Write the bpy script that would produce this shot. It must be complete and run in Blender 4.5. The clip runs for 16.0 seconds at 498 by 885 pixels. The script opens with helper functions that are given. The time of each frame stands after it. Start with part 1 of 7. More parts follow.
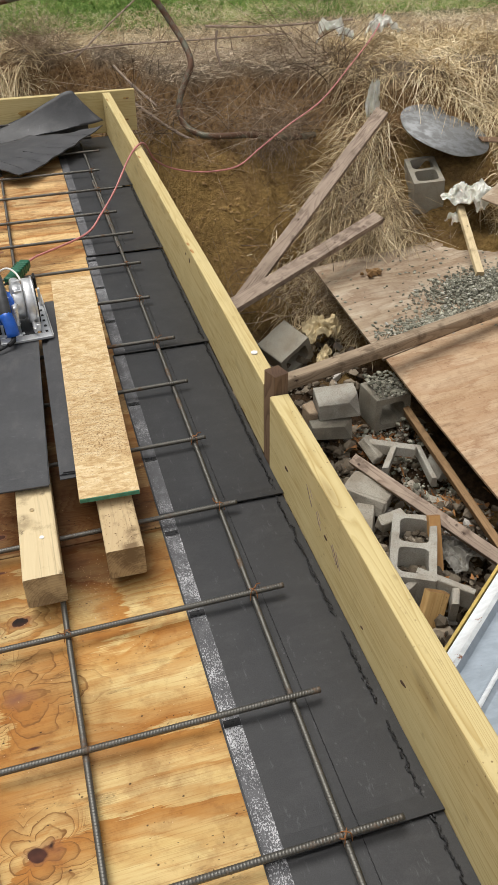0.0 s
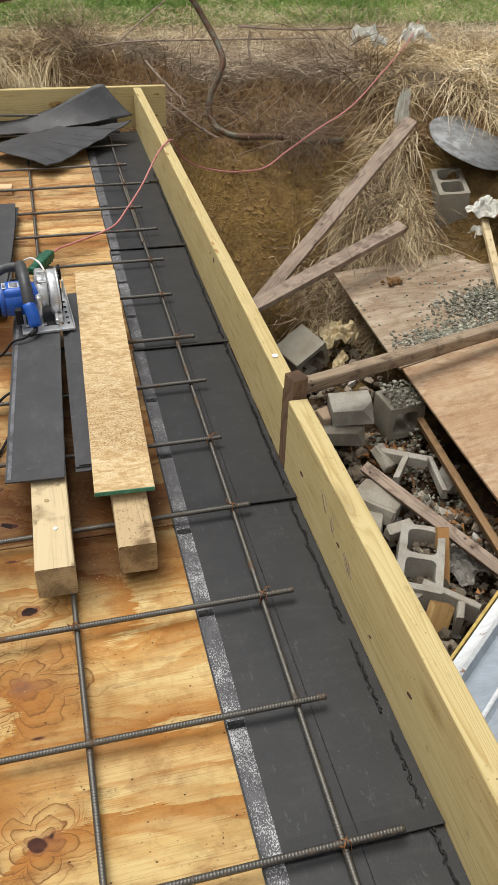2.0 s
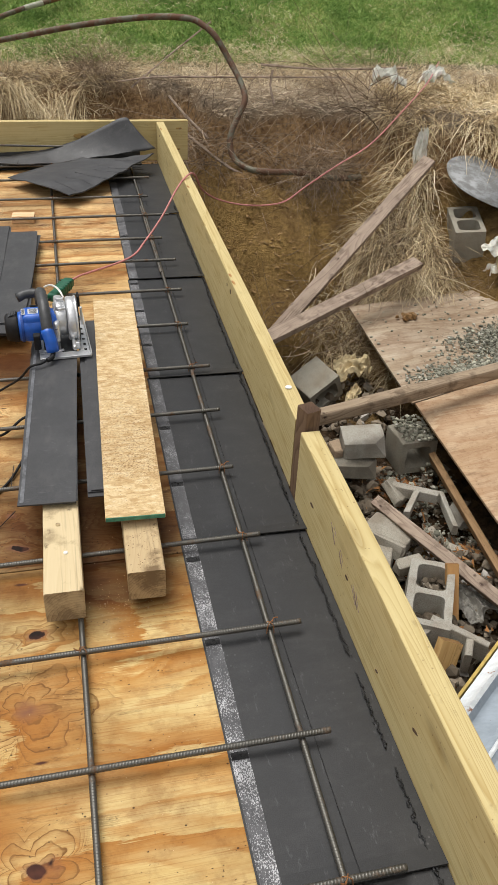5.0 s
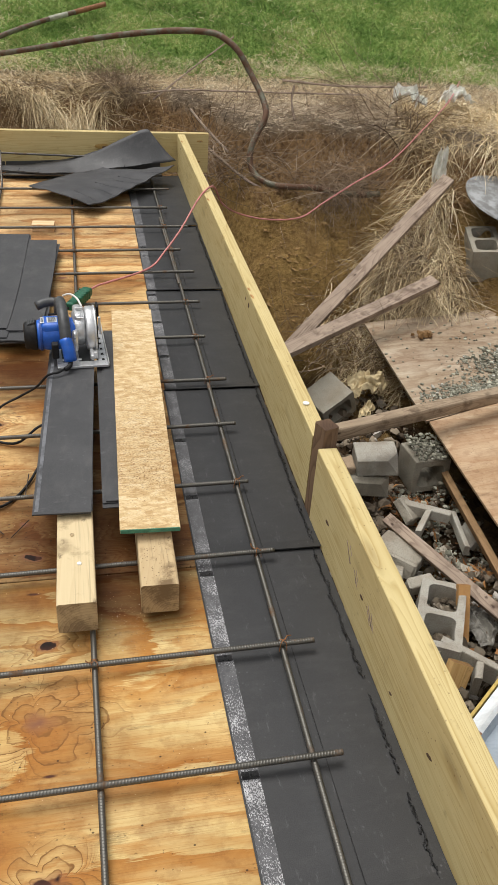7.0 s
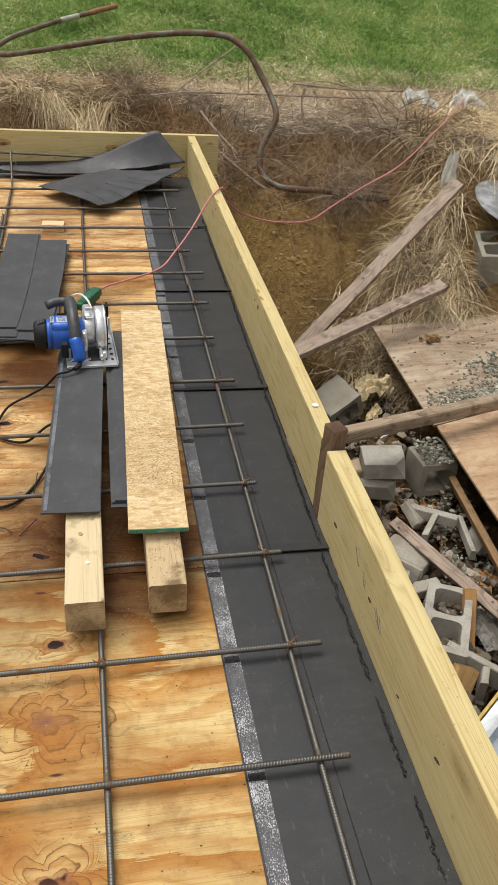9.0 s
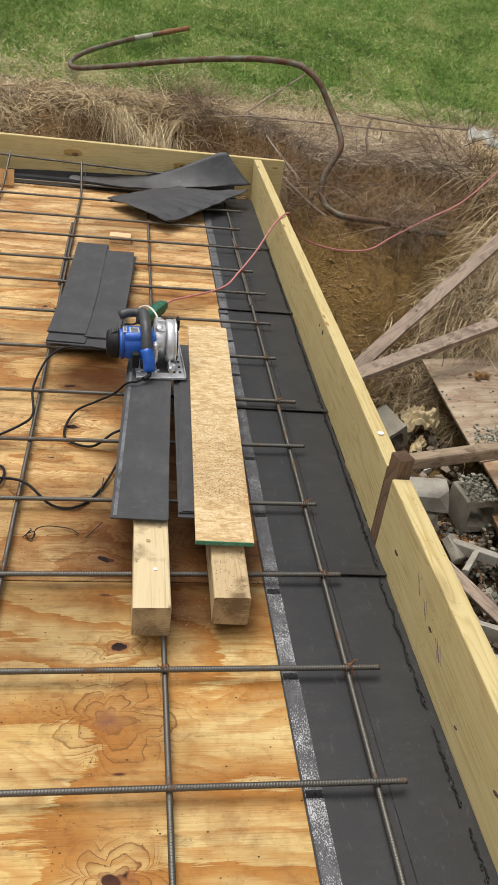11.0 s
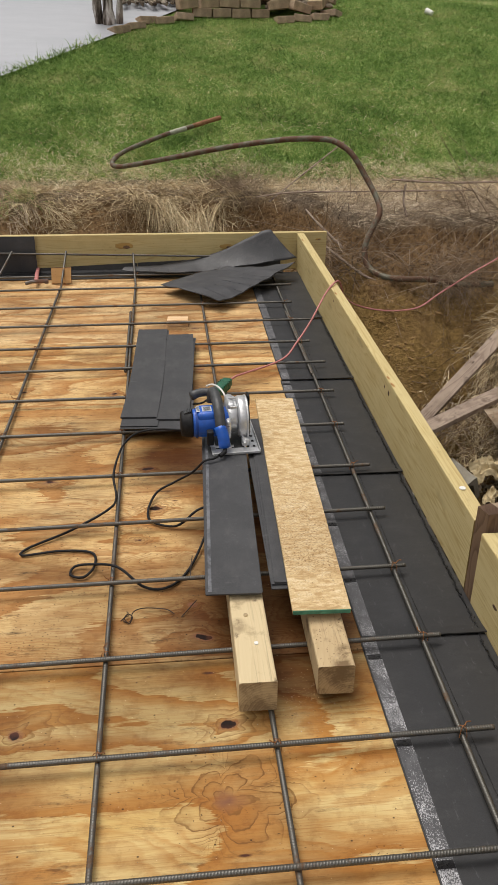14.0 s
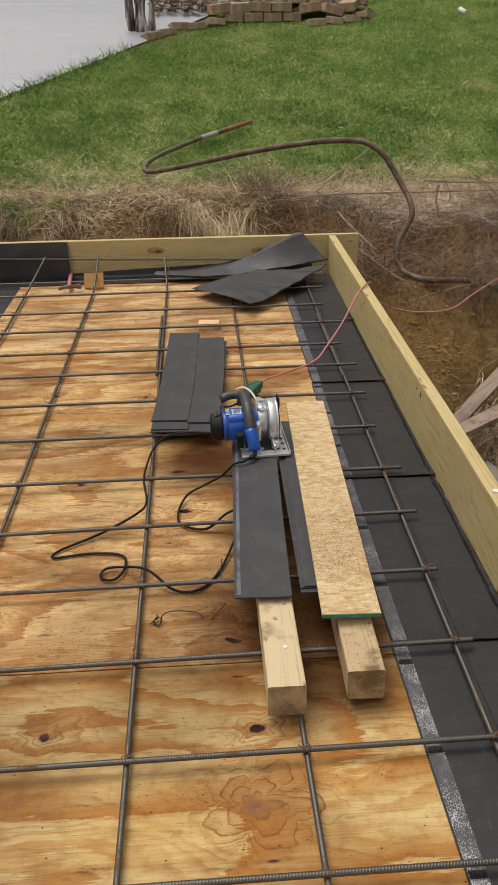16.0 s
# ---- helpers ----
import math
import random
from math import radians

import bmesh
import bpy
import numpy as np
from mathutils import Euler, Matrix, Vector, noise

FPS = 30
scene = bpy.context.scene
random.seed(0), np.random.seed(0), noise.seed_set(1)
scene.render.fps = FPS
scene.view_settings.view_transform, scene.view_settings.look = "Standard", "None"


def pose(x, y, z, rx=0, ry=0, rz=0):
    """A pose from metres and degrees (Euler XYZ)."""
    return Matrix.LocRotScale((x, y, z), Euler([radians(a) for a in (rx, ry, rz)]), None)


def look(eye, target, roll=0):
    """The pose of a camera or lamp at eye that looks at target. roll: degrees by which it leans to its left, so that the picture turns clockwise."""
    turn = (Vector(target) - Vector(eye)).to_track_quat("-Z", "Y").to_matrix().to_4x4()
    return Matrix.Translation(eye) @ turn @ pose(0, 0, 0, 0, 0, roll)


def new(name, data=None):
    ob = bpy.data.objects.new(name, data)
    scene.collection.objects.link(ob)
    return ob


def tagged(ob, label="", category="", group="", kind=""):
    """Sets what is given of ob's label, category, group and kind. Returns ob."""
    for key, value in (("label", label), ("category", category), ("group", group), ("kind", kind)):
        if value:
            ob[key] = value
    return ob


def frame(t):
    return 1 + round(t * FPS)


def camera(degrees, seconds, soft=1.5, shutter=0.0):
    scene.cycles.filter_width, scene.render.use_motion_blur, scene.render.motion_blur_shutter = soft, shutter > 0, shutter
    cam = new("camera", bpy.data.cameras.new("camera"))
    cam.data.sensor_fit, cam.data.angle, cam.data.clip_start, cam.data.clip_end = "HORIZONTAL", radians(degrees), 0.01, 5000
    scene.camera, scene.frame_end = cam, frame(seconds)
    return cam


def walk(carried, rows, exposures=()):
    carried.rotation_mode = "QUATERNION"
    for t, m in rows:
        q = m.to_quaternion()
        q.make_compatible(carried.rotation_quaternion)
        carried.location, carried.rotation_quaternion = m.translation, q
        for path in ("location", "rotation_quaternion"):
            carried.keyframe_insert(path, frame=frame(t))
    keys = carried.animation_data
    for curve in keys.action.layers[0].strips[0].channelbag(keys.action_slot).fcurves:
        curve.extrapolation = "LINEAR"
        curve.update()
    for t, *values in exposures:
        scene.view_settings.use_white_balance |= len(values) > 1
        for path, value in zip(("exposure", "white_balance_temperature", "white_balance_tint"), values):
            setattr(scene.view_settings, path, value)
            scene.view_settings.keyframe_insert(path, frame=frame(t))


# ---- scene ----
cam = camera(34.3, 16.0, 1.0)
PATH = [
    (0, (0.483, -1.291, 1.451), (0.92, 0.264, 0.271), -0.9),
    (0.5, (0.475, -1.288, 1.45), (0.907, 0.266, 0.267), 0.1),
    (1, (0.469, -1.282, 1.448), (0.889, 0.273, 0.263), 0.5),
    (1.5, (0.454, -1.28, 1.451), (0.865, 0.278, 0.266), 1.6),
    (2, (0.458, -1.284, 1.457), (0.878, 0.276, 0.278), 1.9),
    (2.5, (0.452, -1.286, 1.458), (0.872, 0.29, 0.301), 3.1),
    (3, (0.458, -1.294, 1.459), (0.876, 0.306, 0.334), 3.0),
    (3.5, (0.459, -1.297, 1.46), (0.874, 0.303, 0.334), 2.8),
    (4, (0.46, -1.301, 1.464), (0.867, 0.299, 0.336), 2.5),
    (6.5, (0.437, -1.28, 1.464), (0.821, 0.348, 0.368), 3.9),
    (7, (0.433, -1.278, 1.464), (0.816, 0.352, 0.369), 4.1),
    (7.5, (0.432, -1.279, 1.468), (0.811, 0.351, 0.373), 4.2),
    (8, (0.427, -1.277, 1.465), (0.802, 0.352, 0.367), 4.4),
    (10.5, (0.402, -1.282, 1.457), (0.758, 0.368, 0.385), 5.0),
    (11, (0.289, -1.296, 1.469), (0.605, 0.376, 0.416), 8.0),
    (11.5, (0.19, -1.325, 1.491), (0.503, 0.4, 0.529), 9.9),
    (12, (0.177, -1.312, 1.478), (0.489, 0.439, 0.563), 10.3),
    (12.5, (0.216, -1.315, 1.481), (0.53, 0.432, 0.56), 4.1),
    (13, (0.246, -1.321, 1.483), (0.572, 0.424, 0.56), 0.8),
    (13.5, (0.237, -1.324, 1.489), (0.567, 0.42, 0.567), 0.5),
    (14, (0.205, -1.317, 1.491), (0.388, 0.451, 0.575), 0.5),
    (14.5, (0.201, -1.316, 1.492), (0.348, 0.462, 0.588), 0.5),
    (15, (0.205, -1.309, 1.492), (0.292, 0.473, 0.588), -0.1),
    (15.5, (0.214, -1.31, 1.488), (0.305, 0.47, 0.58), -0.2),
    (16, (0.219, -1.311, 1.484), (0.319, 0.468, 0.576), -0.9),
]
EXPOSURES = [(0.0, 0.19, 6500, 10), (4.0, 0.22, 6500, 10), (7.0, 0.24, 6500, 10), (10.5, 0.26, 6500, 10), (11.3, 0.15, 6530, 11), (12.0, -0.06, 6560, 11), (12.6, -0.04, 6580, 11), (13.3, 0.05, 6600, 11), (14.5, -0.05, 6680, 13), (16.0, -0.12, 6740, 14)]
walk(cam, [(t, look(eye, target, roll)) for t, eye, target, roll in PATH], EXPOSURES)

# ---------------------------------------------------------------- world and light
world = bpy.data.worlds.new("overcast_sky")
scene.world = world
world.use_nodes = True
wn, wl = world.node_tree.nodes, world.node_tree.links
sky = wn.new("ShaderNodeTexSky")
sky.sky_type = "NISHITA"
sky.sun_disc = False
sky.sun_elevation, sky.sun_rotation = radians(58), radians(200)
sky.air_density, sky.dust_density = 1.5, 4.0
grey = wn.new("ShaderNodeHueSaturation")
grey.inputs["Saturation"].default_value = 0.22
wl.new(sky.outputs[0], grey.inputs["Color"])
wl.new(grey.outputs[0], wn["Background"].inputs["Color"])
wn["Background"].inputs["Strength"].default_value = 0.072

sun = new("sun", bpy.data.lights.new("sun", "SUN"))
sun.data.energy, sun.data.angle, sun.data.color = 2.95, radians(42), (1.0, 0.97, 0.92)
sun.matrix_world = look((-2.0, 3.5, 9), (0.5, 1.0, 0))

# ---------------------------------------------------------------- helpers
rng = np.random.default_rng(7)


def mesh_object(name, bm, material, smooth=False):
    me = bpy.data.meshes.new(name)
    bm.normal_update()
    bm.to_mesh(me)
    bm.free()
    if smooth:
        me.polygons.foreach_set("use_smooth", [True] * len(me.polygons))
    me.materials.append(material)
    return new(name, me)


def part(name, bm, material, parent=None, label="", smooth=False):
    ob = mesh_object(name, bm, material, smooth)
    if parent is not None:
        ob.parent = parent
    if label:
        ob["label"] = label
    return ob


def raw_object(name, verts, faces, material, smooth=False):
    me = bpy.data.meshes.new(name)
    me.from_pydata(np.asarray(verts, float).tolist(), [], [tuple(int(i) for i in f) for f in faces])
    me.update()
    if smooth:
        me.polygons.foreach_set("use_smooth", [True] * len(me.polygons))
    me.materials.append(material)
    return new(name, me)


def thing(name, m, label, category, group="", kind=""):
    ob = new(name)
    ob.empty_display_size = 0.05
    ob.matrix_world = m
    return tagged(ob, label, category, group, kind)


def along(p0, p1, roll=0.0):
    """A pose at p0 with local X towards p1."""
    p0, p1 = Vector(p0), Vector(p1)
    q = (p1 - p0).to_track_quat("X", "Z")
    return Matrix.Translation(p0) @ q.to_matrix().to_4x4() @ Matrix.Rotation(radians(roll), 4, "X")


def box(sx, sy, sz, cx=0.0, cy=0.0, cz=0.0, bevel=0.0, segs=2, bm=None):
    """A bevelled box about a centre, added to bm."""
    one = bmesh.new()
    bmesh.ops.create_cube(one, size=1.0, matrix=Matrix.Translation((cx, cy, cz)) @ Matrix.Diagonal((sx, sy, sz, 1)))
    if bevel:
        bmesh.ops.bevel(one, geom=one.edges[:], offset=bevel, segments=segs, affect="EDGES", profile=0.5)
    if bm is None:
        return one
    return join(bm, one)


def join(bm, other, m=None):
    if m is not None:
        bmesh.ops.transform(other, matrix=m, verts=other.verts)
    me = bpy.data.meshes.new("tmp")
    other.to_mesh(me)
    other.free()
    bm.from_mesh(me)
    bpy.data.meshes.remove(me)
    return bm


def rod(r0, r1, length, segs=20, bevel=0.0):
    """A cylinder or cone along +X from the origin."""
    one = bmesh.new()
    bmesh.ops.create_cone(one, cap_ends=True, segments=segs, radius1=r0, radius2=r1, depth=length)
    if bevel:
        rim = [e for e in one.edges if abs(e.verts[0].co.z - e.verts[1].co.z) < 1e-6]
        bmesh.ops.bevel(one, geom=rim, offset=bevel, segments=2, affect="EDGES", profile=0.5)
    bmesh.ops.transform(one, matrix=Matrix.Rotation(radians(90), 4, "Y") @ Matrix.Translation((0, 0, length / 2)), verts=one.verts)
    return one


def timber(length, w, h, bevel=0.004, wobble=0.0012, seed=0, ring=0.05, chip=0.0):
    """A sawn piece along +X from the origin, eased edges, slightly uneven; its section is centred."""
    r = random.Random(seed)
    n = max(2, int(length / ring))
    b = bevel
    prof = []
    for sx, sy in ((1, 1), (-1, 1), (-1, -1), (1, -1)):
        cy, cz = sx * (w / 2 - b), sy * (h / 2 - b)
        start = {(1, 1): 0, (-1, 1): 90, (-1, -1): 180, (1, -1): 270}[(sx, sy)]
        for k in range(3):
            a = radians(start + 45 * k)
            prof.append((cy + b * math.cos(a), cz + b * math.sin(a)))
    bm = bmesh.new()
    rows = []
    off = r.uniform(0, 50)
    for i in range(n + 1):
        x = length * i / n
        row = []
        for j, (y, z) in enumerate(prof):
            d = wobble * noise.noise(Vector((x * 3 + off, y * 30, z * 30)))
            k = 1 + d / max(w, h) * 2
            c = chip * max(0.0, noise.noise(Vector((x * 9 + off, y * 60, z * 60))) - 0.15)
            row.append(bm.verts.new((x, y * (k - c), z * (k - c))))
        rows.append(row)
    m = len(prof)
    for a, c in zip(rows, rows[1:]):
        for j in range(m):
            bm.faces.new((a[j], c[j], c[(j + 1) % m], a[(j + 1) % m]))
    bm.faces.new(rows[0])
    bm.faces.new(rows[-1][::-1])
    bmesh.ops.recalc_face_normals(bm, faces=bm.faces[:])
    return bm


def smooth_path(points, step=0.02):
    """A Catmull-Rom line through the points."""
    p = [Vector(q) for q in points]
    p = [p[0] * 2 - p[1]] + p + [p[-1] * 2 - p[-2]]
    out = []
    for a, b, c, d in zip(p, p[1:], p[2:], p[3:]):
        n = max(2, int((c - b).length / step))
        for i in range(n):
            t = i / n
            out.append(0.5 * (2 * b + (c - a) * t + (2 * a - 5 * b + 4 * c - d) * t * t + (3 * b - a - 3 * c + d) * t ** 3))
    out.append(p[-2])
    return out


def tube(points, r, segs=8, step=0.02, rough=0.0):
    """A round tube along a smooth line through the points."""
    line = smooth_path(points, step)
    bm = bmesh.new()
    rows, up = [], Vector((0.13, 0.21, 1)).normalized()
    for i, p in enumerate(line):
        d = (line[min(i + 1, len(line) - 1)] - line[max(i - 1, 0)]).normalized()
        side = d.cross(up)
        side = side.normalized() if side.length > 1e-4 else Vector((1, 0, 0))
        up = side.cross(d).normalized()
        rr = r * (1 + rough * noise.noise(p * 25))
        rows.append([bm.verts.new(p + rr * (math.cos(a) * side + math.sin(a) * up)) for a in (2 * math.pi * k / segs for k in range(segs))])
    for a, c in zip(rows, rows[1:]):
        for j in range(segs):
            bm.faces.new((a[j], a[(j + 1) % segs], c[(j + 1) % segs], c[j]))
    bm.faces.new(rows[0][::-1])
    bm.faces.new(rows[-1])
    return bm


def sheet(fn, nu, nv, thick):
    """A solid sheet from a function of u, v in 0..1 that gives a place."""
    bm = bmesh.new()
    top = [[Vector(fn(i / nu, j / nv)) for j in range(nv + 1)] for i in range(nu + 1)]

    def normal(i, j):
        a = top[min(i + 1, nu)][j] - top[max(i - 1, 0)][j]
        b = top[i][min(j + 1, nv)] - top[i][max(j - 1, 0)]
        return a.cross(b).normalized()

    vt = [[bm.verts.new(top[i][j]) for j in range(nv + 1)] for i in range(nu + 1)]
    vb = [[bm.verts.new(top[i][j] - normal(i, j) * thick) for j in range(nv + 1)] for i in range(nu + 1)]
    for i in range(nu):
        for j in range(nv):
            bm.faces.new((vt[i][j], vt[i + 1][j], vt[i + 1][j + 1], vt[i][j + 1]))
            bm.faces.new((vb[i][j], vb[i][j + 1], vb[i + 1][j + 1], vb[i + 1][j]))
    for i in range(nu):
        bm.faces.new((vt[i + 1][0], vt[i][0], vb[i][0], vb[i + 1][0]))
        bm.faces.new((vt[i][nv], vt[i + 1][nv], vb[i + 1][nv], vb[i][nv]))
    for j in range(nv):
        bm.faces.new((vt[0][j], vt[0][j + 1], vb[0][j + 1], vb[0][j]))
        bm.faces.new((vt[nu][j + 1], vt[nu][j], vb[nu][j], vb[nu][j + 1]))
    return bm


def chunk(sx, sy, sz, seed, cut=0.25):
    """A broken lump: a block with corners knocked off."""
    r = random.Random(seed)
    bm = bmesh.new()
    bmesh.ops.create_cube(bm, size=1.0)
    for v in bm.verts:
        v.co += Vector((r.uniform(-cut, cut), r.uniform(-cut, cut), r.uniform(-cut, cut))) * 0.6
    bmesh.ops.bevel(bm, geom=bm.edges[:], offset=0.07, segments=1, affect="EDGES")
    bmesh.ops.subdivide_edges(bm, edges=bm.edges[:], cuts=1)
    for v in bm.verts:
        v.co += Vector((r.uniform(-1, 1), r.uniform(-1, 1), r.uniform(-1, 1))) * 0.022
        v.co = Vector((v.co.x * sx, v.co.y * sy, v.co.z * sz))
    bmesh.ops.recalc_face_normals(bm, faces=bm.faces[:])
    return bm


# ---------------------------------------------------------------- materials
class Mat:
    """A node material with short ways to add nodes."""

    def __init__(self, name, rough=0.6, metal=0.0):
        self.m = bpy.data.materials.new(name)
        self.m.use_nodes = True
        self.t = self.m.node_tree
        self.b = self.t.nodes["Principled BSDF"]
        self.b.inputs["Roughness"].default_value = rough
        self.b.inputs["Metallic"].default_value = metal
        self.tc = self.t.nodes.new("ShaderNodeTexCoord")
        self.geo = None

    def put(self, socket, value):
        if hasattr(value, "is_output"):
            self.t.links.new(value, socket)
        elif isinstance(value, tuple) and len(value) == 3 and socket.type == "RGBA":
            socket.default_value = (*value, 1)
        else:
            socket.default_value = value

    def obj(self):
        return self.tc.outputs["Object"]

    def pos(self):
        if self.geo is None:
            self.geo = self.t.nodes.new("ShaderNodeNewGeometry")
        return self.geo.outputs["Position"]

    def island(self):
        self.pos()
        return self.geo.outputs["Random Per Island"]

    def rand(self):
        return self.t.nodes.new("ShaderNodeObjectInfo").outputs["Random"]

    def map(self, vec, scale=(1, 1, 1), loc=(0, 0, 0)):
        n = self.t.nodes.new("ShaderNodeMapping")
        self.put(n.inputs["Vector"], vec)
        n.inputs["Scale"].default_value = scale
        self.put(n.inputs["Location"], loc)
        return n.outputs[0]

    def noise(self, vec, scale=5.0, detail=4.0, rough=0.55, distort=0.0, color=False):
        n = self.t.nodes.new("ShaderNodeTexNoise")
        self.put(n.inputs["Vector"], vec)
        n.inputs["Scale"].default_value, n.inputs["Detail"].default_value = scale, detail
        n.inputs["Roughness"].default_value, n.inputs["Distortion"].default_value = rough, distort
        return n.outputs["Color" if color else "Fac"]

    def voronoi(self, vec, scale=5.0, feature="F1", out="Distance", flat=False):
        n = self.t.nodes.new("ShaderNodeTexVoronoi")
        n.voronoi_dimensions = "2D" if flat else "3D"
        n.feature = feature
        self.put(n.inputs["Vector"], vec)
        n.inputs["Scale"].default_value = scale
        return n.outputs[out]

    def math(self, op, a, b=0.0, c=None, clamp=False):
        n = self.t.nodes.new("ShaderNodeMath")
        n.operation, n.use_clamp = op, clamp
        self.put(n.inputs[0], a)
        self.put(n.inputs[1], b)
        if c is not None:
            self.put(n.inputs[2], c)
        return n.outputs[0]

    def vmath(self, op, a, b=(0, 0, 0), out=0):
        n = self.t.nodes.new("ShaderNodeVectorMath")
        n.operation = op
        self.put(n.inputs[0], a)
        self.put(n.inputs[1], b)
        return n.outputs[out]

    def split(self, vec):
        n = self.t.nodes.new("ShaderNodeSeparateXYZ")
        self.put(n.inputs[0], vec)
        return n.outputs

    def join(self, x, y, z):
        n = self.t.nodes.new("ShaderNodeCombineXYZ")
        for s, v in zip(n.inputs, (x, y, z)):
            self.put(s, v)
        return n.outputs[0]

    def ramp(self, fac, stops, interp="LINEAR"):
        n = self.t.nodes.new("ShaderNodeValToRGB")
        n.color_ramp.interpolation = interp
        while len(n.color_ramp.elements) < len(stops):
            n.color_ramp.elements.new(0.5)
        for e, (p, c) in zip(n.color_ramp.elements, stops):
            e.position = p
            e.color = (c, c, c, 1) if isinstance(c, (int, float)) else (*c, 1)
        self.put(n.inputs[0], fac)
        return n.outputs[0]

    def mix(self, fac, a, b, blend="MIX"):
        n = self.t.nodes.new("ShaderNodeMix")
        n.data_type, n.blend_type = "RGBA", blend
        self.put(n.inputs[0], fac)
        self.put(n.inputs[6], a)
        self.put(n.inputs[7], b)
        return n.outputs[2]

    def range(self, v, a, b, c=0.0, d=1.0):
        n = self.t.nodes.new("ShaderNodeMapRange")
        self.put(n.inputs[0], v)
        for i, q in enumerate((a, b, c, d)):
            n.inputs[i + 1].default_value = q
        return n.outputs[0]

    def bump(self, height, strength=0.3, distance=0.01, normal=None):
        n = self.t.nodes.new("ShaderNodeBump")
        n.inputs["Strength"].default_value, n.inputs["Distance"].default_value = strength, distance
        self.put(n.inputs["Height"], height)
        if normal is not None:
            self.put(n.inputs["Normal"], normal)
        return n.outputs[0]

    def done(self, color=None, rough=None, normal=None, spec=None, metal=None):
        for key, v in (("Base Color", color), ("Roughness", rough), ("Normal", normal), ("Specular IOR Level", spec), ("Metallic", metal)):
            if v is not None:
                self.put(self.b.inputs[key], v)
        return self.m


def lumber_mat(name, pale, warm, dark, ring=34.0, knots=2.2, rough=0.62, weather=0.0, grime=0.3, across=9.0, figure=0.9, smudge=1.0):
    """Sawn softwood, its grain along local X: rings, fine fibres, knots, stains."""
    m = Mat(name)
    shift = m.join(m.math("MULTIPLY", m.rand(), 37.0), m.math("MULTIPLY", m.rand(), 3.0), m.math("MULTIPLY", m.rand(), 5.0))
    o = m.vmath("ADD", m.obj(), shift)
    kn = m.voronoi(m.map(o, (knots, 7.0, 7.0)), 1.0)
    knot = m.range(kn, 0.0, 0.33, 1.0, 0.0)
    field = m.noise(m.map(o, (1.1 * 9.0 / across, across, across)), 1.0, 2.0, 0.5, 0.25)
    field = m.math("ADD", field, m.math("MULTIPLY", m.math("POWER", knot, 2.0), 0.15))
    rings = m.math("FRACT", m.math("MULTIPLY", field, ring / 2))
    band = m.ramp(rings, [(0.0, 0.0), (0.62, 0.35), (0.9, 1.0), (1.0, 0.1)])
    band = m.math("MULTIPLY", band, m.range(m.noise(m.map(o, (3.0, 14.0, 14.0), (2.0, 5.0, 1.0)), 1.0, 4.0, 0.6), 0.35, 0.6, 0.45, 1.0))
    fibre = m.noise(m.map(o, (6.0, 240.0, 240.0)), 1.0, 3.0, 0.7)
    col = m.mix(m.math("MULTIPLY", band, figure), pale, warm)
    col = m.mix(m.math("MULTIPLY", fibre, 0.35), col, warm)
    col = m.mix(m.ramp(knot, [(0.0, 0.0), (0.62, 0.0), (0.8, 0.75 * smudge), (1.0, smudge)]), col, dark)
    blotch = m.noise(o, 3.2, 4.0, 0.6)
    col = m.mix(m.range(blotch, 0.5, 0.8, 0.0, 0.35 + weather), col, dark if weather else warm)
    specks = m.voronoi(o, 55.0)
    col = m.mix(m.math("MULTIPLY", m.range(specks, 0.06, 0.14, 1.0, 0.0), m.range(blotch, 0.45, 0.6, 0.0, 0.8)), col, dark)
    check = m.noise(m.map(o, (2.2, 95.0, 95.0)), 1.0, 4.0, 0.7)
    col = m.mix(m.range(check, 0.60, 0.70, 0.0, 0.6 * smudge), col, dark)
    soil = m.noise(o, 11.0, 6.0, 0.7)
    col = m.mix(m.range(soil, 0.55, 0.72, 0.0, grime), col, m.mix(0.5, dark, warm))
    pit = m.range(m.voronoi(m.map(o, (0.55, 1, 1)), 26.0), 0.08, 0.24, 1.0, 0.0)
    col = m.mix(m.math("MULTIPLY", pit, m.range(soil, 0.52, 0.6, 0.0, grime * 1.3)), col, dark)
    dent = m.range(m.voronoi(m.map(o, (0.8, 1, 1), (0.3, 0.1, 0.2)), 13.0), 0.22, 0.40, 1.0, 0.0)
    col = m.mix(m.math("MULTIPLY", dent, m.range(soil, 0.42, 0.54, 0.0, max(0.0, grime - 0.2))), col, m.mix(0.7, warm, dark))
    nx, ny, nz = m.split(m.tc.outputs["Normal"])
    cut = m.range(m.math("ABSOLUTE", nx), 0.8, 0.95)
    px, py, pz = m.split(m.obj())
    py, pz = m.math("ADD", py, 0.03), m.math("ADD", pz, 0.055)
    rad = m.math("ADD", m.math("SQRT", m.math("ADD", m.math("MULTIPLY", py, py), m.math("MULTIPLY", pz, pz))), m.math("MULTIPLY", m.noise(m.obj(), 20.0, 2.0), 0.02))
    year = m.ramp(m.math("FRACT", m.math("MULTIPLY", rad, 130.0)), [(0.0, 0.2), (0.7, 0.45), (0.9, 0.85), (1.0, 0.2)])
    col = m.mix(cut, col, m.mix(m.math("ADD", m.math("MULTIPLY", year, 0.6), m.range(soil, 0.42, 0.60, 0.0, 0.4 + grime * 0.5)), m.mix(0.75, pale, warm), m.mix(0.70, warm, dark)))
    height = m.math("ADD", m.math("MULTIPLY", fibre, 0.6), m.math("MULTIPLY", band, 0.4))
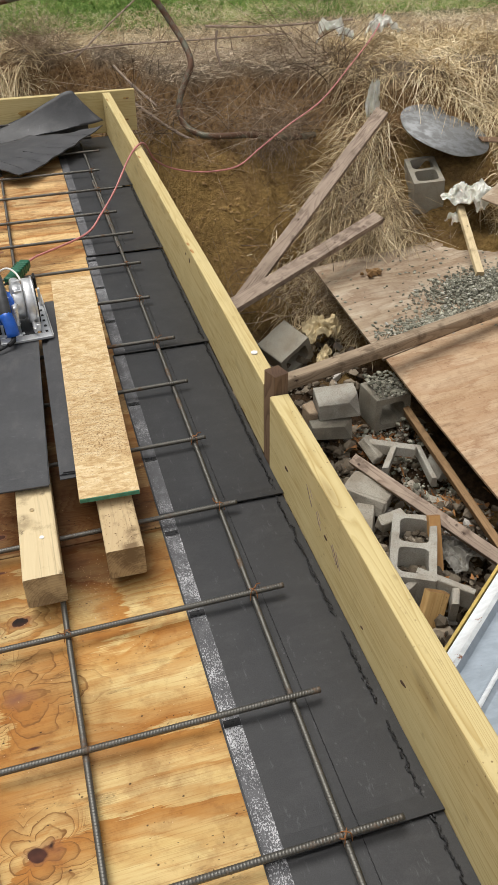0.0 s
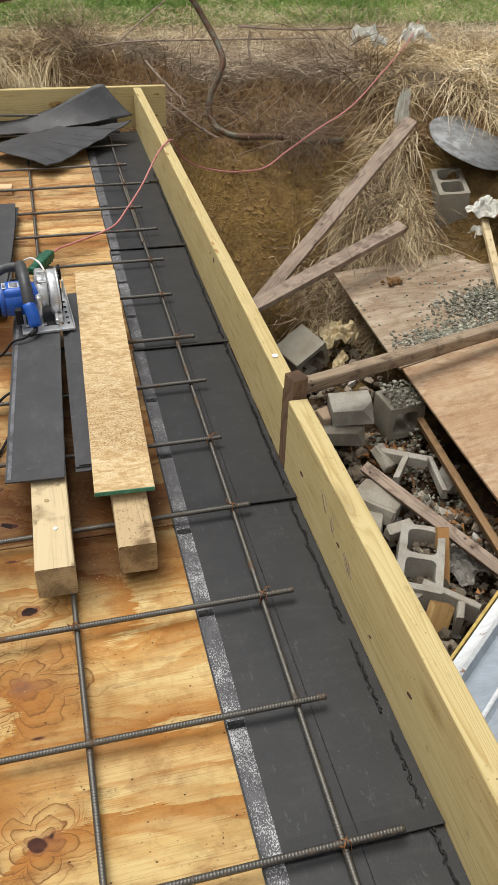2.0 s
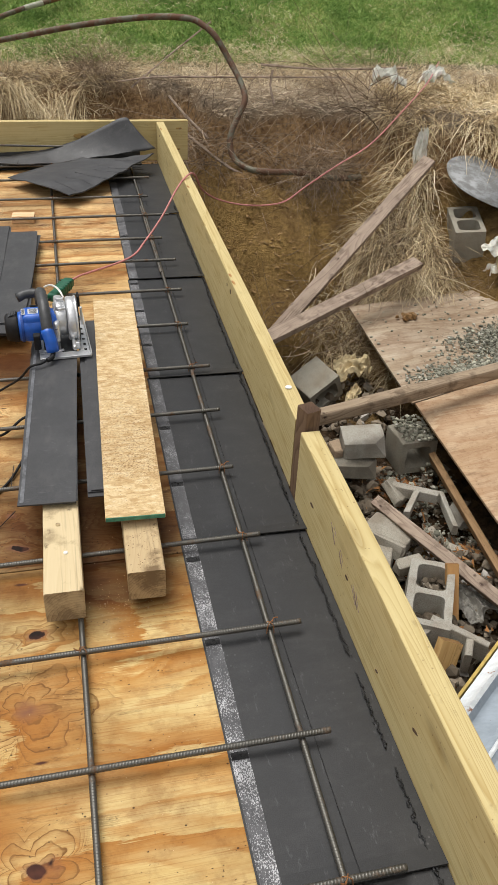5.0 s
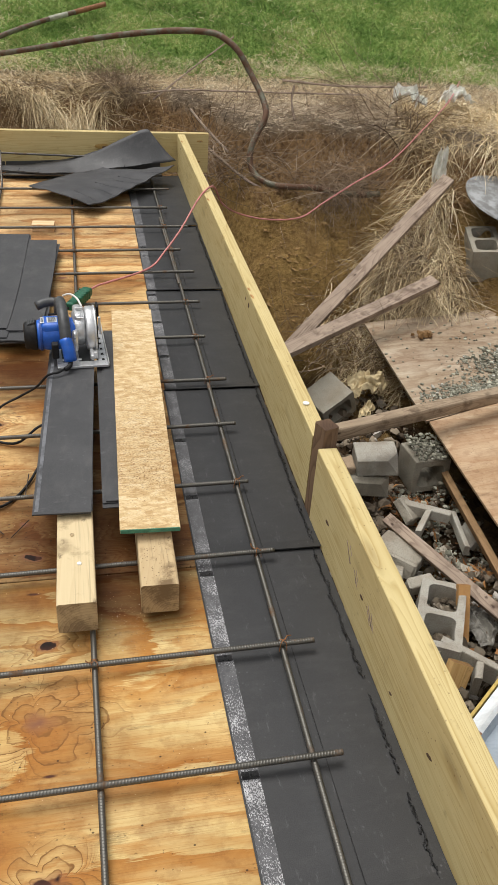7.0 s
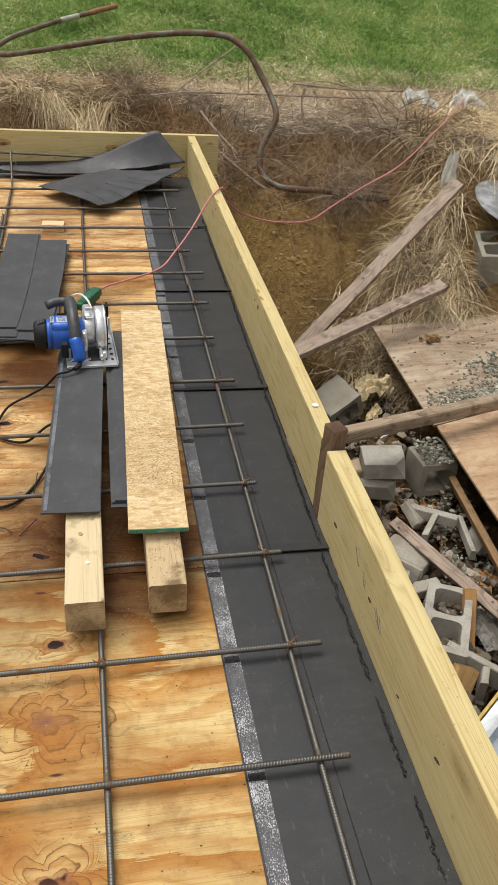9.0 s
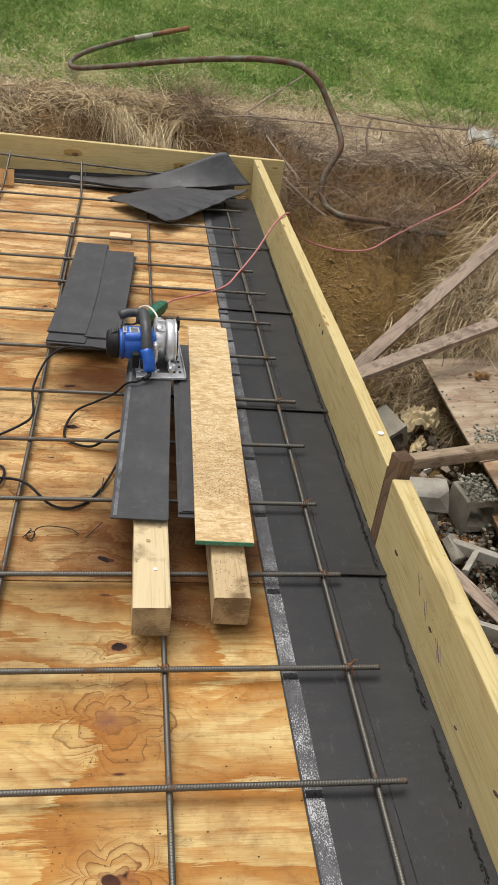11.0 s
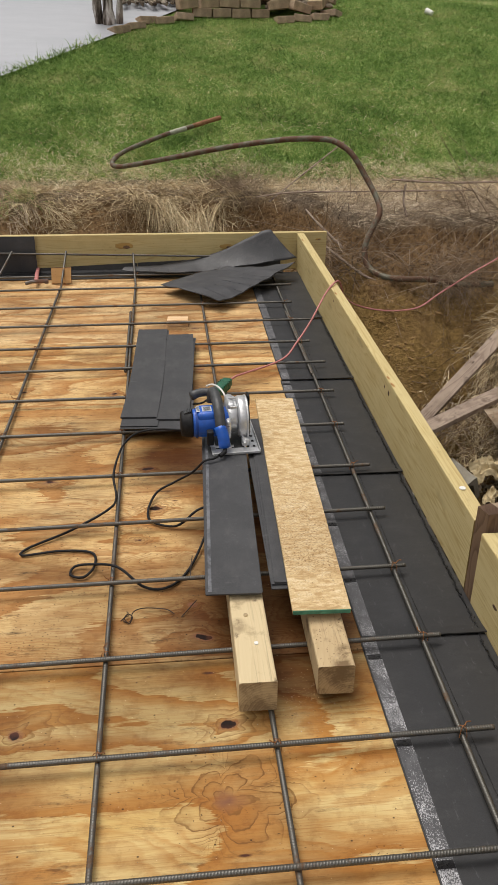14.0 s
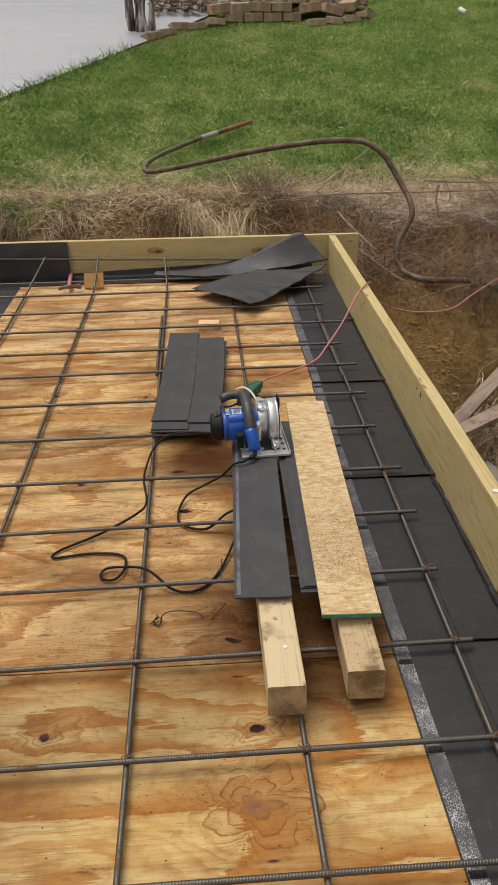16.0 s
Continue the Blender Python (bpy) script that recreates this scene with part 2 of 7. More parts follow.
    return m.done(col, rough, m.bump(height, 0.4, 0.0015), 0.12)


def plywood_mat(name, pale, gold, orange, dark, knots=(), wear=0.0, tight=0.0, stain_shade_spots=(), flame=0.95, cracks=(), bands=8.0, shift=(2.3, 1.1), veins=24.0, dirt=0.0):
    """Rotary-cut veneer, its grain along X: cathedral figure with toothed edges, petalled figure round knots, damp
    stains, specks; set spots mix stains with painted shade.
    """
    m = Mat(name, 0.5)
    o = m.pos()
    x, y, z = m.split(o)
    drift = m.vmath("MULTIPLY", m.vmath("SUBTRACT", m.noise(o, 4.5, 3.0, 0.55, color=True), (0.5, 0.5, 0.5)), (0.16, 0.07, 0.0))
    q = m.vmath("ADD", o, drift)
    qx, qy, qz = m.split(q)
    shake = m.math("SUBTRACT", m.noise(o, 13.0, 3.0, 0.6), 0.5)
    field = m.noise(m.map(q, (0.85, 2.7, 1.0), (shift[0], shift[1], 0)), 1.0, 1.5, 0.45, 0.35)
    tooth = m.noise(m.map(o, (6.0, 70.0, 1.0)), 1.0, 4.0, 0.65)
    calm = m.math("ADD", m.math("MULTIPLY", qy, 0.30), m.math("MULTIPLY", m.noise(m.map(q, (1.1, 3.4, 1.0), (shift[1], shift[0], 0)), 1.0, 2.0, 0.5, 0.4), 0.8))
    calm = m.math("ADD", calm, m.math("MULTIPLY", m.math("SUBTRACT", tooth, 0.5), 0.03))
    field = m.math("ADD", field, m.math("MULTIPLY", m.math("SUBTRACT", tooth, 0.5), 0.075))
    lines = cores = halos = None
    blooms = []
    for kx, ky, size, hole in knots:
        dx = m.math("MULTIPLY", m.math("SUBTRACT", qx, kx), 0.82 if size > 0.75 else 0.60)
        dy = m.math("SUBTRACT", qy, ky)
        d = m.math("SQRT", m.math("ADD", m.math("MULTIPLY", dx, dx), m.math("MULTIPLY", dy, dy)))
        turn = m.math("ARCTAN2", dy, dx)
        petal = m.math("ADD", m.math("SINE", m.math("MULTIPLY_ADD", turn, 4.0, kx * 40 + 1.2)), m.math("MULTIPLY", m.math("SINE", m.math("MULTIPLY_ADD", turn, 7.0, ky * 30)), 0.5))
        bent = m.math("MULTIPLY", d, m.math("MULTIPLY_ADD", petal, 0.19, 1.0))
        bent = m.math("ABSOLUTE", m.math("ADD", bent, m.math("MULTIPLY", shake, 0.055 * size)))
        if size > 0.75:
            sway = m.math("MULTIPLY_ADD", m.math("SUBTRACT", m.noise(o, 11.0, 2.0, 0.5), 0.5), 0.8, turn)
            reach = m.math("ABSOLUTE", m.math("COSINE", m.math("MULTIPLY_ADD", sway, 2.5, 0.35)))
            reach = m.math("MULTIPLY_ADD", reach, 0.44, 0.52)
            reach = m.math("MULTIPLY_ADD", m.math("SINE", m.math("MULTIPLY_ADD", turn, 3.0, ky * 20)), 0.10, reach)
            level = m.math("DIVIDE", d, m.math("MULTIPLY", reach, 0.075 * size))
            level = m.math("MULTIPLY_ADD", shake, 0.75, level)
            wave = m.math("FRACT", m.math("MULTIPLY", level, 2.3))
            line = m.ramp(wave, [(0.0, 0.0), (0.30, 0.0), (0.65, 0.16), (0.82, 0.36), (0.89, 1.0), (0.96, 1.0), (1.0, 0.0)])
            line = m.math("MULTIPLY", line, m.math("MULTIPLY", m.range(d, 0.085 * size, 0.125 * size, 0.95, 0.0), m.range(d, 0.012 * size, 0.034 * size, 0.25, 1.0)))
            line = m.math("MULTIPLY", line, m.range(m.noise(o, 17.0, 2.0, 0.5), 0.36, 0.55, 0.6, 1.0))
            lines = line if lines is None else m.math("MAXIMUM", lines, line)
        wave = m.math("FRACT", m.math("MULTIPLY", m.math("POWER", bent, 0.8), 22.0 / size))
        line = m.ramp(wave, [(0.0, 0.0), (0.30, 0.10), (0.70, 0.50), (0.82, 1.0), (0.95, 1.0), (0.99, 0.0)])
        line = m.math("MULTIPLY", line, m.range(d, 0.06 * size, 0.15 * size, 0.6, 0.0))
        if size <= 0.75:
            lines = line if lines is None else m.math("MAXIMUM", lines, line)
        if size > 0.75:
            blooms.append(m.range(m.math("ADD", bent, m.math("MULTIPLY", shake, 0.05)), 0.02 * size, 0.13 * size, 0.55, 0.0))
        hill = m.math("EXPONENT", m.math("MULTIPLY", bent, -1.0 / (0.08 * size)))
        calm = m.math("ADD", calm, m.math("MULTIPLY", hill, 0.10))
        field = m.math("ADD", field, m.math("MULTIPLY", hill, 0.05 if size > 0.75 else 0.14))
        lobed = m.math("ADD", d, m.math("MULTIPLY", shake, 0.05))
        halo = m.range(lobed, 0.005, 0.022 * size + 0.007, 0.85, 0.0)
        halos = halo if halos is None else m.math("MAXIMUM", halos, halo)
        if hole:
            core = m.range(lobed, 0.80 * hole, hole, 1.0, 0.0)
            cores = core if cores is None else m.math("MAXIMUM", cores, core)
    for cx, cy, half in cracks:
        dx = m.math("MULTIPLY", m.math("SUBTRACT", x, cx), 0.26)
        dy = m.math("ADD", m.math("SUBTRACT", y, cy), m.math("MULTIPLY", shake, 0.012))
        d = m.math("SQRT", m.math("ADD", m.math("MULTIPLY", dx, dx), m.math("MULTIPLY", dy, dy)))
        core = m.range(d, half * 0.06, half * 0.16, 1.0, 0.0)
        cores = core if cores is None else m.math("MAXIMUM", cores, core)
    rings = m.math("FRACT", m.math("MULTIPLY", field, bands))
    figure = m.ramp(rings, [(0.0, 0.0), (0.03, 1.0), (0.18, 0.9), (0.38, 0.55), (0.58, 0.12), (0.9, 0.0), (1.0, 0.0)])
    rim = m.ramp(rings, [(0.0, 0.0), (0.03, 1.0), (0.075, 0.35), (0.14, 0.0), (1.0, 0.0)])
    vein = m.ramp(m.math("FRACT", m.math("MULTIPLY", calm, veins)), [(0.0, 0.0), (0.25, 0.05), (0.55, 0.40), (0.80, 1.0), (0.90, 0.75), (1.0, 0.0)])
    warp = m.noise(m.map(o, (1.4, 3.2, 1.0), (4.0, 0, 0)), 1.0, 3.0, 0.55)
    broad = m.noise(m.map(o, (1.6, 5.0, 1.0)), 1.0, 5.0, 0.6, 0.5)
    fibre = m.noise(m.map(o, (9.0, 170.0, 1.0)), 1.0, 4.0, 0.7)
    col = m.mix(m.range(broad, 0.40, 0.64), pale, gold)
    col = m.mix(m.math("MULTIPLY", figure, m.range(warp, 0.34, 0.47, 0.40 * flame, flame)), col, orange)
    col = m.mix(m.math("MULTIPLY", vein, m.range(m.noise(m.map(o, (2.2, 4.5, 1.0), (1.2, 6.6, 0)), 1.0, 3.0, 0.6), 0.38, 0.60, 0.08, 0.75 * flame)), col, orange)
    col = m.mix(m.math("MULTIPLY", rim, m.range(warp, 0.36, 0.56, 0.08 * flame, 0.28 * flame)), col, m.mix(0.25, orange, dark))
    col = m.mix(m.range(fibre, 0.48, 0.72, 0.0, 0.42), col, orange)
    streak = m.noise(m.map(o, (1.8, 55.0, 1.0)), 1.0, 5.0, 0.72)
    col = m.mix(m.range(streak, 0.56, 0.70, 0.0, 0.34 + tight), col, m.mix(0.12 + tight, orange, dark))
    hair = m.noise(m.map(o, (4.0, 420.0, 1.0)), 1.0, 2.0, 0.6)
    col = m.mix(m.range(hair, 0.55, 0.67, 0.0, 0.40 + tight), col, m.mix(0.35, orange, dark))
    ruddy = m.noise(m.map(o, (1.6, 10.0, 1.0), (7.7, 2.2, 0)), 1.0, 5.0, 0.65)
    col = m.mix(m.range(ruddy, 0.52, 0.66, 0.0, 0.18 + tight * 1.6), col, m.mix(0.10, orange, dark))
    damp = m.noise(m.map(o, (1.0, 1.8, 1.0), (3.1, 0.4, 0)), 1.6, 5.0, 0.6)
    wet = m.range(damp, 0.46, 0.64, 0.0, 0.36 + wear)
    # Set spots darken the colour: real damp or mud stains, plus shade painted round posts.
    for wx, wy, wr, amount in stain_shade_spots:
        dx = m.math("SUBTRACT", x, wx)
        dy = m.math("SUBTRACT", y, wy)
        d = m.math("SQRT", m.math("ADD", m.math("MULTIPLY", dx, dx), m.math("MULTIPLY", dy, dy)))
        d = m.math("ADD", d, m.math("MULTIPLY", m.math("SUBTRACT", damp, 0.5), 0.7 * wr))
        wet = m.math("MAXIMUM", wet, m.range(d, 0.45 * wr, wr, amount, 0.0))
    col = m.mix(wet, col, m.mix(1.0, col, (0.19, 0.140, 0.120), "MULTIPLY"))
    stain = m.noise(m.map(o, (2.6, 6.0, 1.0), (9.2, 3.3, 0)), 1.0, 7.0, 0.68, 0.8)
    col = m.mix(m.range(stain, 0.47, 0.62, 0.0, 0.52 + wear * 0.5), col, m.mix(1.0, col, (0.52, 0.37, 0.28), "MULTIPLY"))
    col = m.mix(m.range(m.noise(o, 21.0, 6.0, 0.7), 0.50, 0.62, 0.0, 0.28), col, m.mix(1.0, col, (0.45, 0.30, 0.22), "MULTIPLY"))
    grime = m.noise(m.map(o, (5.0, 22.0, 1.0), (1.7, 5.2, 0)), 1.0, 8.0, 0.78)
    col = m.mix(m.range(grime, 0.56, 0.67, 0.0, 0.68 + wear), col, dark)
    for bloom in blooms:
        col = m.mix(bloom, col, m.mix(1.0, col, (0.62, 0.42, 0.30), "MULTIPLY"))
    if lines is not None:
        col = m.mix(lines, col, m.mix(0.68, orange, dark))
        col = m.mix(halos, col, m.mix(0.8, orange, (0.11, 0.042, 0.048)))
    if cores is not None:
        col = m.mix(cores, col, m.mix(m.range(shake, -0.1, 0.15), (0.014, 0.008, 0.006), (0.10, 0.034, 0.020)))
    cell = m.map(m.vmath("ADD", o, m.vmath("MULTIPLY", m.noise(o, 40.0, 2.0, 0.5, color=True), (0.02, 0.02, 0.0))), (1, 1.5, 1))
    spots = m.voronoi(cell, 62.0, flat=True)
    pick = m.range(m.split(m.voronoi(cell, 62.0, out="Color", flat=True))[0], 0.78 - 0.3 * dirt, 0.84 - 0.3 * dirt)
    col = m.mix(m.math("MULTIPLY", m.math("MULTIPLY", m.range(spots, 0.03, 0.17, 1.0, 0.0), pick), m.range(m.noise(o, 6.3, 5.0), 0.47 - 0.05 * dirt, 0.60 - 0.04 * dirt, 0.0, 0.95)), col, dark)
    dots = m.voronoi(m.map(o, (1, 1.3, 1), (0.4, 0.7, 0)), 6.0, flat=True)
    col = m.mix(m.range(dots, 0.008, 0.020, 0.9, 0.0), col, dark)
    chips = m.voronoi(m.map(o, (1, 1.3, 1), (5.4, 2.7, 0)), 11.0, flat=True)
    col = m.mix(m.range(chips, 0.006, 0.014, 0.7, 0.0), col, (0.72, 0.55, 0.33))
    height = m.math("ADD", m.math("MULTIPLY", fibre, 0.6), m.math("MULTIPLY", streak, 0.5))
    return m.done(col, m.range(wet, 0.0, 0.8, 0.6, 0.34), m.bump(height, 0.45, 0.0015), 0.12)


def shingle_mat(name, base=0.009, lift=0.025, dusty=0.12):
    m = Mat(name, 0.72)
    o = m.obj()
    g = m.noise(o, 420.0, 2.0, 0.6)
    blot = m.noise(o, 6.0, 5.0, 0.6)
    col = m.mix(m.range(g, 0.25, 0.85), (base, base * 1.02, base * 1.10), (lift, lift * 1.01, lift * 1.10))
    col = m.mix(m.range(blot, 0.45, 0.75, 0.0, 0.4), col, (lift * 1.2, lift * 1.2, lift * 1.24))
    dust = m.range(m.voronoi(o, 60.0), 0.10, 0.17, 1.0, 0.0)
    col = m.mix(m.math("MULTIPLY", dust, m.range(blot, 0.5, 0.7, 0.0, 0.5)), col, (0.14, 0.14, 0.145))
    scuff = m.noise(m.map(o, (2.0, 0.6, 1.0)), 26.0, 6.0, 0.75)
    haze = m.range(m.noise(m.map(o, (1.0, 2.2, 1.0), (3.3, 0.2, 0.0)), 9.0, 7.0, 0.7), 0.50, 0.68, 0.0, dusty)
    col = m.mix(haze, col, (0.095, 0.092, 0.090))
    col = m.mix(m.range(scuff, 0.60, 0.70, 0.0, 0.45), col, (0.12, 0.12, 0.125))
    return m.done(col, m.range(blot, 0.3, 0.7, 0.52 + 0.3 * dusty, 0.42 + 0.3 * dusty), m.bump(g, 0.3, 0.0010), 0.55)


M_TREATED = lumber_mat("treated_pine", (0.62, 0.52, 0.27), (0.42, 0.30, 0.115), (0.13, 0.075, 0.03), ring=30, knots=1.5, grime=0.22, across=17.0, figure=0.85, smudge=0.35)
M_POST = lumber_mat("dry_pine", (0.66, 0.545, 0.34), (0.48, 0.355, 0.195), (0.10, 0.065, 0.04), ring=22, knots=1.6, grime=0.80, figure=0.45, smudge=0.5)
M_POSTOLD = lumber_mat("dusty_pine", (0.56, 0.435, 0.26), (0.42, 0.295, 0.155), (0.085, 0.052, 0.03), ring=22, knots=1.6, grime=1.2, figure=0.35)
M_OLD = lumber_mat("weathered_wood", (0.42, 0.335, 0.262), (0.215, 0.155, 0.118), (0.06, 0.038, 0.030), ring=30, knots=1.2, rough=0.8, weather=0.3, grime=0.8)
M_BROWN = lumber_mat("brown_wood", (0.23, 0.15, 0.095), (0.115, 0.072, 0.045), (0.045, 0.025, 0.02), ring=24, knots=1.0, rough=0.75, weather=0.2)
M_SCRAP = lumber_mat("orange_scrap_wood", (0.52, 0.31, 0.13), (0.38, 0.19, 0.07), (0.12, 0.06, 0.03), ring=22, knots=1.4, rough=0.7)
# First spot: damp between the posts, their shade painted in with it.
M_PLY = plywood_mat("plywood_deck", (0.69, 0.54, 0.255), (0.60, 0.415, 0.155), (0.44, 0.195, 0.042), (0.040, 0.018, 0.011),
                    knots=((0.312, -0.120, 1.15, 0.0), (0.314, -0.470, 0.8, 0.016), (-0.178, 0.114, 0.6, 0.011), (0.314, 0.092, 0.55, 0.010), (-0.72, -0.20, 0.7, 0.0)),
                    wear=-0.12, stain_shade_spots=((0.50, 0.30, 0.27, 1.0), (0.10, 0.22, 0.34, 0.50), (-0.45, 0.10, 0.55, 0.42), (0.24, 0.32, 0.24, 0.62)), cracks=((0.315, -0.253, 0.030), (0.27, 0.272, 0.035), (0.02, -0.10, 0.006)), bands=7.0)
# First two spots: damp under posts and stacks, with their shade painted in.
M_PLYB = plywood_mat("plywood_deck_damp", (0.76, 0.56, 0.275), (0.60, 0.395, 0.158), (0.42, 0.195, 0.060), (0.032, 0.015, 0.009),
                     knots=((0.255, 0.410, 0.5, 0.010), (0.066, 0.891, 0.34, 0.010), (0.24, 0.56, 0.4, 0.0), (0.13, 1.10, 0.45, 0.009), (-0.45, 0.55, 0.4, 0.008), (-0.25, 1.30, 0.5, 0.008), (0.10, 1.37, 0.35, 0.010), (-0.05, 2.10, 0.5, 0.008), (0.33, 2.35, 0.45, 0.0), (-0.47, 2.14, 0.4, 0.010)),
                     wear=0.16, tight=0.06, stain_shade_spots=((0.45, 0.48, 0.46, 1.0), (0.48, 0.95, 0.30, 0.95), (0.24, 1.46, 0.30, 0.95), (0.05, 0.45, 0.42, 0.40), (-0.30, 1.62, 0.30, 0.35)), cracks=((0.0, 1.09, 0.03), (0.20, 1.14, 0.025)), bands=8.5, shift=(0.7, 3.3), veins=46.0, dirt=1.0)
M_PLYC = plywood_mat("plywood_deck_far", (0.80, 0.61, 0.33), (0.67, 0.455, 0.21), (0.46, 0.235, 0.085), (0.035, 0.017, 0.011),
                     knots=((0.33, 2.95, 0.5, 0.0), (-0.3, 3.4, 0.5, 0.008)), wear=0.06, tight=0.08, stain_shade_spots=((0.25, 3.35, 0.30, 0.4), (0.25, 3.05, 0.18, 0.5)), bands=9.0, shift=(5.1, 0.2), veins=50.0, dirt=0.6)
M_PLYOLD = plywood_mat("old_plywood", (0.50, 0.425, 0.325), (0.42, 0.34, 0.24), (0.29, 0.205, 0.135), (0.09, 0.065, 0.045), wear=-0.30, flame=0.65, bands=13.0, stain_shade_spots=((2.65, 3.0, 0.50, 0.25), (2.45, 2.3, 0.4, 0.18)))
M_PLYTAN = plywood_mat("tan_plywood", (0.53, 0.405, 0.275), (0.46, 0.325, 0.20), (0.36, 0.215, 0.12), (0.10, 0.06, 0.035), wear=-0.30, flame=0.6, bands=10.0)
M_KNOTRING = lumber_mat("knot_ring", (0.46, 0.31, 0.11), (0.30, 0.18, 0.055), (0.10, 0.055, 0.025), ring=60, knots=0.4, across=30.0)
M_SHINGLE = shingle_mat("asphalt_shingle")
M_FELT = shingle_mat("roofing_strip", 0.021, 0.056, 0.36)


def plain(name, color, rough=0.5, metal=0.0, var=0.25, scale=30.0, bump=0.15, dist=0.001, spec=0.5):
    m = Mat(name, rough, metal)
    n = m.noise(m.obj(), scale, 5.0, 0.6)
    dark = tuple(c * (1 - var) for c in color)
    lite = tuple(min(1, c * (1 + var)) for c in color)
    fine = m.noise(m.obj(), scale * 9, 3.0, 0.6)
    col = m.mix(m.range(n, 0.3, 0.7), dark, lite)
    return m.done(col, m.range(n, 0.3, 0.7, min(1, rough + 0.1), max(0.05, rough - 0.1)), m.bump(fine, bump, dist), spec)


def steel_mat(name, steel, rust, amount, rough=0.42, metal=0.75):
    """Bare or painted metal with rust in patches."""
    m = Mat(name, rough, 0.8)
    o = m.pos()
    n = m.noise(o, 13.0, 6.0, 0.65)
    fine = m.noise(o, 180.0, 4.0, 0.6)
    r = m.math("ADD", m.math("MULTIPLY", n, 0.8), m.math("MULTIPLY", fine, 0.25))
    k = m.range(r, 0.62 - amount * 0.3, 0.72 - amount * 0.3)
    col = m.mix(k, m.mix(fine, tuple(c * 0.7 for c in steel), steel), rust)
    return m.done(col, m.range(k, 0, 1, rough, 0.85), m.bump(fine, 0.3, 0.0008), 0.5, m.range(k, 0, 1, metal, 0.0))


M_REBAR = steel_mat("rebar_steel", (0.155, 0.148, 0.132), (0.11, 0.062, 0.032), 0.19, 0.46)
M_RUST = plain("rust", (0.24, 0.10, 0.035), 0.85, 0.0, 0.4, 60.0, 0.4)
M_PIPE = steel_mat("old_pipe", (0.16, 0.155, 0.11), (0.12, 0.062, 0.036), 0.52, 0.55, 0.15)
M_BLUE = plain("blue_plastic", (0.012, 0.10, 0.47), 0.38, 0, 0.15, 40, 0.1)
M_BLACK = plain("black_rubber", (0.012, 0.012, 0.013), 0.6, 0, 0.3, 50, 0.2, 0.001, 0.25)
M_GREYP = plain("dark_grey_plastic", (0.05, 0.052, 0.055), 0.5, 0, 0.25, 50, 0.15)
M_ALU = plain("cast_aluminium", (0.66, 0.67, 0.68), 0.36, 0.65, 0.15, 40, 0.2)
M_LABEL = plain("pale_label", (0.55, 0.56, 0.58), 0.5, 0, 0.15, 40)
M_GREEN = plain("green_plastic", (0.012, 0.105, 0.055), 0.42, 0, 0.2, 40)
M_WHITEP = plain("white_plastic", (0.75, 0.74, 0.70), 0.5, 0, 0.12, 12, 0.2)
M_PINK = plain("faded_red_cord", (0.52, 0.20, 0.19), 0.5, 0, 0.2, 30)
M_GREENP = plain("green_edge_paint", (0.06, 0.21, 0.13), 0.65, 0, 0.4, 40)
M_TAR = plain("tar_bead", (0.012, 0.012, 0.013), 0.32, 0, 0.3, 60, 0.5, 0.003, 0.25)
M_BLADE = plain("saw_steel", (0.45, 0.45, 0.46), 0.28, 1.0, 0.15, 60)


def osb_mat():
    m = Mat("strand_board", 0.7)
    o = m.obj()
    x, y, z = m.split(o)
    v = None
    for turn, sc in ((0.5, (110, 40, 60)), (-0.7, (100, 36, 60)), (1.2, (120, 42, 60)), (-1.4, (70, 34, 60))):
        n = m.t.nodes.new("ShaderNodeMapping")
        m.put(n.inputs["Vector"], m.vmath("ADD", o, m.vmath("MULTIPLY", m.noise(o, 18.0, 3.0, 0.5, color=True), (0.003, 0.003, 0.0))))
        n.inputs["Rotation"].default_value, n.inputs["Scale"].default_value = (0, 0, turn), sc
        w = m.split(m.voronoi(n.outputs[0], 1.0, "F1", "Color"))[0]
        v = w if v is None else m.math("ADD", v, w)
    v = m.math("MULTIPLY", v, 0.25)
    f = m.noise(m.map(o, (220, 190, 60)), 1.0, 5.0, 0.75)
    band = m.noise(m.map(o, (8, 5, 1)), 1.0, 5.0, 0.65)
    col = m.ramp(v, [(0.25, (0.49, 0.33, 0.16)), (0.42, (0.595, 0.43, 0.23)), (0.56, (0.66, 0.505, 0.285)), (0.75, (0.73, 0.59, 0.37))])
    col = m.mix(m.range(f, 0.48, 0.66, 0, 0.6), col, (0.38, 0.235, 0.105))
    dirt = m.math("MULTIPLY", m.range(x, 0.10, 0.24, 0.0, 1.0), m.range(x, 0.30, 0.85, 1.0, 0.25))
    soiled = m.math("ADD", m.math("MULTIPLY", dirt, 0.42), m.math("MULTIPLY", band, 0.55))
    sp = m.range(m.noise(m.map(o, (1.6, 1, 1)), 150.0, 5.0, 0.75), 0.52, 0.60)
    col = m.mix(m.math("MULTIPLY", sp, m.range(soiled, 0.34, 0.66, 0.14, 0.95)), col, (0.16, 0.088, 0.038))
    col = m.mix(m.range(soiled, 0.42, 0.75, 0.0, 0.22), col, (0.30, 0.18, 0.08))
    h = m.math("ADD", v, m.math("MULTIPLY", f, 0.8))
    return m.done(col, 0.72, m.bump(h, 0.6, 0.0015), 0.12)


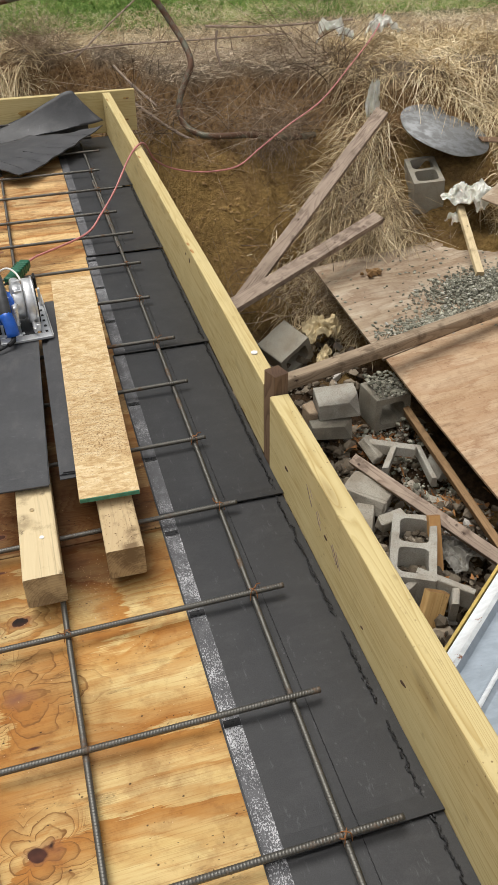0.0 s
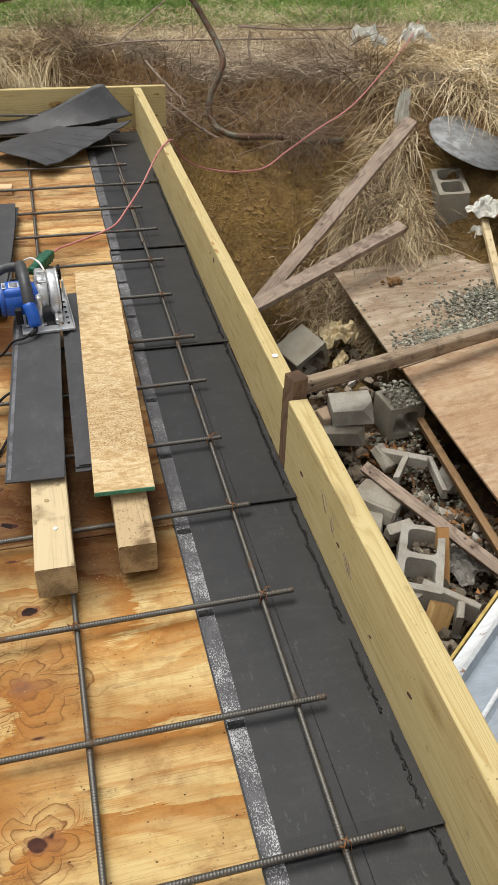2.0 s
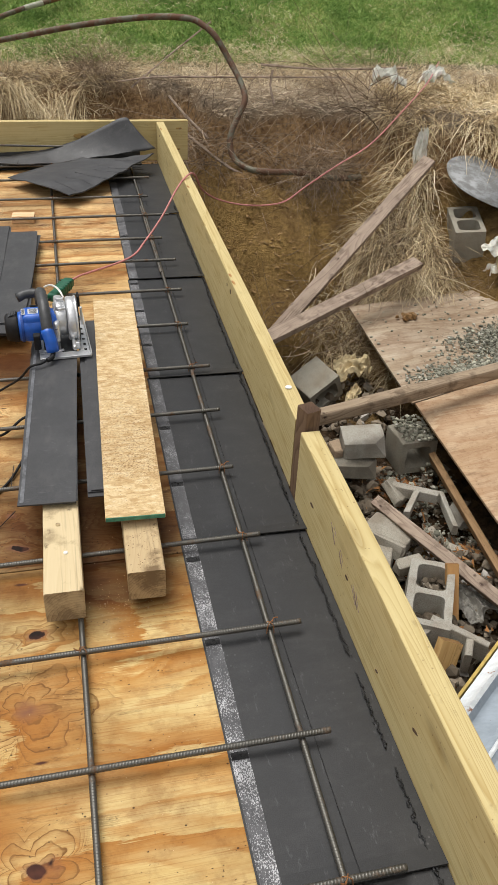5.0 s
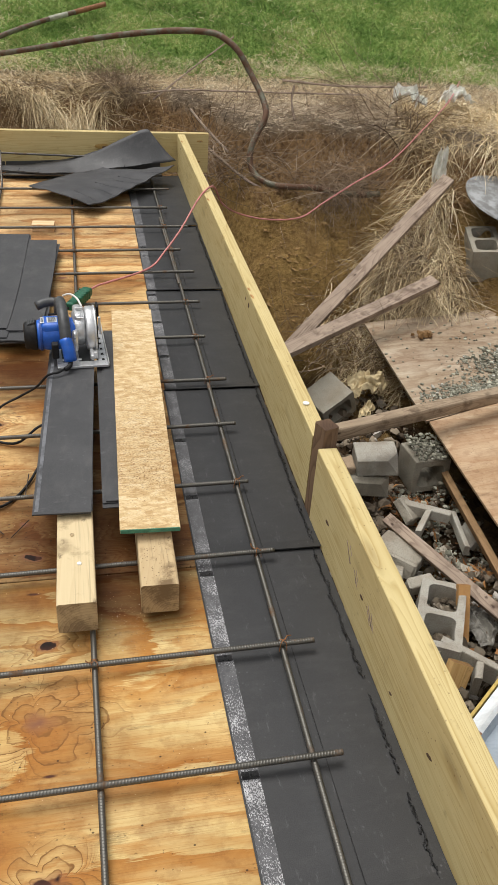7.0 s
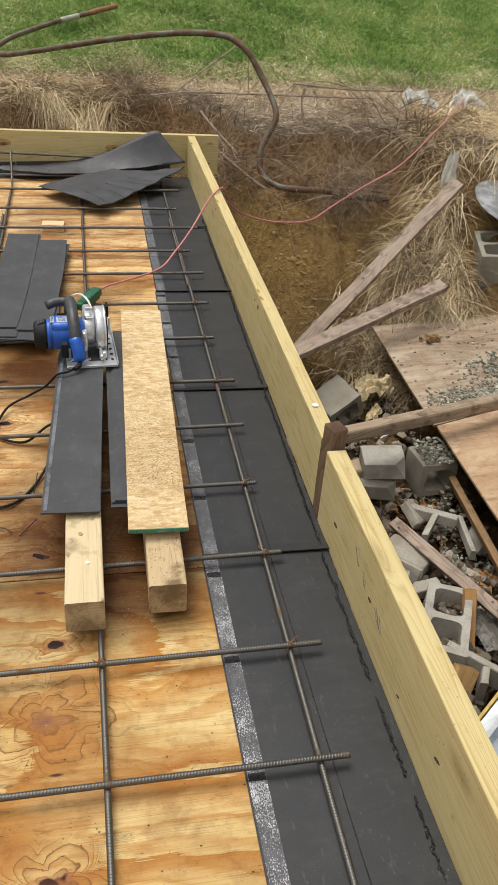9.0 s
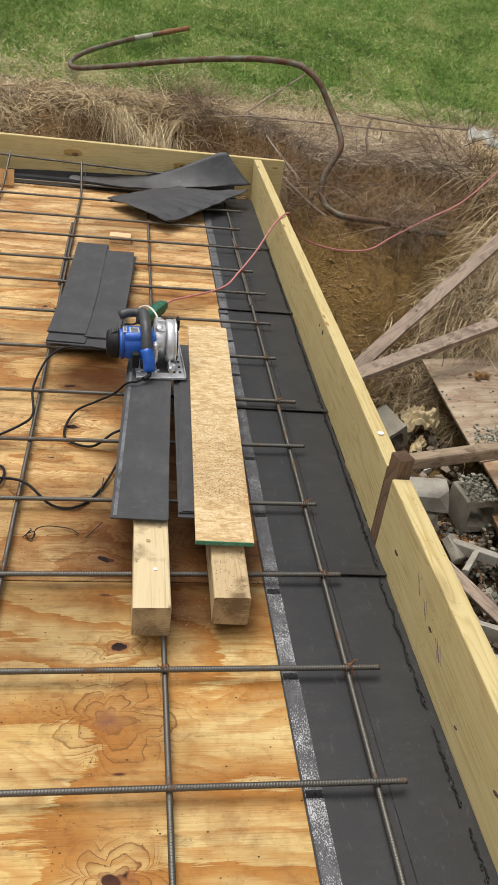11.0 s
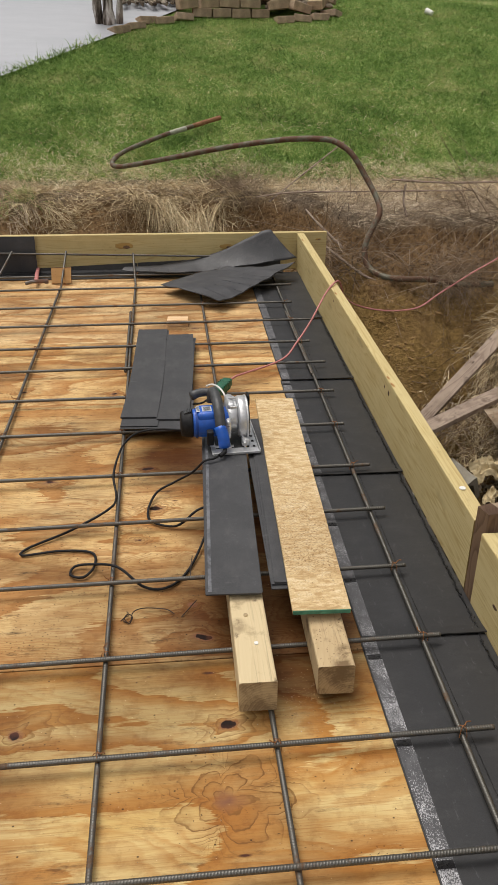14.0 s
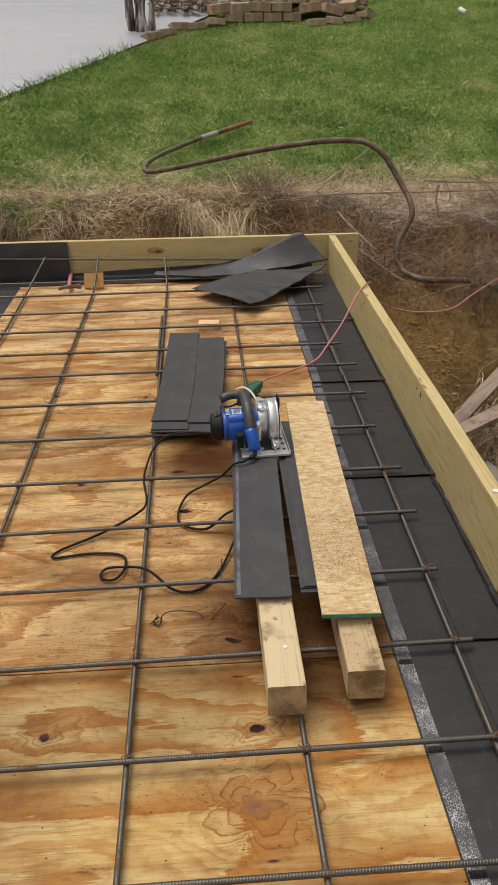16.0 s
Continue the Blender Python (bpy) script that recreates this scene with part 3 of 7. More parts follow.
def concrete_mat(name, base, dirt=(0.20, 0.15, 0.10), amount=0.3):
    m = Mat(name, 0.9)
    o = m.obj()
    n = m.noise(o, 9.0, 6.0, 0.6)
    f = m.noise(o, 190.0, 3.0, 0.7)
    pit = m.range(m.voronoi(o, 130.0), 0.05, 0.35, 1.0, 0.0)
    col = m.mix(m.range(f, 0.3, 0.7), tuple(c * 0.78 for c in base), tuple(c * 1.16 for c in base))
    col = m.mix(m.math("MULTIPLY", pit, 0.6), col, tuple(c * 0.4 for c in base))
    col = m.mix(m.range(n, 0.42, 0.68, 0.0, amount), col, dirt)
    stain = m.noise(o, 3.5, 6.0, 0.7)
    col = m.mix(m.range(stain, 0.5, 0.65, 0.0, 0.55), col, tuple(c * 0.5 for c in base))
    return m.done(col, 0.92, m.bump(m.math("SUBTRACT", f, pit), 0.6, 0.003), 0.2)


M_OSB = osb_mat()
M_BLOCK = concrete_mat("concrete_block", (0.40, 0.38, 0.33), amount=0.5)
M_BLOCKDARK = concrete_mat("damp_concrete_block", (0.29, 0.27, 0.22), amount=0.5)
M_RUBBLE = concrete_mat("concrete_rubble", (0.38, 0.35, 0.29), amount=0.55)
M_STONE = concrete_mat("tan_wall_block", (0.44, 0.33, 0.225), (0.12, 0.095, 0.07), 0.45)


def marked_mat(name, lo, hi, cover):
    """The pale release strip on a shingle: worn white film in flecks on black."""
    m = Mat(name, 0.6)
    o = m.pos()
    a = m.noise(m.map(o, (1, 0.6, 1)), 380.0, 3.0, 0.65)
    b = m.noise(o, 7.0, 4.0, 0.6)
    k = m.range(m.math("ADD", a, m.math("MULTIPLY", b, 0.7)), cover, cover + 0.08)
    patch = m.range(m.noise(m.map(o, (2.0, 1.0, 1.0)), 30.0, 3.0, 0.6), 0.45, 0.6)
    col = m.mix(m.math("MULTIPLY", k, m.range(patch, 0, 1, 0.6, 1.0)), m.mix(patch, (lo * 0.7, lo * 0.7, lo * 0.74), (lo, lo, lo * 1.06)), (hi, hi, hi * 1.03))
    return m.done(col, 0.6, m.bump(a, 0.3, 0.001), 0.4)


M_FILM = marked_mat("worn_white_film", 0.095, 0.50, 0.875)
M_FILMD = marked_mat("dull_worn_film", 0.115, 0.34, 0.93)

# ---------------------------------------------------------------- the lie of the land
def smoothstep(a, b, v):
    t = np.clip((v - a) / (b - a), 0, 1)
    return t * t * (3 - 2 * t)


def wave(x, y, f, seed):
    r = np.random.default_rng(seed)
    out = 0
    for k in range(6):
        a, p = r.uniform(0, 6.28), r.uniform(0, 6.28)
        q = f * r.uniform(0.6, 1.7)
        out = out + np.sin(q * (x * math.cos(a) + y * math.sin(a)) + p)
    return out / 6


def lattice(x, y, seed):
    """Smooth value noise in -1..1."""
    xi, yi = np.floor(x).astype(np.int64), np.floor(y).astype(np.int64)
    fx, fy = x - xi, y - yi
    fx, fy = fx * fx * (3 - 2 * fx), fy * fy * (3 - 2 * fy)

    def h(a, b):
        n = (a * 374761393 + b * 668265263 + seed * 1442695) & 0x7FFFFFFF
        n = ((n ^ (n >> 13)) * 1274126177) & 0x7FFFFFFF
        return ((n ^ (n >> 16)) & 0xFFFF) / 32767.5 - 1

    return (h(xi, yi) * (1 - fx) + h(xi + 1, yi) * fx) * (1 - fy) + (h(xi, yi + 1) * (1 - fx) + h(xi + 1, yi + 1) * fx) * fy


def fractal(x, y, f, octaves, seed):
    return sum(lattice(x * f * 2 ** k, y * f * 2 ** k, seed + k) * 0.5 ** k for k in range(octaves))


def ground_height(x, y):
    x, y = np.asarray(x, float), np.asarray(y, float)
    yy = y + 0.08 * wave(x, y, 6.0, 3)
    xx = x + 0.08 * wave(x, y, 5.0, 4)
    rise = np.where(y < 6.2, 0.22, 0.22 + 0.285 * (y - 6.2))
    rise = np.where(y > 11.6, 1.76 + 0.10 * (y - 11.6), rise)
    rise = np.where(y > 40, 4.6 + 0.0 * y, rise)
    rise = rise + 0.05 * wave(x, y, 1.1, 5) * smoothstep(6, 8, y)
    back = 5.75 - 1.0 * smoothstep(1.15, 1.7, xx) - 0.5 * smoothstep(2.2, 3.4, xx)
    right = 4.75 + 0.0 * yy
    d1, d2 = back - yy, right - xx
    k = 0.25
    d = -k * np.log(np.exp(-np.clip(d1, -9, 9) / k) + np.exp(-np.clip(d2, -9, 9) / k))
    pit = np.interp(d, [-0.15, 0.0, 0.12, 0.5, 1.65, 2.2], [0.22, 0.16, -0.02, -0.2, -1.03, -1.10])
    pit = pit + 0.030 * wave(x, y, 9.0, 7) + 0.050 * fractal(x, y, 4.0, 5, 8) + 0.045 * fractal(x, y, 12.0, 3, 9)
    inside = smoothstep(-0.3, 0.0, d)
    return rise * (1 - inside) + pit * inside


def gh(x, y):
    return float(ground_height(np.array([x]), np.array([y]))[0])


def ground_mat():
    m = Mat("earth_and_turf", 0.95)
    o = m.pos()
    x, y, z = m.split(o)
    n = m.noise(o, 2.2, 6.0, 0.6)
    f = m.noise(o, 34.0, 5.0, 0.65)
    clay = m.mix(m.range(f, 0.3, 0.72), (0.18, 0.110, 0.038), (0.45, 0.295, 0.108))
    clay = m.mix(m.range(n, 0.45, 0.7, 0, 0.7), clay, (0.13, 0.075, 0.04))
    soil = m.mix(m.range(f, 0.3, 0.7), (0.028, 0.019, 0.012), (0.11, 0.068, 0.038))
    # The ground turns from clay to this darker brown towards the pit floor.
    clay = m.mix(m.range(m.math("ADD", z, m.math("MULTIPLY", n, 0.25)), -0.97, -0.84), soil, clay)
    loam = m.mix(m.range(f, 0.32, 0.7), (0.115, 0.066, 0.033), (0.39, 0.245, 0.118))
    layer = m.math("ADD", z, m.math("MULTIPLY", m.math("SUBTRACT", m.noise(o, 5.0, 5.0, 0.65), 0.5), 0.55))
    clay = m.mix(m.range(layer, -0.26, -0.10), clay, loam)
    straw = m.mix(m.range(f, 0.3, 0.7), (0.13, 0.100, 0.072), (0.36, 0.285, 0.205))
    turf = m.mix(m.range(f, 0.3, 0.7), (0.08, 0.15, 0.03), (0.18, 0.28, 0.06))
    turf = m.mix(m.range(n, 0.48, 0.68, 0, 0.6), turf, (0.40, 0.36, 0.15))
    edge = m.math("ADD", z, m.math("MULTIPLY", m.math("SUBTRACT", n, 0.5), 0.25))
    col = m.mix(m.range(edge, 0.10, 0.20), clay, straw)
    lawn = m.math("ADD", y, m.math("MULTIPLY", m.math("SUBTRACT", n, 0.5), 1.3))
    col = m.mix(m.range(lawn, 6.1, 6.7), col, turf)
    return m.done(col, 0.95, m.bump(m.math("ADD", f, m.noise(o, 120.0, 3.0)), 1.0, 0.03), 0.1)


def axis_steps(parts):
    out = []
    for a, b, s in parts:
        out += list(np.arange(a, b - 1e-6, s))
    return np.array(out + [parts[-1][1]])


gx = axis_steps([(-400, -40, 60), (-40, -8, 4), (-8, 0.9, 0.25), (0.9, 4.6, 0.035), (4.6, 9, 0.25), (9, 40, 4), (40, 400, 60)])
gy = axis_steps([(-400, -40, 60), (-40, -4, 4), (-4, -0.6, 0.25), (-0.6, 6.6, 0.035), (6.6, 13, 0.15), (13, 40, 2), (40, 700, 60)])
GX, GY = np.meshgrid(gx, gy, indexing="ij")
GZ = ground_height(GX, GY)
deck_hole = (GX < 1.02) & (GY < 4.25) & (GX > -3)
GZ = np.where(deck_hole, np.minimum(GZ, -0.35), GZ)
nx, ny = len(gx), len(gy)
idx = np.arange(nx * ny).reshape(nx, ny)
quads = np.stack([idx[:-1, :-1], idx[1:, :-1], idx[1:, 1:], idx[:-1, 1:]], -1).reshape(-1, 4)
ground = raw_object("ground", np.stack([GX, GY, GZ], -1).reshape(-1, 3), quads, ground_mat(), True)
tagged(ground, "bare clay pit with straw banks and a mown lawn", "ground", kind="structure")

# the driveway beyond the lawn's crest
def strip_surface(name, a, b, out, length, width, material, lift=0.02, nu=30, nv=20, curve=0.0):
    """A paved strip that follows the land: its near edge runs from a towards b."""
    a, b = Vector(a), Vector(b)
    d = (b - a).normalized()
    n = Vector((-d.y, d.x)) * out
    verts = []
    for i in range(nu + 1):
        for j in range(nv + 1):
            s, w = length * (i / nu - 0.0), width * (j / nv) ** 2
            p = a + d * s + n * (w + curve * s * s)
            verts.append((p.x, p.y, gh(p.x, p.y) + lift + 0.012 * w))
    ids = np.arange((nu + 1) * (nv + 1)).reshape(nu + 1, nv + 1)
    q = np.stack([ids[:-1, :-1], ids[1:, :-1], ids[1:, 1:], ids[:-1, 1:]], -1).reshape(-1, 4)
    return raw_object(name, verts, q if out < 0 else q[:, ::-1], material, True)


def paving_mat():
    m = Mat("pale_concrete_paving", 0.45)
    o = m.pos()
    n = m.noise(m.map(o, (0.5, 1.6, 1)), 1.0, 5.0, 0.55)
    f = m.noise(o, 60.0, 4.0, 0.6)
    col = m.mix(m.range(n, 0.35, 0.65), (0.36, 0.375, 0.40), (0.45, 0.465, 0.49))
    col = m.mix(m.range(f, 0.5, 0.8, 0, 0.2), col, (0.5, 0.5, 0.5))
    return m.done(col, m.range(n, 0.35, 0.65, 0.5, 0.3), m.bump(f, 0.1, 0.002), 0.5)


M_PAVING = paving_mat()
road = tagged(strip_surface("road", (-5.35, 4.2), (-0.55, 10.1), 1, 13.5, 60.0, M_PAVING), "pale wet concrete driveway beyond the lawn", "driveway", kind="structure")
pavement = tagged(strip_surface("pavement", (9.5, 16.05), (4.4, 15.30), -1, 5.1, 1.3, M_PAVING, 0.06), "pale concrete garden path", "path", kind="structure")

M_TAB = shingle_mat("brownish_roofing_tab", 0.024, 0.060, 0.3)

# ---------------------------------------------------------------- deck
def sheet_of_ply(x0, x1, y0, y1, z1, t, material, name, seed):
    bm = box(x1 - x0 - 0.003, y1 - y0 - 0.003, t, (x0 + x1) / 2, (y0 + y1) / 2, z1 - t / 2, 0.0012, 1)
    return mesh_object(name, bm, material)


floor = tagged(new("floor"), "plywood deck, damp and knotty, under a rebar grid", "floor", kind="structure")
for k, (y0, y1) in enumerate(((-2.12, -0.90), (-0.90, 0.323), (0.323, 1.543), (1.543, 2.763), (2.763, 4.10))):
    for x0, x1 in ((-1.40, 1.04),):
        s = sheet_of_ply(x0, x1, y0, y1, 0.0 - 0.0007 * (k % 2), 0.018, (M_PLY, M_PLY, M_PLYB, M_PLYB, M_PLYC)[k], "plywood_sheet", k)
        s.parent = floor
foundation = tagged(mesh_object("wall_foundation", box(2.3, 6.2, 1.2, -0.12, 1.06, -0.63, 0.01), M_RUBBLE), "rough concrete foundation under the deck", "wall", kind="structure")

# ---------------------------------------------------------------- form boards
def board(name, p0, p1, w, h, material, label, category, group="", roll=0.0, seed=0, **kw):
    """A single sawn board or beam as a thing, laid from p0 to p1."""
    length = (Vector(p1) - Vector(p0)).length
    ob = mesh_object(name, timber(length, w, h, seed=seed, **kw), material)
    ob.matrix_world = along(p0, p1, roll)
    return tagged(ob, label, category, group)


near_board = board("form_board", (1.070, 0.482, 0.122), (1.068, -2.2, 0.122), 0.055, 0.25, M_TREATED, "yellow treated pine form board on edge along the deck", "form board", "form boards", seed=1)
far_board = board("form_board", (1.070, 0.552, 0.124), (1.112, 4.150, 0.122), 0.048, 0.245, M_TREATED, "yellow treated pine form board with a knot on its top edge", "form board", "form boards", seed=2)
end_board = board("form_board", (1.292, 4.175, 0.125), (-2.2, 4.150, 0.135), 0.040, 0.25, M_TREATED, "yellow treated pine form board across the deck's end", "form board", "form boards", seed=3)
board("stake", (1.062, 0.518, -0.9), (1.074, 0.522, 0.300), 0.052, 0.048, M_BROWN, "dark brown wooden stake between two form boards", "stake", seed=4, chip=0.06)

def mark_on(parent, name, bm, material, world, label=""):
    ob = part(name, bm, material, parent, label)
    ob.matrix_basis = parent.matrix_world.inverted() @ world
    return ob


def bump(sx, sy, sz):
    bm = bmesh.new()
    bmesh.ops.create_icosphere(bm, subdivisions=2, radius=1.0, matrix=Matrix.Diagonal((sx, sy, sz, 1)))
    for v in bm.verts:
        v.co *= 1 + 0.25 * noise.noise(v.co * 60 + Vector((sy * 900, 0, 0)))
    return bm


rm = random.Random(8)
for y, z, n in ((0.150, 0.165, 5), (0.085, 0.140, 4), (-0.040, 0.122, 6)):
    for k in range(n):
        mark_on(near_board, "saw_scuff", box(0.001, 0.0016, rm.uniform(0.02, 0.05)), M_OLD, pose(1.0412, y + 0.006 * k - 0.012, z + rm.uniform(-0.012, 0.012), rm.uniform(-52, -40)), "dark slanted saw scuff")
for y, z, s in ((0.033, 0.122, 0.010), (-0.403, 0.117, 0.011), (0.33, 0.11, 0.012), (-0.20, 0.06, 0.008)):
    mark_on(near_board, "knot", bump(0.0016, s * 1.3, s * 0.5), M_BROWN, pose(1.0425, y, z, rm.uniform(-25, -5)), "small dark knot")
for y, s in ((1.53, 0.018), (1.60, 0.012), (2.75, 0.012), (3.95, 0.012)):
    t = (y - 0.552) / 3.598
    mark_on(far_board, "knot", bump(s * 0.5, s * 1.2, 0.004), M_SCRAP, pose(1.054 + 0.042 * t, y, 0.2455, 0, 35, rm.uniform(-10, 10)), "amber knot at the board's edge")
    mark_on(far_board, "knot", bump(0.0016, s * 0.7, s * 0.6), M_BROWN, pose(1.0465 + 0.042 * t, y + 0.02, 0.20, -15), "small dark knot")

for x, z, w in ((-0.081, 0.180, 0.062), (0.608, 0.165, 0.050), (1.235, 0.205, 0.020), (1.225, 0.075, 0.018)):
    mark_on(end_board, "knot", bump(w, 0.0016, w * 0.34), M_KNOTRING, pose(x, 4.1385 + 0.0055 * (1 - w * 8), z), "wide amber ring round a knot")
    mark_on(end_board, "knot", bump(w * 0.45, 0.0024, w * 0.20), M_BROWN, pose(x + 0.2 * w, 4.1385 + 0.0055 * (1 - w * 8), z - 0.1 * w), "dark knot")

# ---------------------------------------------------------------- shingles laid flat
def flat_shingle(x0, x1, y0, y1, seed, film=True, axis="y", label="black asphalt shingle with a flecked white strip"):
    r = random.Random(seed)
    L, W = (y1 - y0, x1 - x0) if axis == "y" else (x1 - x0, y1 - y0)
    root = thing("shingle", pose((x0 + x1) / 2, (y0 + y1) / 2, 0.002, 0, 0, r.uniform(-0.1, 0.1) - (0.6 if film and y0 > 0.3 else 0) + (0 if axis == "y" else 90)), label, "shingle", "shingles laid round the deck")

    def top(u, v):
        xx, yy = (u - 0.5) * W, (v - 0.5) * L
        lip = (0.0042 + 0.002 * u) * max(0.0, 1 - v * 14) ** 1.5 + 0.0038 * max(0.0, 1 - v * 4)
        return (xx, yy, 0.003 + lip + 0.0012 * noise.noise(Vector((xx * 6 + seed, yy * 6, 0))))

    part("body", sheet(top, 10, 24, 0.003), M_SHINGLE, root)
    if film:
        def strip(u, v):
            xx, yy = -W / 2 + 0.004 + 0.038 * u, (v - 0.5) * (L - 0.02)
            base = top(xx / W + 0.5, yy / L + 0.5)
            return (xx, yy, base[2] + 0.0007)

        def rule(u, v):
            xx, yy = 0.010 + 0.0022 * u, (v - 0.5) * (L - 0.01)
            return (xx, yy, top(xx / W + 0.5, yy / L + 0.5)[2] + 0.0013)

        part("printed_line", sheet(rule, 1, 24, 0.0003), M_TAR, root, "thin black guide line")
        part("release_strip", sheet(strip, 2, 24, 0.0004), M_FILM if y0 < 0.3 else M_FILMD, root, "flecked worn white strip")
        for yy in (-0.19, 0.12, 0.41):
            if abs(yy) < L / 2 - 0.05:
                mark = box(0.036, 0.018, 0.0012, -W / 2 + 0.023, yy, top(0.05, yy / L + 0.5)[2] + 0.0012)
                part("tar_spot", mark, M_TAR, root, "black tar spot")
    return root


for k, (a, b) in enumerate(((-2.4, -1.46), (-1.50, -0.612), (-0.612, 0.349), (0.349, 1.253), (1.253, 2.164), (2.164, 3.058), (3.058, 4.05))):
    slip = 0.0155 * max(0.0, (a + b) / 2 - 0.35)
    flat_shingle(0.688 + slip, 1.0395 + slip * 0.85, a, b + 0.012, 20 + k)
for k, (a, b) in enumerate(((-1.95, -0.98), (-0.98, 0.0), (0.0, 0.98))):
    def bent(u, v, a=a, b=b, k=k):
        x = a + (b - a - 0.004) * u
        w = 0.9 * noise.noise(Vector((x * 3, k, 0)))
        if v < 0.7:
            return (x, 3.985 + 0.15 * v / 0.7, 0.006 + 0.004 * w * v + 0.004 * v)
        t = (v - 0.7) / 0.3
        return (x, 4.135 + 0.014 * t, 0.010 + 0.070 * t + 0.004 * w * t)

    ob = mesh_object("shingle", sheet(bent, 24, 12, 0.003), M_SHINGLE)
    tagged(ob, "black asphalt shingle turned up along the end board", "shingle", "shingles laid round the deck")
for k, (a, b) in enumerate(((1.2, 2.15), (2.15, 3.08), (3.08, 3.98))):
    flat_shingle(-1.38, -1.0 + 0.012 * k, a, b - 0.003, 50 + k, False, "y", "black asphalt shingle along the deck's edge")

# ragged tar bead along the foot of the board
def bead(seed, x0, y0, x1, y1):
    r = random.Random(seed)
    bm = bmesh.new()
    n = int(math.hypot(x1 - x0, y1 - y0) / 0.005)
    for i in range(n):
        t = i / n
        if noise.noise(Vector((t * (y1 - y0) * 7, seed, 3.3))) > 0.5:
            continue
        c = chunk(0.0026 * r.uniform(0.3, 1.7), 0.010 * r.uniform(0.4, 1.6), 0.0030 * r.uniform(0.3, 1.3), seed * 999 + i)
        join(bm, c, pose(x0 + (x1 - x0) * t + r.gauss(0, 0.0022) + 0.003 * noise.noise(Vector((0, t * (y1 - y0) * 9, seed))), y0 + (y1 - y0) * t, 0.0105, 0, 0, r.uniform(-25, 25)))
    return tagged(mesh_object("tar_bead", bm, M_TAR), "ragged black tar bead along the board's foot", "sealant", kind="stuff")


bead(3, 1.010, -1.2, 1.018, 0.36)
bead(4, 1.022, 0.36, 1.050, 2.1)
bead(5, 1.050, 2.1, 1.066, 3.2)

# ---------------------------------------------------------------- rebar
def rebar_mesh(length, r=0.0067, pitch=0.0064, segs=8):
    n = int(length / pitch)
    verts, faces = [], []
    prof = ((0.0, r), (0.42, r), (0.56, r * 1.06), (0.80, r * 1.06), (0.93, r))
    xs = [(i + p) * pitch for i in range(n) for p, _ in prof]
    rs = [q for i in range(n) for _, q in prof]
    xs, rs = xs + [n * pitch], rs + [r]
    for x, q in zip(xs, rs):
        for k in range(segs):
            a = 2 * math.pi * k / segs
            lean = 0.0025 * abs(math.sin(a)) if 0 < x < n * pitch - pitch else 0
            verts.append((x + lean, q * math.cos(a), q * math.sin(a)))
    for i in range(len(xs) - 1):
        for k in range(segs):
            a, b = i * segs + k, i * segs + (k + 1) % segs
            faces.append((a, b, b + segs, a + segs))
    faces.append(tuple(range(segs))[::-1])
    faces.append(tuple(range((len(xs) - 1) * segs, len(xs) * segs)))
    me = bpy.data.meshes.new("rebar")
    me.from_pydata(verts, [], faces)
    me.update()
    me.polygons.foreach_set("use_smooth", [True] * (len(faces) - 2) + [False, False])
    me.materials.append(M_REBAR)
    return me


REBARS = {}


def rebar(p0, p1, label, group):
    length = round((Vector(p1) - Vector(p0)).length, 2)
    if length not in REBARS:
        REBARS[length] = rebar_mesh(length)
    ob = new("rebar", REBARS[length])
    ob.matrix_world = along(p0, p1, random.uniform(0, 360))
    return tagged(ob, label, "rebar", group)


def knot_mesh():
    bm = bmesh.new()
    for a in (45, 135):
        d = Vector((math.cos(radians(a)), math.sin(radians(a)), 0))
        pts = [d * -0.013 + Vector((0, 0, -0.012)), d * -0.008 + Vector((0, 0, 0.012)), d * 0.008 + Vector((0, 0, 0.013)), d * 0.013 + Vector((0, 0, -0.012))]
        join(bm, tube(pts, 0.0011, 5, 0.006))
    join(bm, tube([(0.006, 0.004, 0.012), (0.012, 0.010, 0.018), (0.020, 0.006, 0.022)], 0.0015, 5, 0.005))
    me = bpy.data.meshes.new("tie_wire")
    bm.to_mesh(me)
    bm.free()
    me.materials.append(M_RUST)
    return me


KNOT = knot_mesh()
CROSS_Y = (-1.25, -0.93, -0.615, -0.312, -0.006, 0.323, 0.641, 0.970, 1.276, 1.632, 1.975, 2.325, 2.620, 2.972, 3.297, 3.66, 3.955)
CROSS_END = (1.0, 0.98, 0.955, 0.905, 0.925, 0.90, 0.89, 0.91, 0.93, 0.905, 0.93, 0.955, 0.925, 1.01, 0.93, 0.98, 0.97)
CROSS_SKEW = (0.018, 0.018, 0.018, 0.012, 0.024, 0.048, 0.032, 0.060, 0.018, 0.018, 0.018, 0.034, 0.018, 0.025, 0.020, 0.018, 0.018)
LONG_X = ((0.826, 0.895), (0.420, 0.396), (0.011, -0.006), (-0.482, -0.472), (-0.79, -0.90))
ZL, ZC = 0.021, 0.0345
for y, e, skew in zip(CROSS_Y, CROSS_END, CROSS_SKEW):
    rebar((e, y + 0.002, ZC), (-1.75 + 0.02 * math.sin(y * 9), y - skew, ZC), "ribbed steel reinforcing bar laid across the deck", "cross bars")
rebar((0.52, 4.095, 0.112), (-2.0, 4.085, 0.190), "ribbed steel reinforcing bar along the end board", "cross bars")
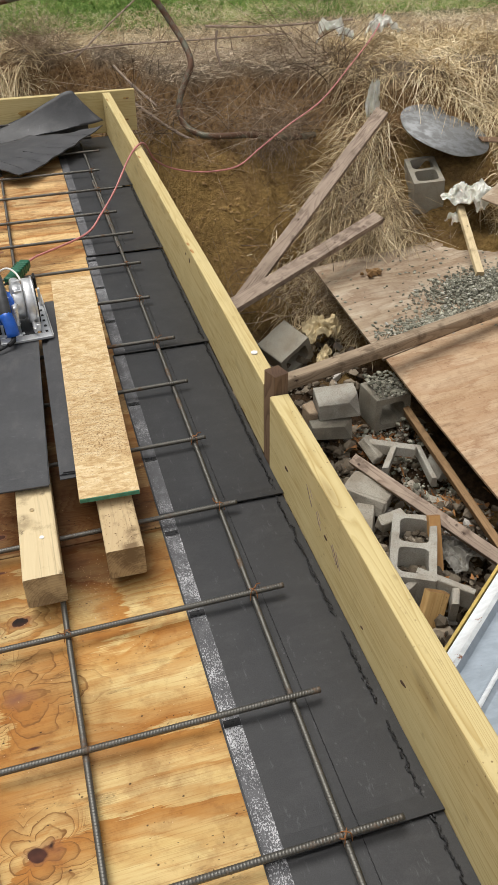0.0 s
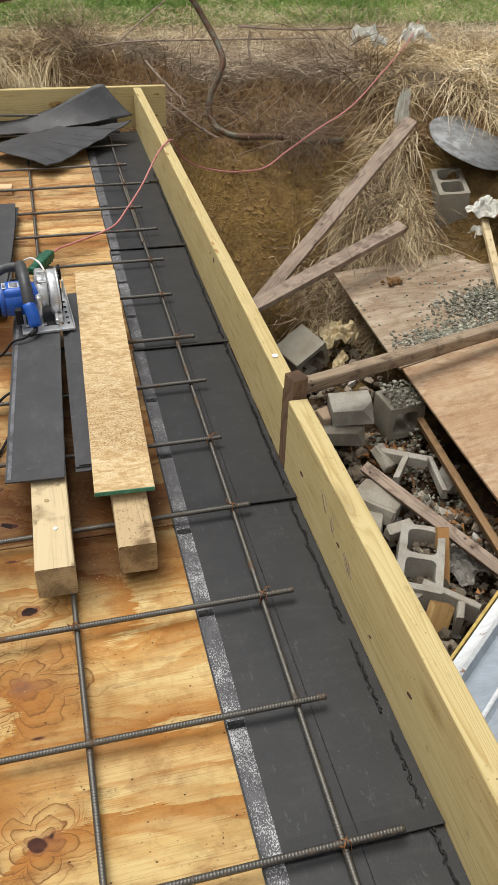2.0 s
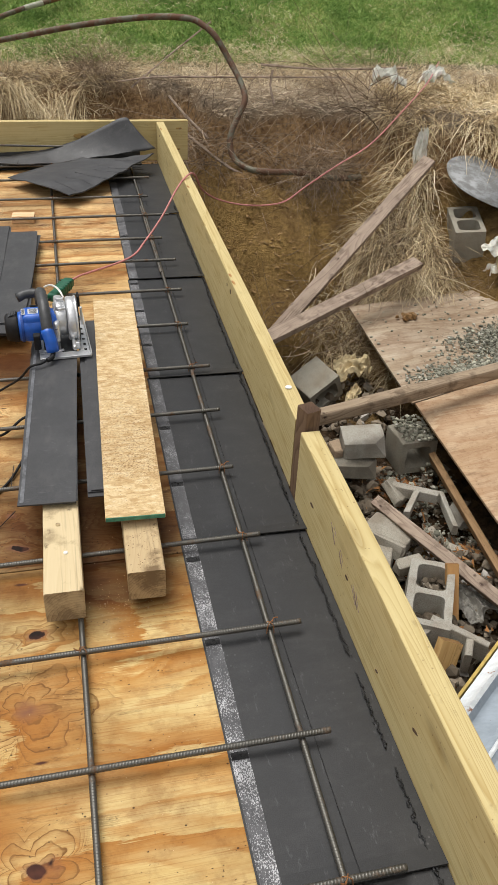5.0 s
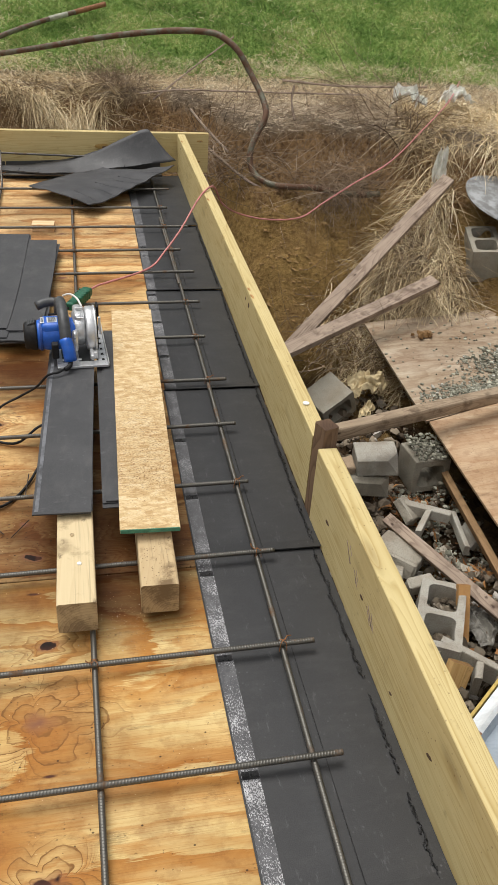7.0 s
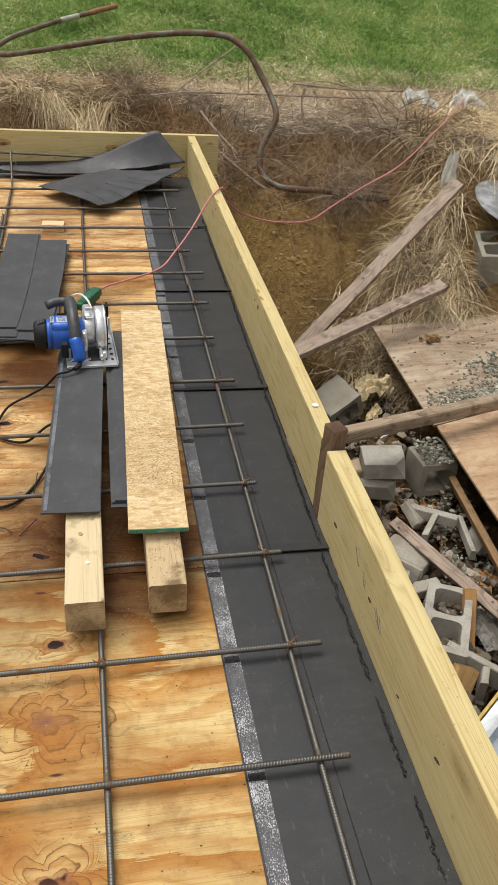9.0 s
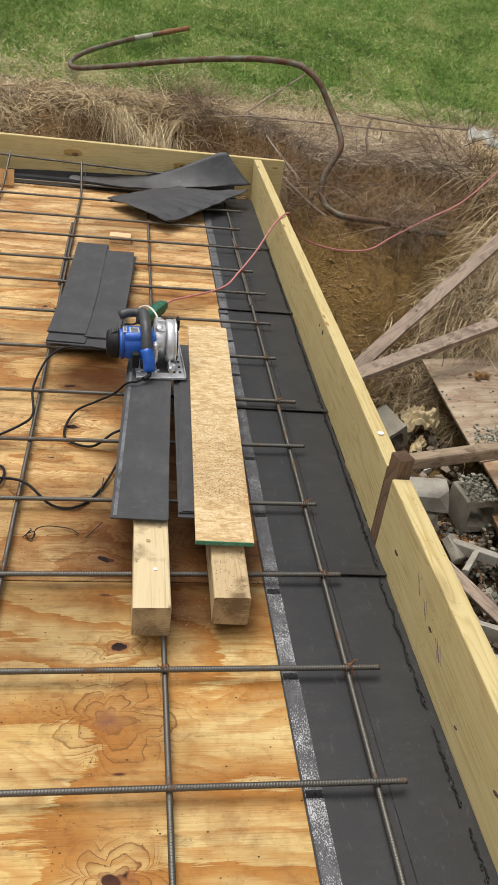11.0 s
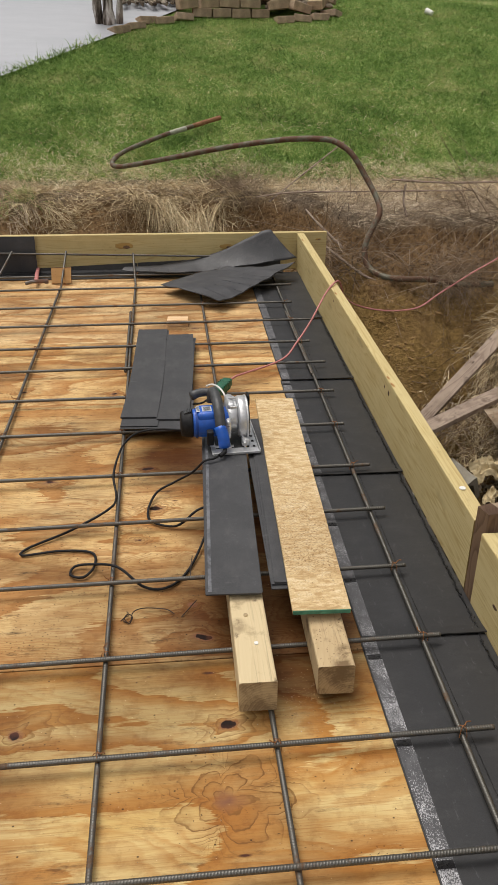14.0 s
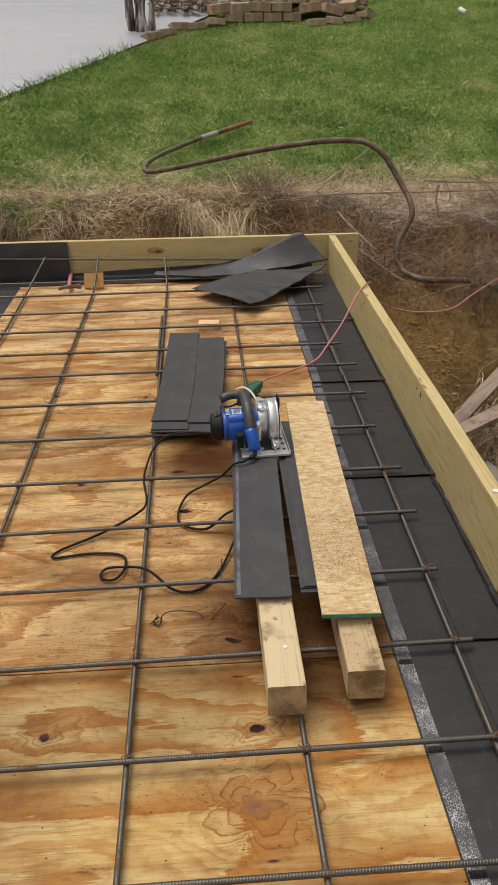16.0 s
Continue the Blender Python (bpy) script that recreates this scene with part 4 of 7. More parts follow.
for k, (xa, xb) in enumerate(LONG_X):
    rise, tip_x = ((0.0, 0.0), (0.0, 0.0), (0.118, -0.023), (0.148, -0.460), (0.166, -0.796))[k]
    if not rise:
        rebar((xa, -1.9, ZL), (xb, 4.03, ZL), "ribbed steel reinforcing bar running along the deck", "long bars")
        continue
    xm = xa + (xb - xa) * 5.68 / 5.93
    long_bar = rebar((xa, -1.9, ZL), (xm, 3.78, ZL), "ribbed steel reinforcing bar bent up at the deck's end", "long bars")
    tip = new("bent_end", rebar_mesh(0.34))
    tip.parent = long_bar
    tip.matrix_basis = long_bar.matrix_world.inverted() @ along((xm, 3.775, ZL + 0.001), (tip_x, 4.092, ZL + rise))
rebar((-0.016, 2.30, ZL + 0.002), (-0.019, 3.21, ZL + 0.002), "short lapped reinforcing bar beside a long one", "long bars")
rebar((0.869, 2.2, ZL + 0.002), (0.874, 3.15, ZL + 0.002), "short lapped reinforcing bar beside a long one", "long bars")
for i, y in enumerate(CROSS_Y):
    for xa, xb in LONG_X:
        if (i * 7 + int(xa * 10)) % 4 == 1:
            continue
        t = (y + 1.9) / 5.93
        ob = new("tie_wire", KNOT)
        ob.matrix_world = pose(xa + (xb - xa) * t, y, ZC - 0.003, 0, 0, random.uniform(0, 360))
        tagged(ob, "rusty twisted wire tie on crossing bars", "wire tie", "wire ties")

# ---------------------------------------------------------------- posts, stacks, board on the deck
PZ = 0.076
board("post", (0.379, 0.100, PZ), (0.383, 1.45, PZ), 0.091, 0.090, M_POST, "pale square pine post lying on the bars", "post", "lying posts", seed=11, bevel=0.005, chip=0.02)
board("post", (0.575, 0.140, PZ - 0.002), (0.60, 1.55, PZ), 0.091, 0.090, M_POSTOLD, "pale square pine post with bark pits, lying on the bars", "post", "lying posts", seed=12, bevel=0.006, chip=0.06)
for x, y, m_head in ((0.388, 0.235, M_WHITEP), (0.372, 0.345, M_POST)):
    tagged(mesh_object("nail_head", rod(0.0055, 0.0055, 0.003, 12), m_head), "pale round nail head on a post", "nail").matrix_world = pose(x, y, PZ + 0.045, 0, -90, 0)


def stack(name, p0, p1, width, layers, z0, label, seed, step=0.0045, film=True, messy=1.0):
    """Cut shingle strips lying on one another, each slightly askew."""
    r = random.Random(seed)
    p0, p1 = Vector((*p0, z0)), Vector((*p1, z0))
    L = (p1 - p0).length
    root = thing(name, along(p0, p1), label, "shingles")
    for k in range(layers):
        a, sx, sy = r.uniform(-0.016, 0.016), r.uniform(-0.025, 0.025) * messy, r.uniform(-0.006, 0.006) - (0.008 * (layers - 1 - k) if messy > 1 else 0)
        def top(u, v, k=k, a=a, sx=sx, sy=sy):
            x, y = u * L + sx, (v - 0.5) * width + sy + a * u * L + (0.010 * (messy - 1) * math.sin(3.1 * u + k) if messy > 1 else 0)
            return (x, y, (k + 1) * step + 0.0016 * noise.noise(Vector((x * 4, y * 9, k + seed))) + 0.0012 * math.sin(9 * u + k))
        part("strip", sheet(top, 16, 4, 0.003), M_FELT, root)
        if film and k == layers - 1:
            def band(u, v, top=top):
                q = top(0.01 + u * 0.98, 0.965 - v * 0.065)
                return (q[0], q[1], q[2] + 0.0007)
            part("sealant_band", sheet(band, 16, 1, 0.0004), M_FILM2, root, "dull grey sealant band")
    return root


def film2_mat():
    m = Mat("dull_sealant", 0.5)
    n = m.noise(m.obj(), 26.0, 5.0, 0.65)
    return m.done(m.mix(m.range(n, 0.36, 0.60), (0.045, 0.046, 0.050), (0.165, 0.17, 0.185)), 0.45, m.bump(n, 0.3, 0.001), 0.5)


M_FILM2 = film2_mat()
stack("shingle_stack", (0.350, 0.43), (0.389, 1.48), 0.150, 4, PZ + 0.046, "stack of cut black shingle strips on a pine post", 61)
stack("shingle_stack", (0.543, 0.455), (0.575, 1.50), 0.168, 3, PZ + 0.046, "cut black shingle strips under a strand board offcut", 62, film=False)
osb = thing("strand_board", along((0.567, 0.312, PZ + 0.070), (0.614, 1.665, PZ + 0.064)), "narrow strand board offcut with a green edge on a post", "board")
part("panel", timber(1.348, 0.152, 0.012, 0.0012, 0.0006, 9), M_OSB, osb)
part("painted_edge", box(0.0022, 0.150, 0.0115, -0.0012, 0, 0), M_GREENP, osb, "green painted edge")
stack("shingle_stack", (0.055, 1.665), (0.115, 2.74), 0.150, 5, ZC + 0.008, "stack of cut black shingle strips on the bars", 63, film=False, messy=2.2)
stack("shingle_stack", (0.200, 1.645), (0.245, 2.67), 0.130, 4, ZC + 0.008, "second stack of cut black shingle strips on the bars", 64, film=False, messy=2.2)

# ---------------------------------------------------------------- circular saw
M_BLUEDARK = plain("dark_blue_plastic", (0.008, 0.055, 0.27), 0.45, 0, 0.15, 40, 0.1)


def part_rod(radius, thick, x, z):
    """A round slice across local X."""
    bm = bmesh.new()
    return join(bm, rod(radius, radius, thick, 36, 0.001), pose(x, 0, z))


def make_saw():
    root = thing("circular_saw", pose(0.405, 1.345, PZ + 0.046 + 0.0205, 0, 0, 3) @ Matrix.Scale(0.90, 4), "blue corded circular saw with a silver guard, resting on shingles", "circular saw")
    for sx, sy, cx, cy in ((0.020, 0.276, -0.075, 0.026), (0.034, 0.306, 0.086, 0.041), (0.188, 0.03, 0.009, 0.179), (0.188, 0.045, 0.009, -0.137), (0.036, 0.276, -0.02, 0.026)):
        part("base_rail", box(sx, sy, 0.004, cx, cy, 0.002, 0.001, 1), M_ALU, root, "silver base plate bar")
    part("side_fence", box(0.004, 0.36, 0.014, 0.106, 0.022, 0.007, 0.001, 1), M_ALU, root, "silver raised edge")
    part("rear_fence", box(0.185, 0.004, 0.010, 0.012, -0.163, 0.005, 0.001, 1), M_ALU, root, "silver raised edge")
    for k in range(5):
        part("scale_mark", box(0.010, 0.014, 0.001, 0.088, -0.11 + 0.045 * k, 0.0048), M_BLACK, root, "black scale mark")
    guard = bmesh.new()
    upper = rod(0.090, 0.090, 0.034, 40, 0.007)
    join(guard, upper, pose(0.032, 0.0, 0.082))
    for v in [v for v in guard.verts if v.co.z < 0.03]:
        v.co.z = 0.03
    part("upper_guard", guard, M_ALU, root, "cast silver blade guard", True)
    ring = bmesh.new()
    join(ring, rod(0.093, 0.093, 0.007, 40, 0.002), pose(0.064, 0, 0.082))
    part("lower_guard", ring, M_ALU, root, "bright sheet blade guard")
    blade = bmesh.new()
    join(blade, rod(0.080, 0.080, 0.002, 40), pose(0.073, 0, 0.085))
    join(blade, rod(0.014, 0.010, 0.010, 12), pose(0.073, 0, 0.085))
    part("blade", blade, M_BLADE, root, "steel blade")
    gear = bmesh.new()
    join(gear, rod(0.066, 0.070, 0.046, 32, 0.010), pose(-0.016, 0.0, 0.092))
    box(0.034, 0.11, 0.05, 0.006, 0.01, 0.138, 0.012, 3, gear)
    box(0.022, 0.05, 0.08, -0.012, -0.075, 0.075, 0.008, 2, gear)
    part("gear_housing", gear, M_ALU, root, "silver gear housing", True)
    # Solid black disc added to draw the shaded gap between the guard plates.
    part("guard_gap_disc", part_rod(0.083, 0.010, 0.066, 0.082), M_BLACK, root, "black disc standing in for the shaded gap between the guard plates")
    for a in (-40, 0, 40):
        part("casting_rib", box(0.030, 0.006, 0.010, 0.012, 0.078 * math.sin(radians(a)), 0.092 + 0.078 * math.cos(radians(a)), 0.002, 1), M_ALU, root, "cast silver rib")
    motor = bmesh.new()
    join(motor, rod(0.056, 0.060, 0.145, 32, 0.008), pose(-0.152, 0.0, 0.092))
    box(0.115, 0.094, 0.110, -0.078, 0.0, 0.098, 0.018, 3, motor)
    part("motor_housing", motor, M_BLUE, root, "blue motor housing", True)
    part("cooling_band", part_rod(0.0605, 0.010, -0.140, 0.092), M_BLUEDARK, root, "darker blue moulded band")
    cap = bmesh.new()
    join(cap, rod(0.050, 0.060, 0.050, 32, 0.009), pose(-0.198, 0, 0.092))
    part("end_cap", cap, M_BLACK, root, "black motor end cap", True)
    for k in range(5):
        part("vent", box(0.005, 0.040, 0.005, -0.182 + 0.006 * k, 0.0, 0.144 + 0.002 * k, 0.001, 1), M_GREYP, root)
    for x, w, d in ((-0.128, 0.014, 0.050), (-0.092, 0.038, 0.046)):
        part("label_plate", box(w, d, 0.0015, x, -0.004, 0.1535, 0.0005, 1), M_LABEL, root, "pale rating plate with unreadable print")
        for k in range(5):
            part("print_bar", box(w * 0.75, 0.0035, 0.0012, x, -0.020 + 0.008 * k, 0.1545), M_GREYP, root, "grey printed bar")
    handle = tube([(-0.046, -0.130, 0.085), (-0.048, -0.110, 0.125), (-0.050, -0.065, 0.165), (-0.053, 0.005, 0.180), (-0.056, 0.060, 0.176), (-0.058, 0.085, 0.155), (-0.060, 0.080, 0.120)], 0.0215, 12, 0.012)
    grip = part("handle", handle, M_GREYP, root, "dark grey rubber handle", True)
    part("trigger", box(0.014, 0.035, 0.016, -0.060, -0.02, 0.132, 0.004), M_BLACK, grip, "black trigger")
    low = tube([(-0.036, -0.155, 0.030), (-0.040, -0.142, 0.070), (-0.050, -0.120, 0.105)], 0.024, 12, 0.012)
    part("handle_base", low, M_BLUE, root, "blue handle base", True)
    front = tube([(-0.045, 0.085, 0.150), (-0.080, 0.100, 0.158), (-0.115, 0.100, 0.155), (-0.145, 0.092, 0.146)], 0.0185, 12, 0.012)
    part("front_knob", front, M_GREYP, root, "dark grey front knob", True)
    arm = bmesh.new()
    box(0.012, 0.20, 0.020, 0.047, -0.045, 0.030, 0.004, 2, arm)
    box(0.030, 0.028, 0.030, 0.055, -0.095, 0.020, 0.005, 2, arm)
    part("depth_bracket", arm, M_ALU, root, "silver depth bracket")
    part("switch_box", box(0.026, 0.032, 0.060, -0.088, -0.112, 0.055, 0.005), M_BLACK, root, "black block behind the handle")
    part("bracket_post", box(0.010, 0.016, 0.075, 0.096, 0.120, 0.040, 0.003), M_ALU, root, "silver upright bracket")
    part("plate_web", box(0.075, 0.014, 0.005, -0.03, -0.10, 0.005, 0.001, 1), M_ALU, root, "silver stiffening web")
    lever = bmesh.new()
    box(0.010, 0.05, 0.045, 0.082, 0.030, 0.150, 0.004, 2, lever)
    part("guard_lever", lever, M_BLACK, root, "black guard lever")
    for ob in root.children:
        if ob.name.split(".")[0] in ("motor_housing", "cooling_band", "end_cap", "vent", "label_plate", "print_bar"):
            ob.location += Vector((0.0, -0.024, -0.012))
    boot = tube([(-0.036, -0.155, 0.030), (-0.040, -0.180, 0.022), (-0.060, -0.196, 0.016)], 0.009, 10, 0.01)
    part("cord_boot", boot, M_BLACK, root, "black cord boot")
    return root


make_saw()

cord = [(0.356, 1.165, 0.157), (0.335, 1.150, 0.154), (0.305, 1.145, 0.150), (0.262, 1.165, 0.095), (0.20, 1.20, 0.040), (0.135, 1.165, 0.020), (0.105, 1.06, 0.012), (0.12, 0.99, 0.010), (0.20, 0.955, 0.012), (0.27, 0.985, 0.05),
        (0.318, 0.985, 0.06), (0.300, 0.90, 0.03), (0.24, 0.73, 0.008), (0.175, 0.635, 0.008), (0.10, 0.635, 0.010), (0.02, 0.69, 0.048), (-0.06, 0.75, 0.02), (-0.115, 0.755, 0.012), (-0.125, 0.715, 0.010),
        (-0.085, 0.70, 0.010), (-0.055, 0.75, 0.014), (-0.07, 0.83, 0.008), (-0.17, 0.85, 0.007), (-0.285, 0.835, 0.007), (-0.27, 0.875, 0.008), (-0.15, 0.95, 0.015), (-0.03, 1.01, 0.05), (-0.005, 1.12, 0.03),
        (-0.02, 1.25, 0.045), (-0.012, 1.40, 0.04), (0.012, 1.49, 0.055), (0.06, 1.555, 0.065), (0.146, 1.575, 0.068), (0.235, 1.548, 0.075), (0.285, 1.53, 0.095)]
tagged(mesh_object("saw_cord", tube(cord, 0.0042, 8, 0.012), M_BLACK, True), "black rubber power cord looping over the plywood", "power cord")

plug = thing("cord_plug", along((0.372, 1.868, 0.066), (0.458, 2.050, 0.066)), "dark green extension cord socket with a white strap", "plug")
pb = bmesh.new()
box(0.120, 0.046, 0.038, 0.135, 0, 0, 0.010, 3, pb)
box(0.085, 0.038, 0.036, 0.050, 0, 0, 0.009, 3, pb)
part("socket_body", pb, M_GREEN, plug)
for k in range(4):
    part("grip_rib", box(0.007, 0.050, 0.041, 0.10 + 0.020 * k, 0, 0, 0.002, 1), M_GREEN, plug)
strap = part("strap", tube([(0.350, 1.915, 0.100), (0.372, 1.905, 0.112), (0.392, 1.890, 0.112), (0.412, 1.845, 0.110), (0.425, 1.792, 0.102)], 0.0042, 6, 0.008), M_WHITEP, plug, "white plastic strap")
strap.matrix_basis = plug.matrix_world.inverted()
part("lead", tube([(0.0, 0.0, 0.0), (-0.03, 0.01, 0.0), (-0.05, 0.03, -0.01), (-0.07, 0.06, -0.01)], 0.0045, 6, 0.008), M_BLACK, plug, "black lead")
pink = [(0.455, 2.045, 0.066), (0.506, 2.141, 0.052), (0.542, 2.165, 0.052),  (0.74, 2.32, 0.055), (0.83, 2.46, 0.085), (0.93, 2.63, 0.14), (1.03, 2.80, 0.225), (1.095, 2.90, 0.256), (1.15, 3.00, 0.235),
        (1.25, 3.28, 0.06), (1.42, 3.60, -0.10), (1.62, 3.66, -0.155), (1.85, 3.75, -0.17), (2.019, 3.816, -0.093), (2.209, 3.811, 0.035), (2.470, 3.909, 0.148), (2.777, 4.188, 0.288), (3.159, 4.685, 0.386), (3.6, 5.5, 0.40)]
tagged(mesh_object("extension_cord", tube(pink, 0.0048, 8, 0.015), M_PINK, True), "faded pink extension cord draped over the form board", "extension cord")

M_WIRE = plain("dark_tie_wire", (0.030, 0.020, 0.016), 0.6, 0.3, 0.3, 60)

# ---------------------------------------------------------------- small things on the deck
def crumpled(name, pts, label, seed, nu=28, nv=10):
    """A limp roofing strip bent over what lies under it; pts: near line and far line of places."""
    a = smooth_path(pts[0], 0.05)
    b = smooth_path(pts[1], 0.05)

    def at(line, u):
        k = min(u, 0.9999) * (len(line) - 1)
        i = int(k)
        return line[i].lerp(line[i + 1], k - i)

    def fn(u, v):
        p = at(a, u).lerp(at(b, u), v)
        return p + Vector((0, 0, 0.006 * noise.noise(Vector((p.x * 5, p.y * 5, seed))) + 0.009 * noise.noise(Vector((p.x * 11, p.y * 8, seed + 4))) + 0.014 * math.sin(v * 3.14) * math.sin(u * 3 + seed)))

    root = thing(name, pose(0, 0, 0), label, "roofing strip", "crumpled strips")
    part("sheet", sheet(fn, nu, nv, 0.003), M_FELT, root, "", True)
    r = random.Random(seed)
    u = 0.0
    for k in range(7):
        w = r.uniform(0.11, 0.17)
        deep = r.uniform(0.38, 0.46)

        def tab(s, t, u=u, w=w, deep=deep):
            q = fn(min(1.0, u + (w - 0.004) * s), 0.004 + deep * t)
            return (q.x, q.y, q.z + 0.0027)

        if u + w <= 1.001:
            part("tab", sheet(tab, 8, 8, 0.0026), (M_TAB, M_FELT)[k % 2], root)
        u += w
    return root


crumpled("roofing_strip", (((0.495, 3.215, 0.075), (0.64, 3.39, 0.066), (0.86, 3.68, 0.085), (1.04, 3.885, 0.115)), ((0.155, 3.64, 0.055), (0.30, 3.78, 0.062), (0.46, 3.90, 0.064), (0.62, 3.985, 0.075))), "limp black roofing strip dropped in the corner", 1)
crumpled("roofing_strip", (((-0.10, 4.02, 0.045), (0.20, 3.93, 0.05), (0.50, 3.96, 0.055), (0.78, 3.95, 0.095), (1.055, 3.93, 0.14)), ((-0.05, 4.09, 0.05), (0.25, 4.10, 0.07), (0.55, 4.10, 0.14), (0.84, 4.06, 0.285), (0.90, 4.05, 0.29))), "limp black roofing strip propped against the end board", 2)


def black_cover(u, v):
    return (-2.1 + u * 1.44, 4.118 - 0.012 * math.sin(v * 3) - 0.004 * math.sin(u * 20), 0.02 + v * 0.238)


tagged(mesh_object("black_membrane", sheet(black_cover, 30, 6, 0.003), M_FELT), "black membrane hanging over the end board", "membrane")

blockbm = timber(0.125, 0.10, 0.018, 0.002, 0.0005, 3)
b1 = tagged(mesh_object("wood_block", blockbm, M_SCRAP), "flat orange wood block under a bar", "wood block")
b1.matrix_world = pose(-0.545, 3.905, 0.052, 62, 0, 0)
M_STUBTOP = lumber_mat("pale_orange_pine", (0.80, 0.58, 0.36), (0.66, 0.40, 0.20), (0.2, 0.1, 0.05), ring=20, grime=0.1)
b2 = tagged(mesh_object("wood_block", box(0.115, 0.07, 0.038, 0, 0, 0.019, 0.002, 1), M_STUBTOP), "short pale wood offcut lying on the plywood", "wood block")
b2.matrix_world = pose(0.248, 3.03, 0.0, 0, 0, -4)

ham = thing("hammer", pose(-0.635, 3.830, 0.018, 0, 0, 95), "claw hammer with a rusted head lying on the plywood", "hammer")
part("handle", tube([(0, 0, 0.018), (0.10, 0.0, 0.020), (0.17, 0.0, 0.022), (0.30, 0.0, 0.020)], 0.013, 10, 0.02), M_PINK, ham, "worn pink grip", True)
hb = tube([(0.0, -0.055, 0.018), (0.0, 0.0, 0.020), (0.0, 0.03, 0.018), (-0.015, 0.065, 0.012)], 0.012, 8, 0.01)
join(hb, rod(0.016, 0.016, 0.022, 14, 0.003), pose(0, -0.055, 0.018, 0, 0, -90))
part("head", hb, steel_mat("worn_hammer_steel", (0.20, 0.17, 0.15), (0.14, 0.07, 0.045), 0.45, 0.5), ham, "dull rusted steel claw head")

for k, pts in enumerate((((0.055, 0.515, 0.004), (0.045, 0.495, 0.012), (0.058, 0.48, 0.004), (0.068, 0.497, 0.014), (0.052, 0.507, 0.016), (0.043, 0.49, 0.006), (0.062, 0.485, 0.008), (0.07, 0.51, 0.02), (0.10, 0.535, 0.012), (0.16, 0.53, 0.008), (0.185, 0.51, 0.006)), ((0.205, 0.495, 0.005), (0.25, 0.56, 0.010)), ((0.235, 0.675, 0.006), (0.245, 0.755, 0.030)), ((0.035, 0.49, 0.006), (0.055, 0.515, 0.012), (0.05, 0.53, 0.006)))):
    tagged(mesh_object("loose_wire", tube(pts, 0.0015, 5, 0.006), M_WIRE), "loose bent tie wire on the plywood", "wire", "loose wires")

# screw with a pale head on the board
tagged(mesh_object("nail_head", rod(0.010, 0.010, 0.003, 14), M_WHITEP), "white nail head on the form board's top edge", "nail").matrix_world = pose(1.070, 0.725, 0.2475, 0, -90, 0)

# ---------------------------------------------------------------- concrete blocks in the pit
def rounded_rect(w, h, r, n=3):
    pts = []
    for sx, sy, a0 in ((1, 1, 0), (-1, 1, 90), (-1, -1, 180), (1, -1, 270)):
        for k in range(n + 1):
            a = radians(a0 + 90 * k / n)
            pts.append((sx * (w / 2 - r) + r * math.cos(a), sy * (h / 2 - r) + r * math.sin(a)))
    return pts


def block_mesh(cells=2, L=0.39, W=0.19, H=0.19, wall=0.032, seed=0, rough=0.004, cut=None, split=None):
    """A hollow concrete block, cells through it along local Z, its length along X; cut: keep the part with x below it."""
    bm = bmesh.new()
    outer = [Vector((x, y, 0)) for x, y in rounded_rect(L, W, 0.008, 2)]
    cw = (L - wall * (cells + 1)) / cells
    holes = []
    for c in range(cells):
        cx = -L / 2 + wall + cw / 2 + c * (cw + wall)
        holes.append([Vector((cx + x, y, 0)) for x, y in rounded_rect(cw, W - 2 * wall, 0.025, 3)])
    edges = []
    for loop in [outer] + holes:
        vs = [bm.verts.new(p) for p in loop]
        edges += [bm.edges.new((a, b)) for a, b in zip(vs, vs[1:] + vs[:1])]
    bmesh.ops.triangle_fill(bm, edges=edges, use_beauty=True)
    if cut is not None:
        res = bmesh.ops.bisect_plane(bm, geom=bm.verts[:] + bm.edges[:] + bm.faces[:], plane_co=(cut, 0, 0), plane_no=(1, 0.25, 0), clear_outer=True)
    if split is not None:
        bmesh.ops.bisect_plane(bm, geom=bm.verts[:] + bm.edges[:] + bm.faces[:], plane_co=(0, split, 0), plane_no=(0.2, -1, 0), clear_outer=True)
    ex = bmesh.ops.extrude_face_region(bm, geom=bm.faces[:])
    bmesh.ops.translate(bm, vec=(0, 0, H), verts=[v for v in ex["geom"] if isinstance(v, bmesh.types.BMVert)])
    bmesh.ops.translate(bm, vec=(0, 0, -H / 2), verts=bm.verts[:])
    bmesh.ops.subdivide_edges(bm, edges=[e for e in bm.edges if e.calc_length() > 0.06], cuts=2)
    r = random.Random(seed)
    for v in bm.verts:
        d = noise.noise_vector(v.co * 22 + Vector((seed, 0, 0)))
        v.co += d * rough
        if cut is not None and v.co.x > cut - 0.03:
            v.co += Vector((r.uniform(-0.012, 0.014), r.uniform(-0.004, 0.004), r.uniform(-0.012, 0.006)))
    bmesh.ops.recalc_face_normals(bm, faces=bm.faces[:])
    return bm


def block(m, label, material, **kw):
    ob = mesh_object("concrete_block", block_mesh(**kw), material)
    ob.matrix_world = m
    return tagged(ob, label, "concrete block", "scattered blocks")


block(pose(1.80, 0.885, -0.975, 0, 0, 63), "grey two-cell concrete block lying with its cells up", M_BLOCK, seed=1)
def axes_pose(place, z, y):
    z = Vector(z).normalized()
    x = Vector(y).cross(z).normalized()
    y = z.cross(x)
    return Matrix.Translation(place) @ Matrix((x, y, z)).transposed().to_4x4()


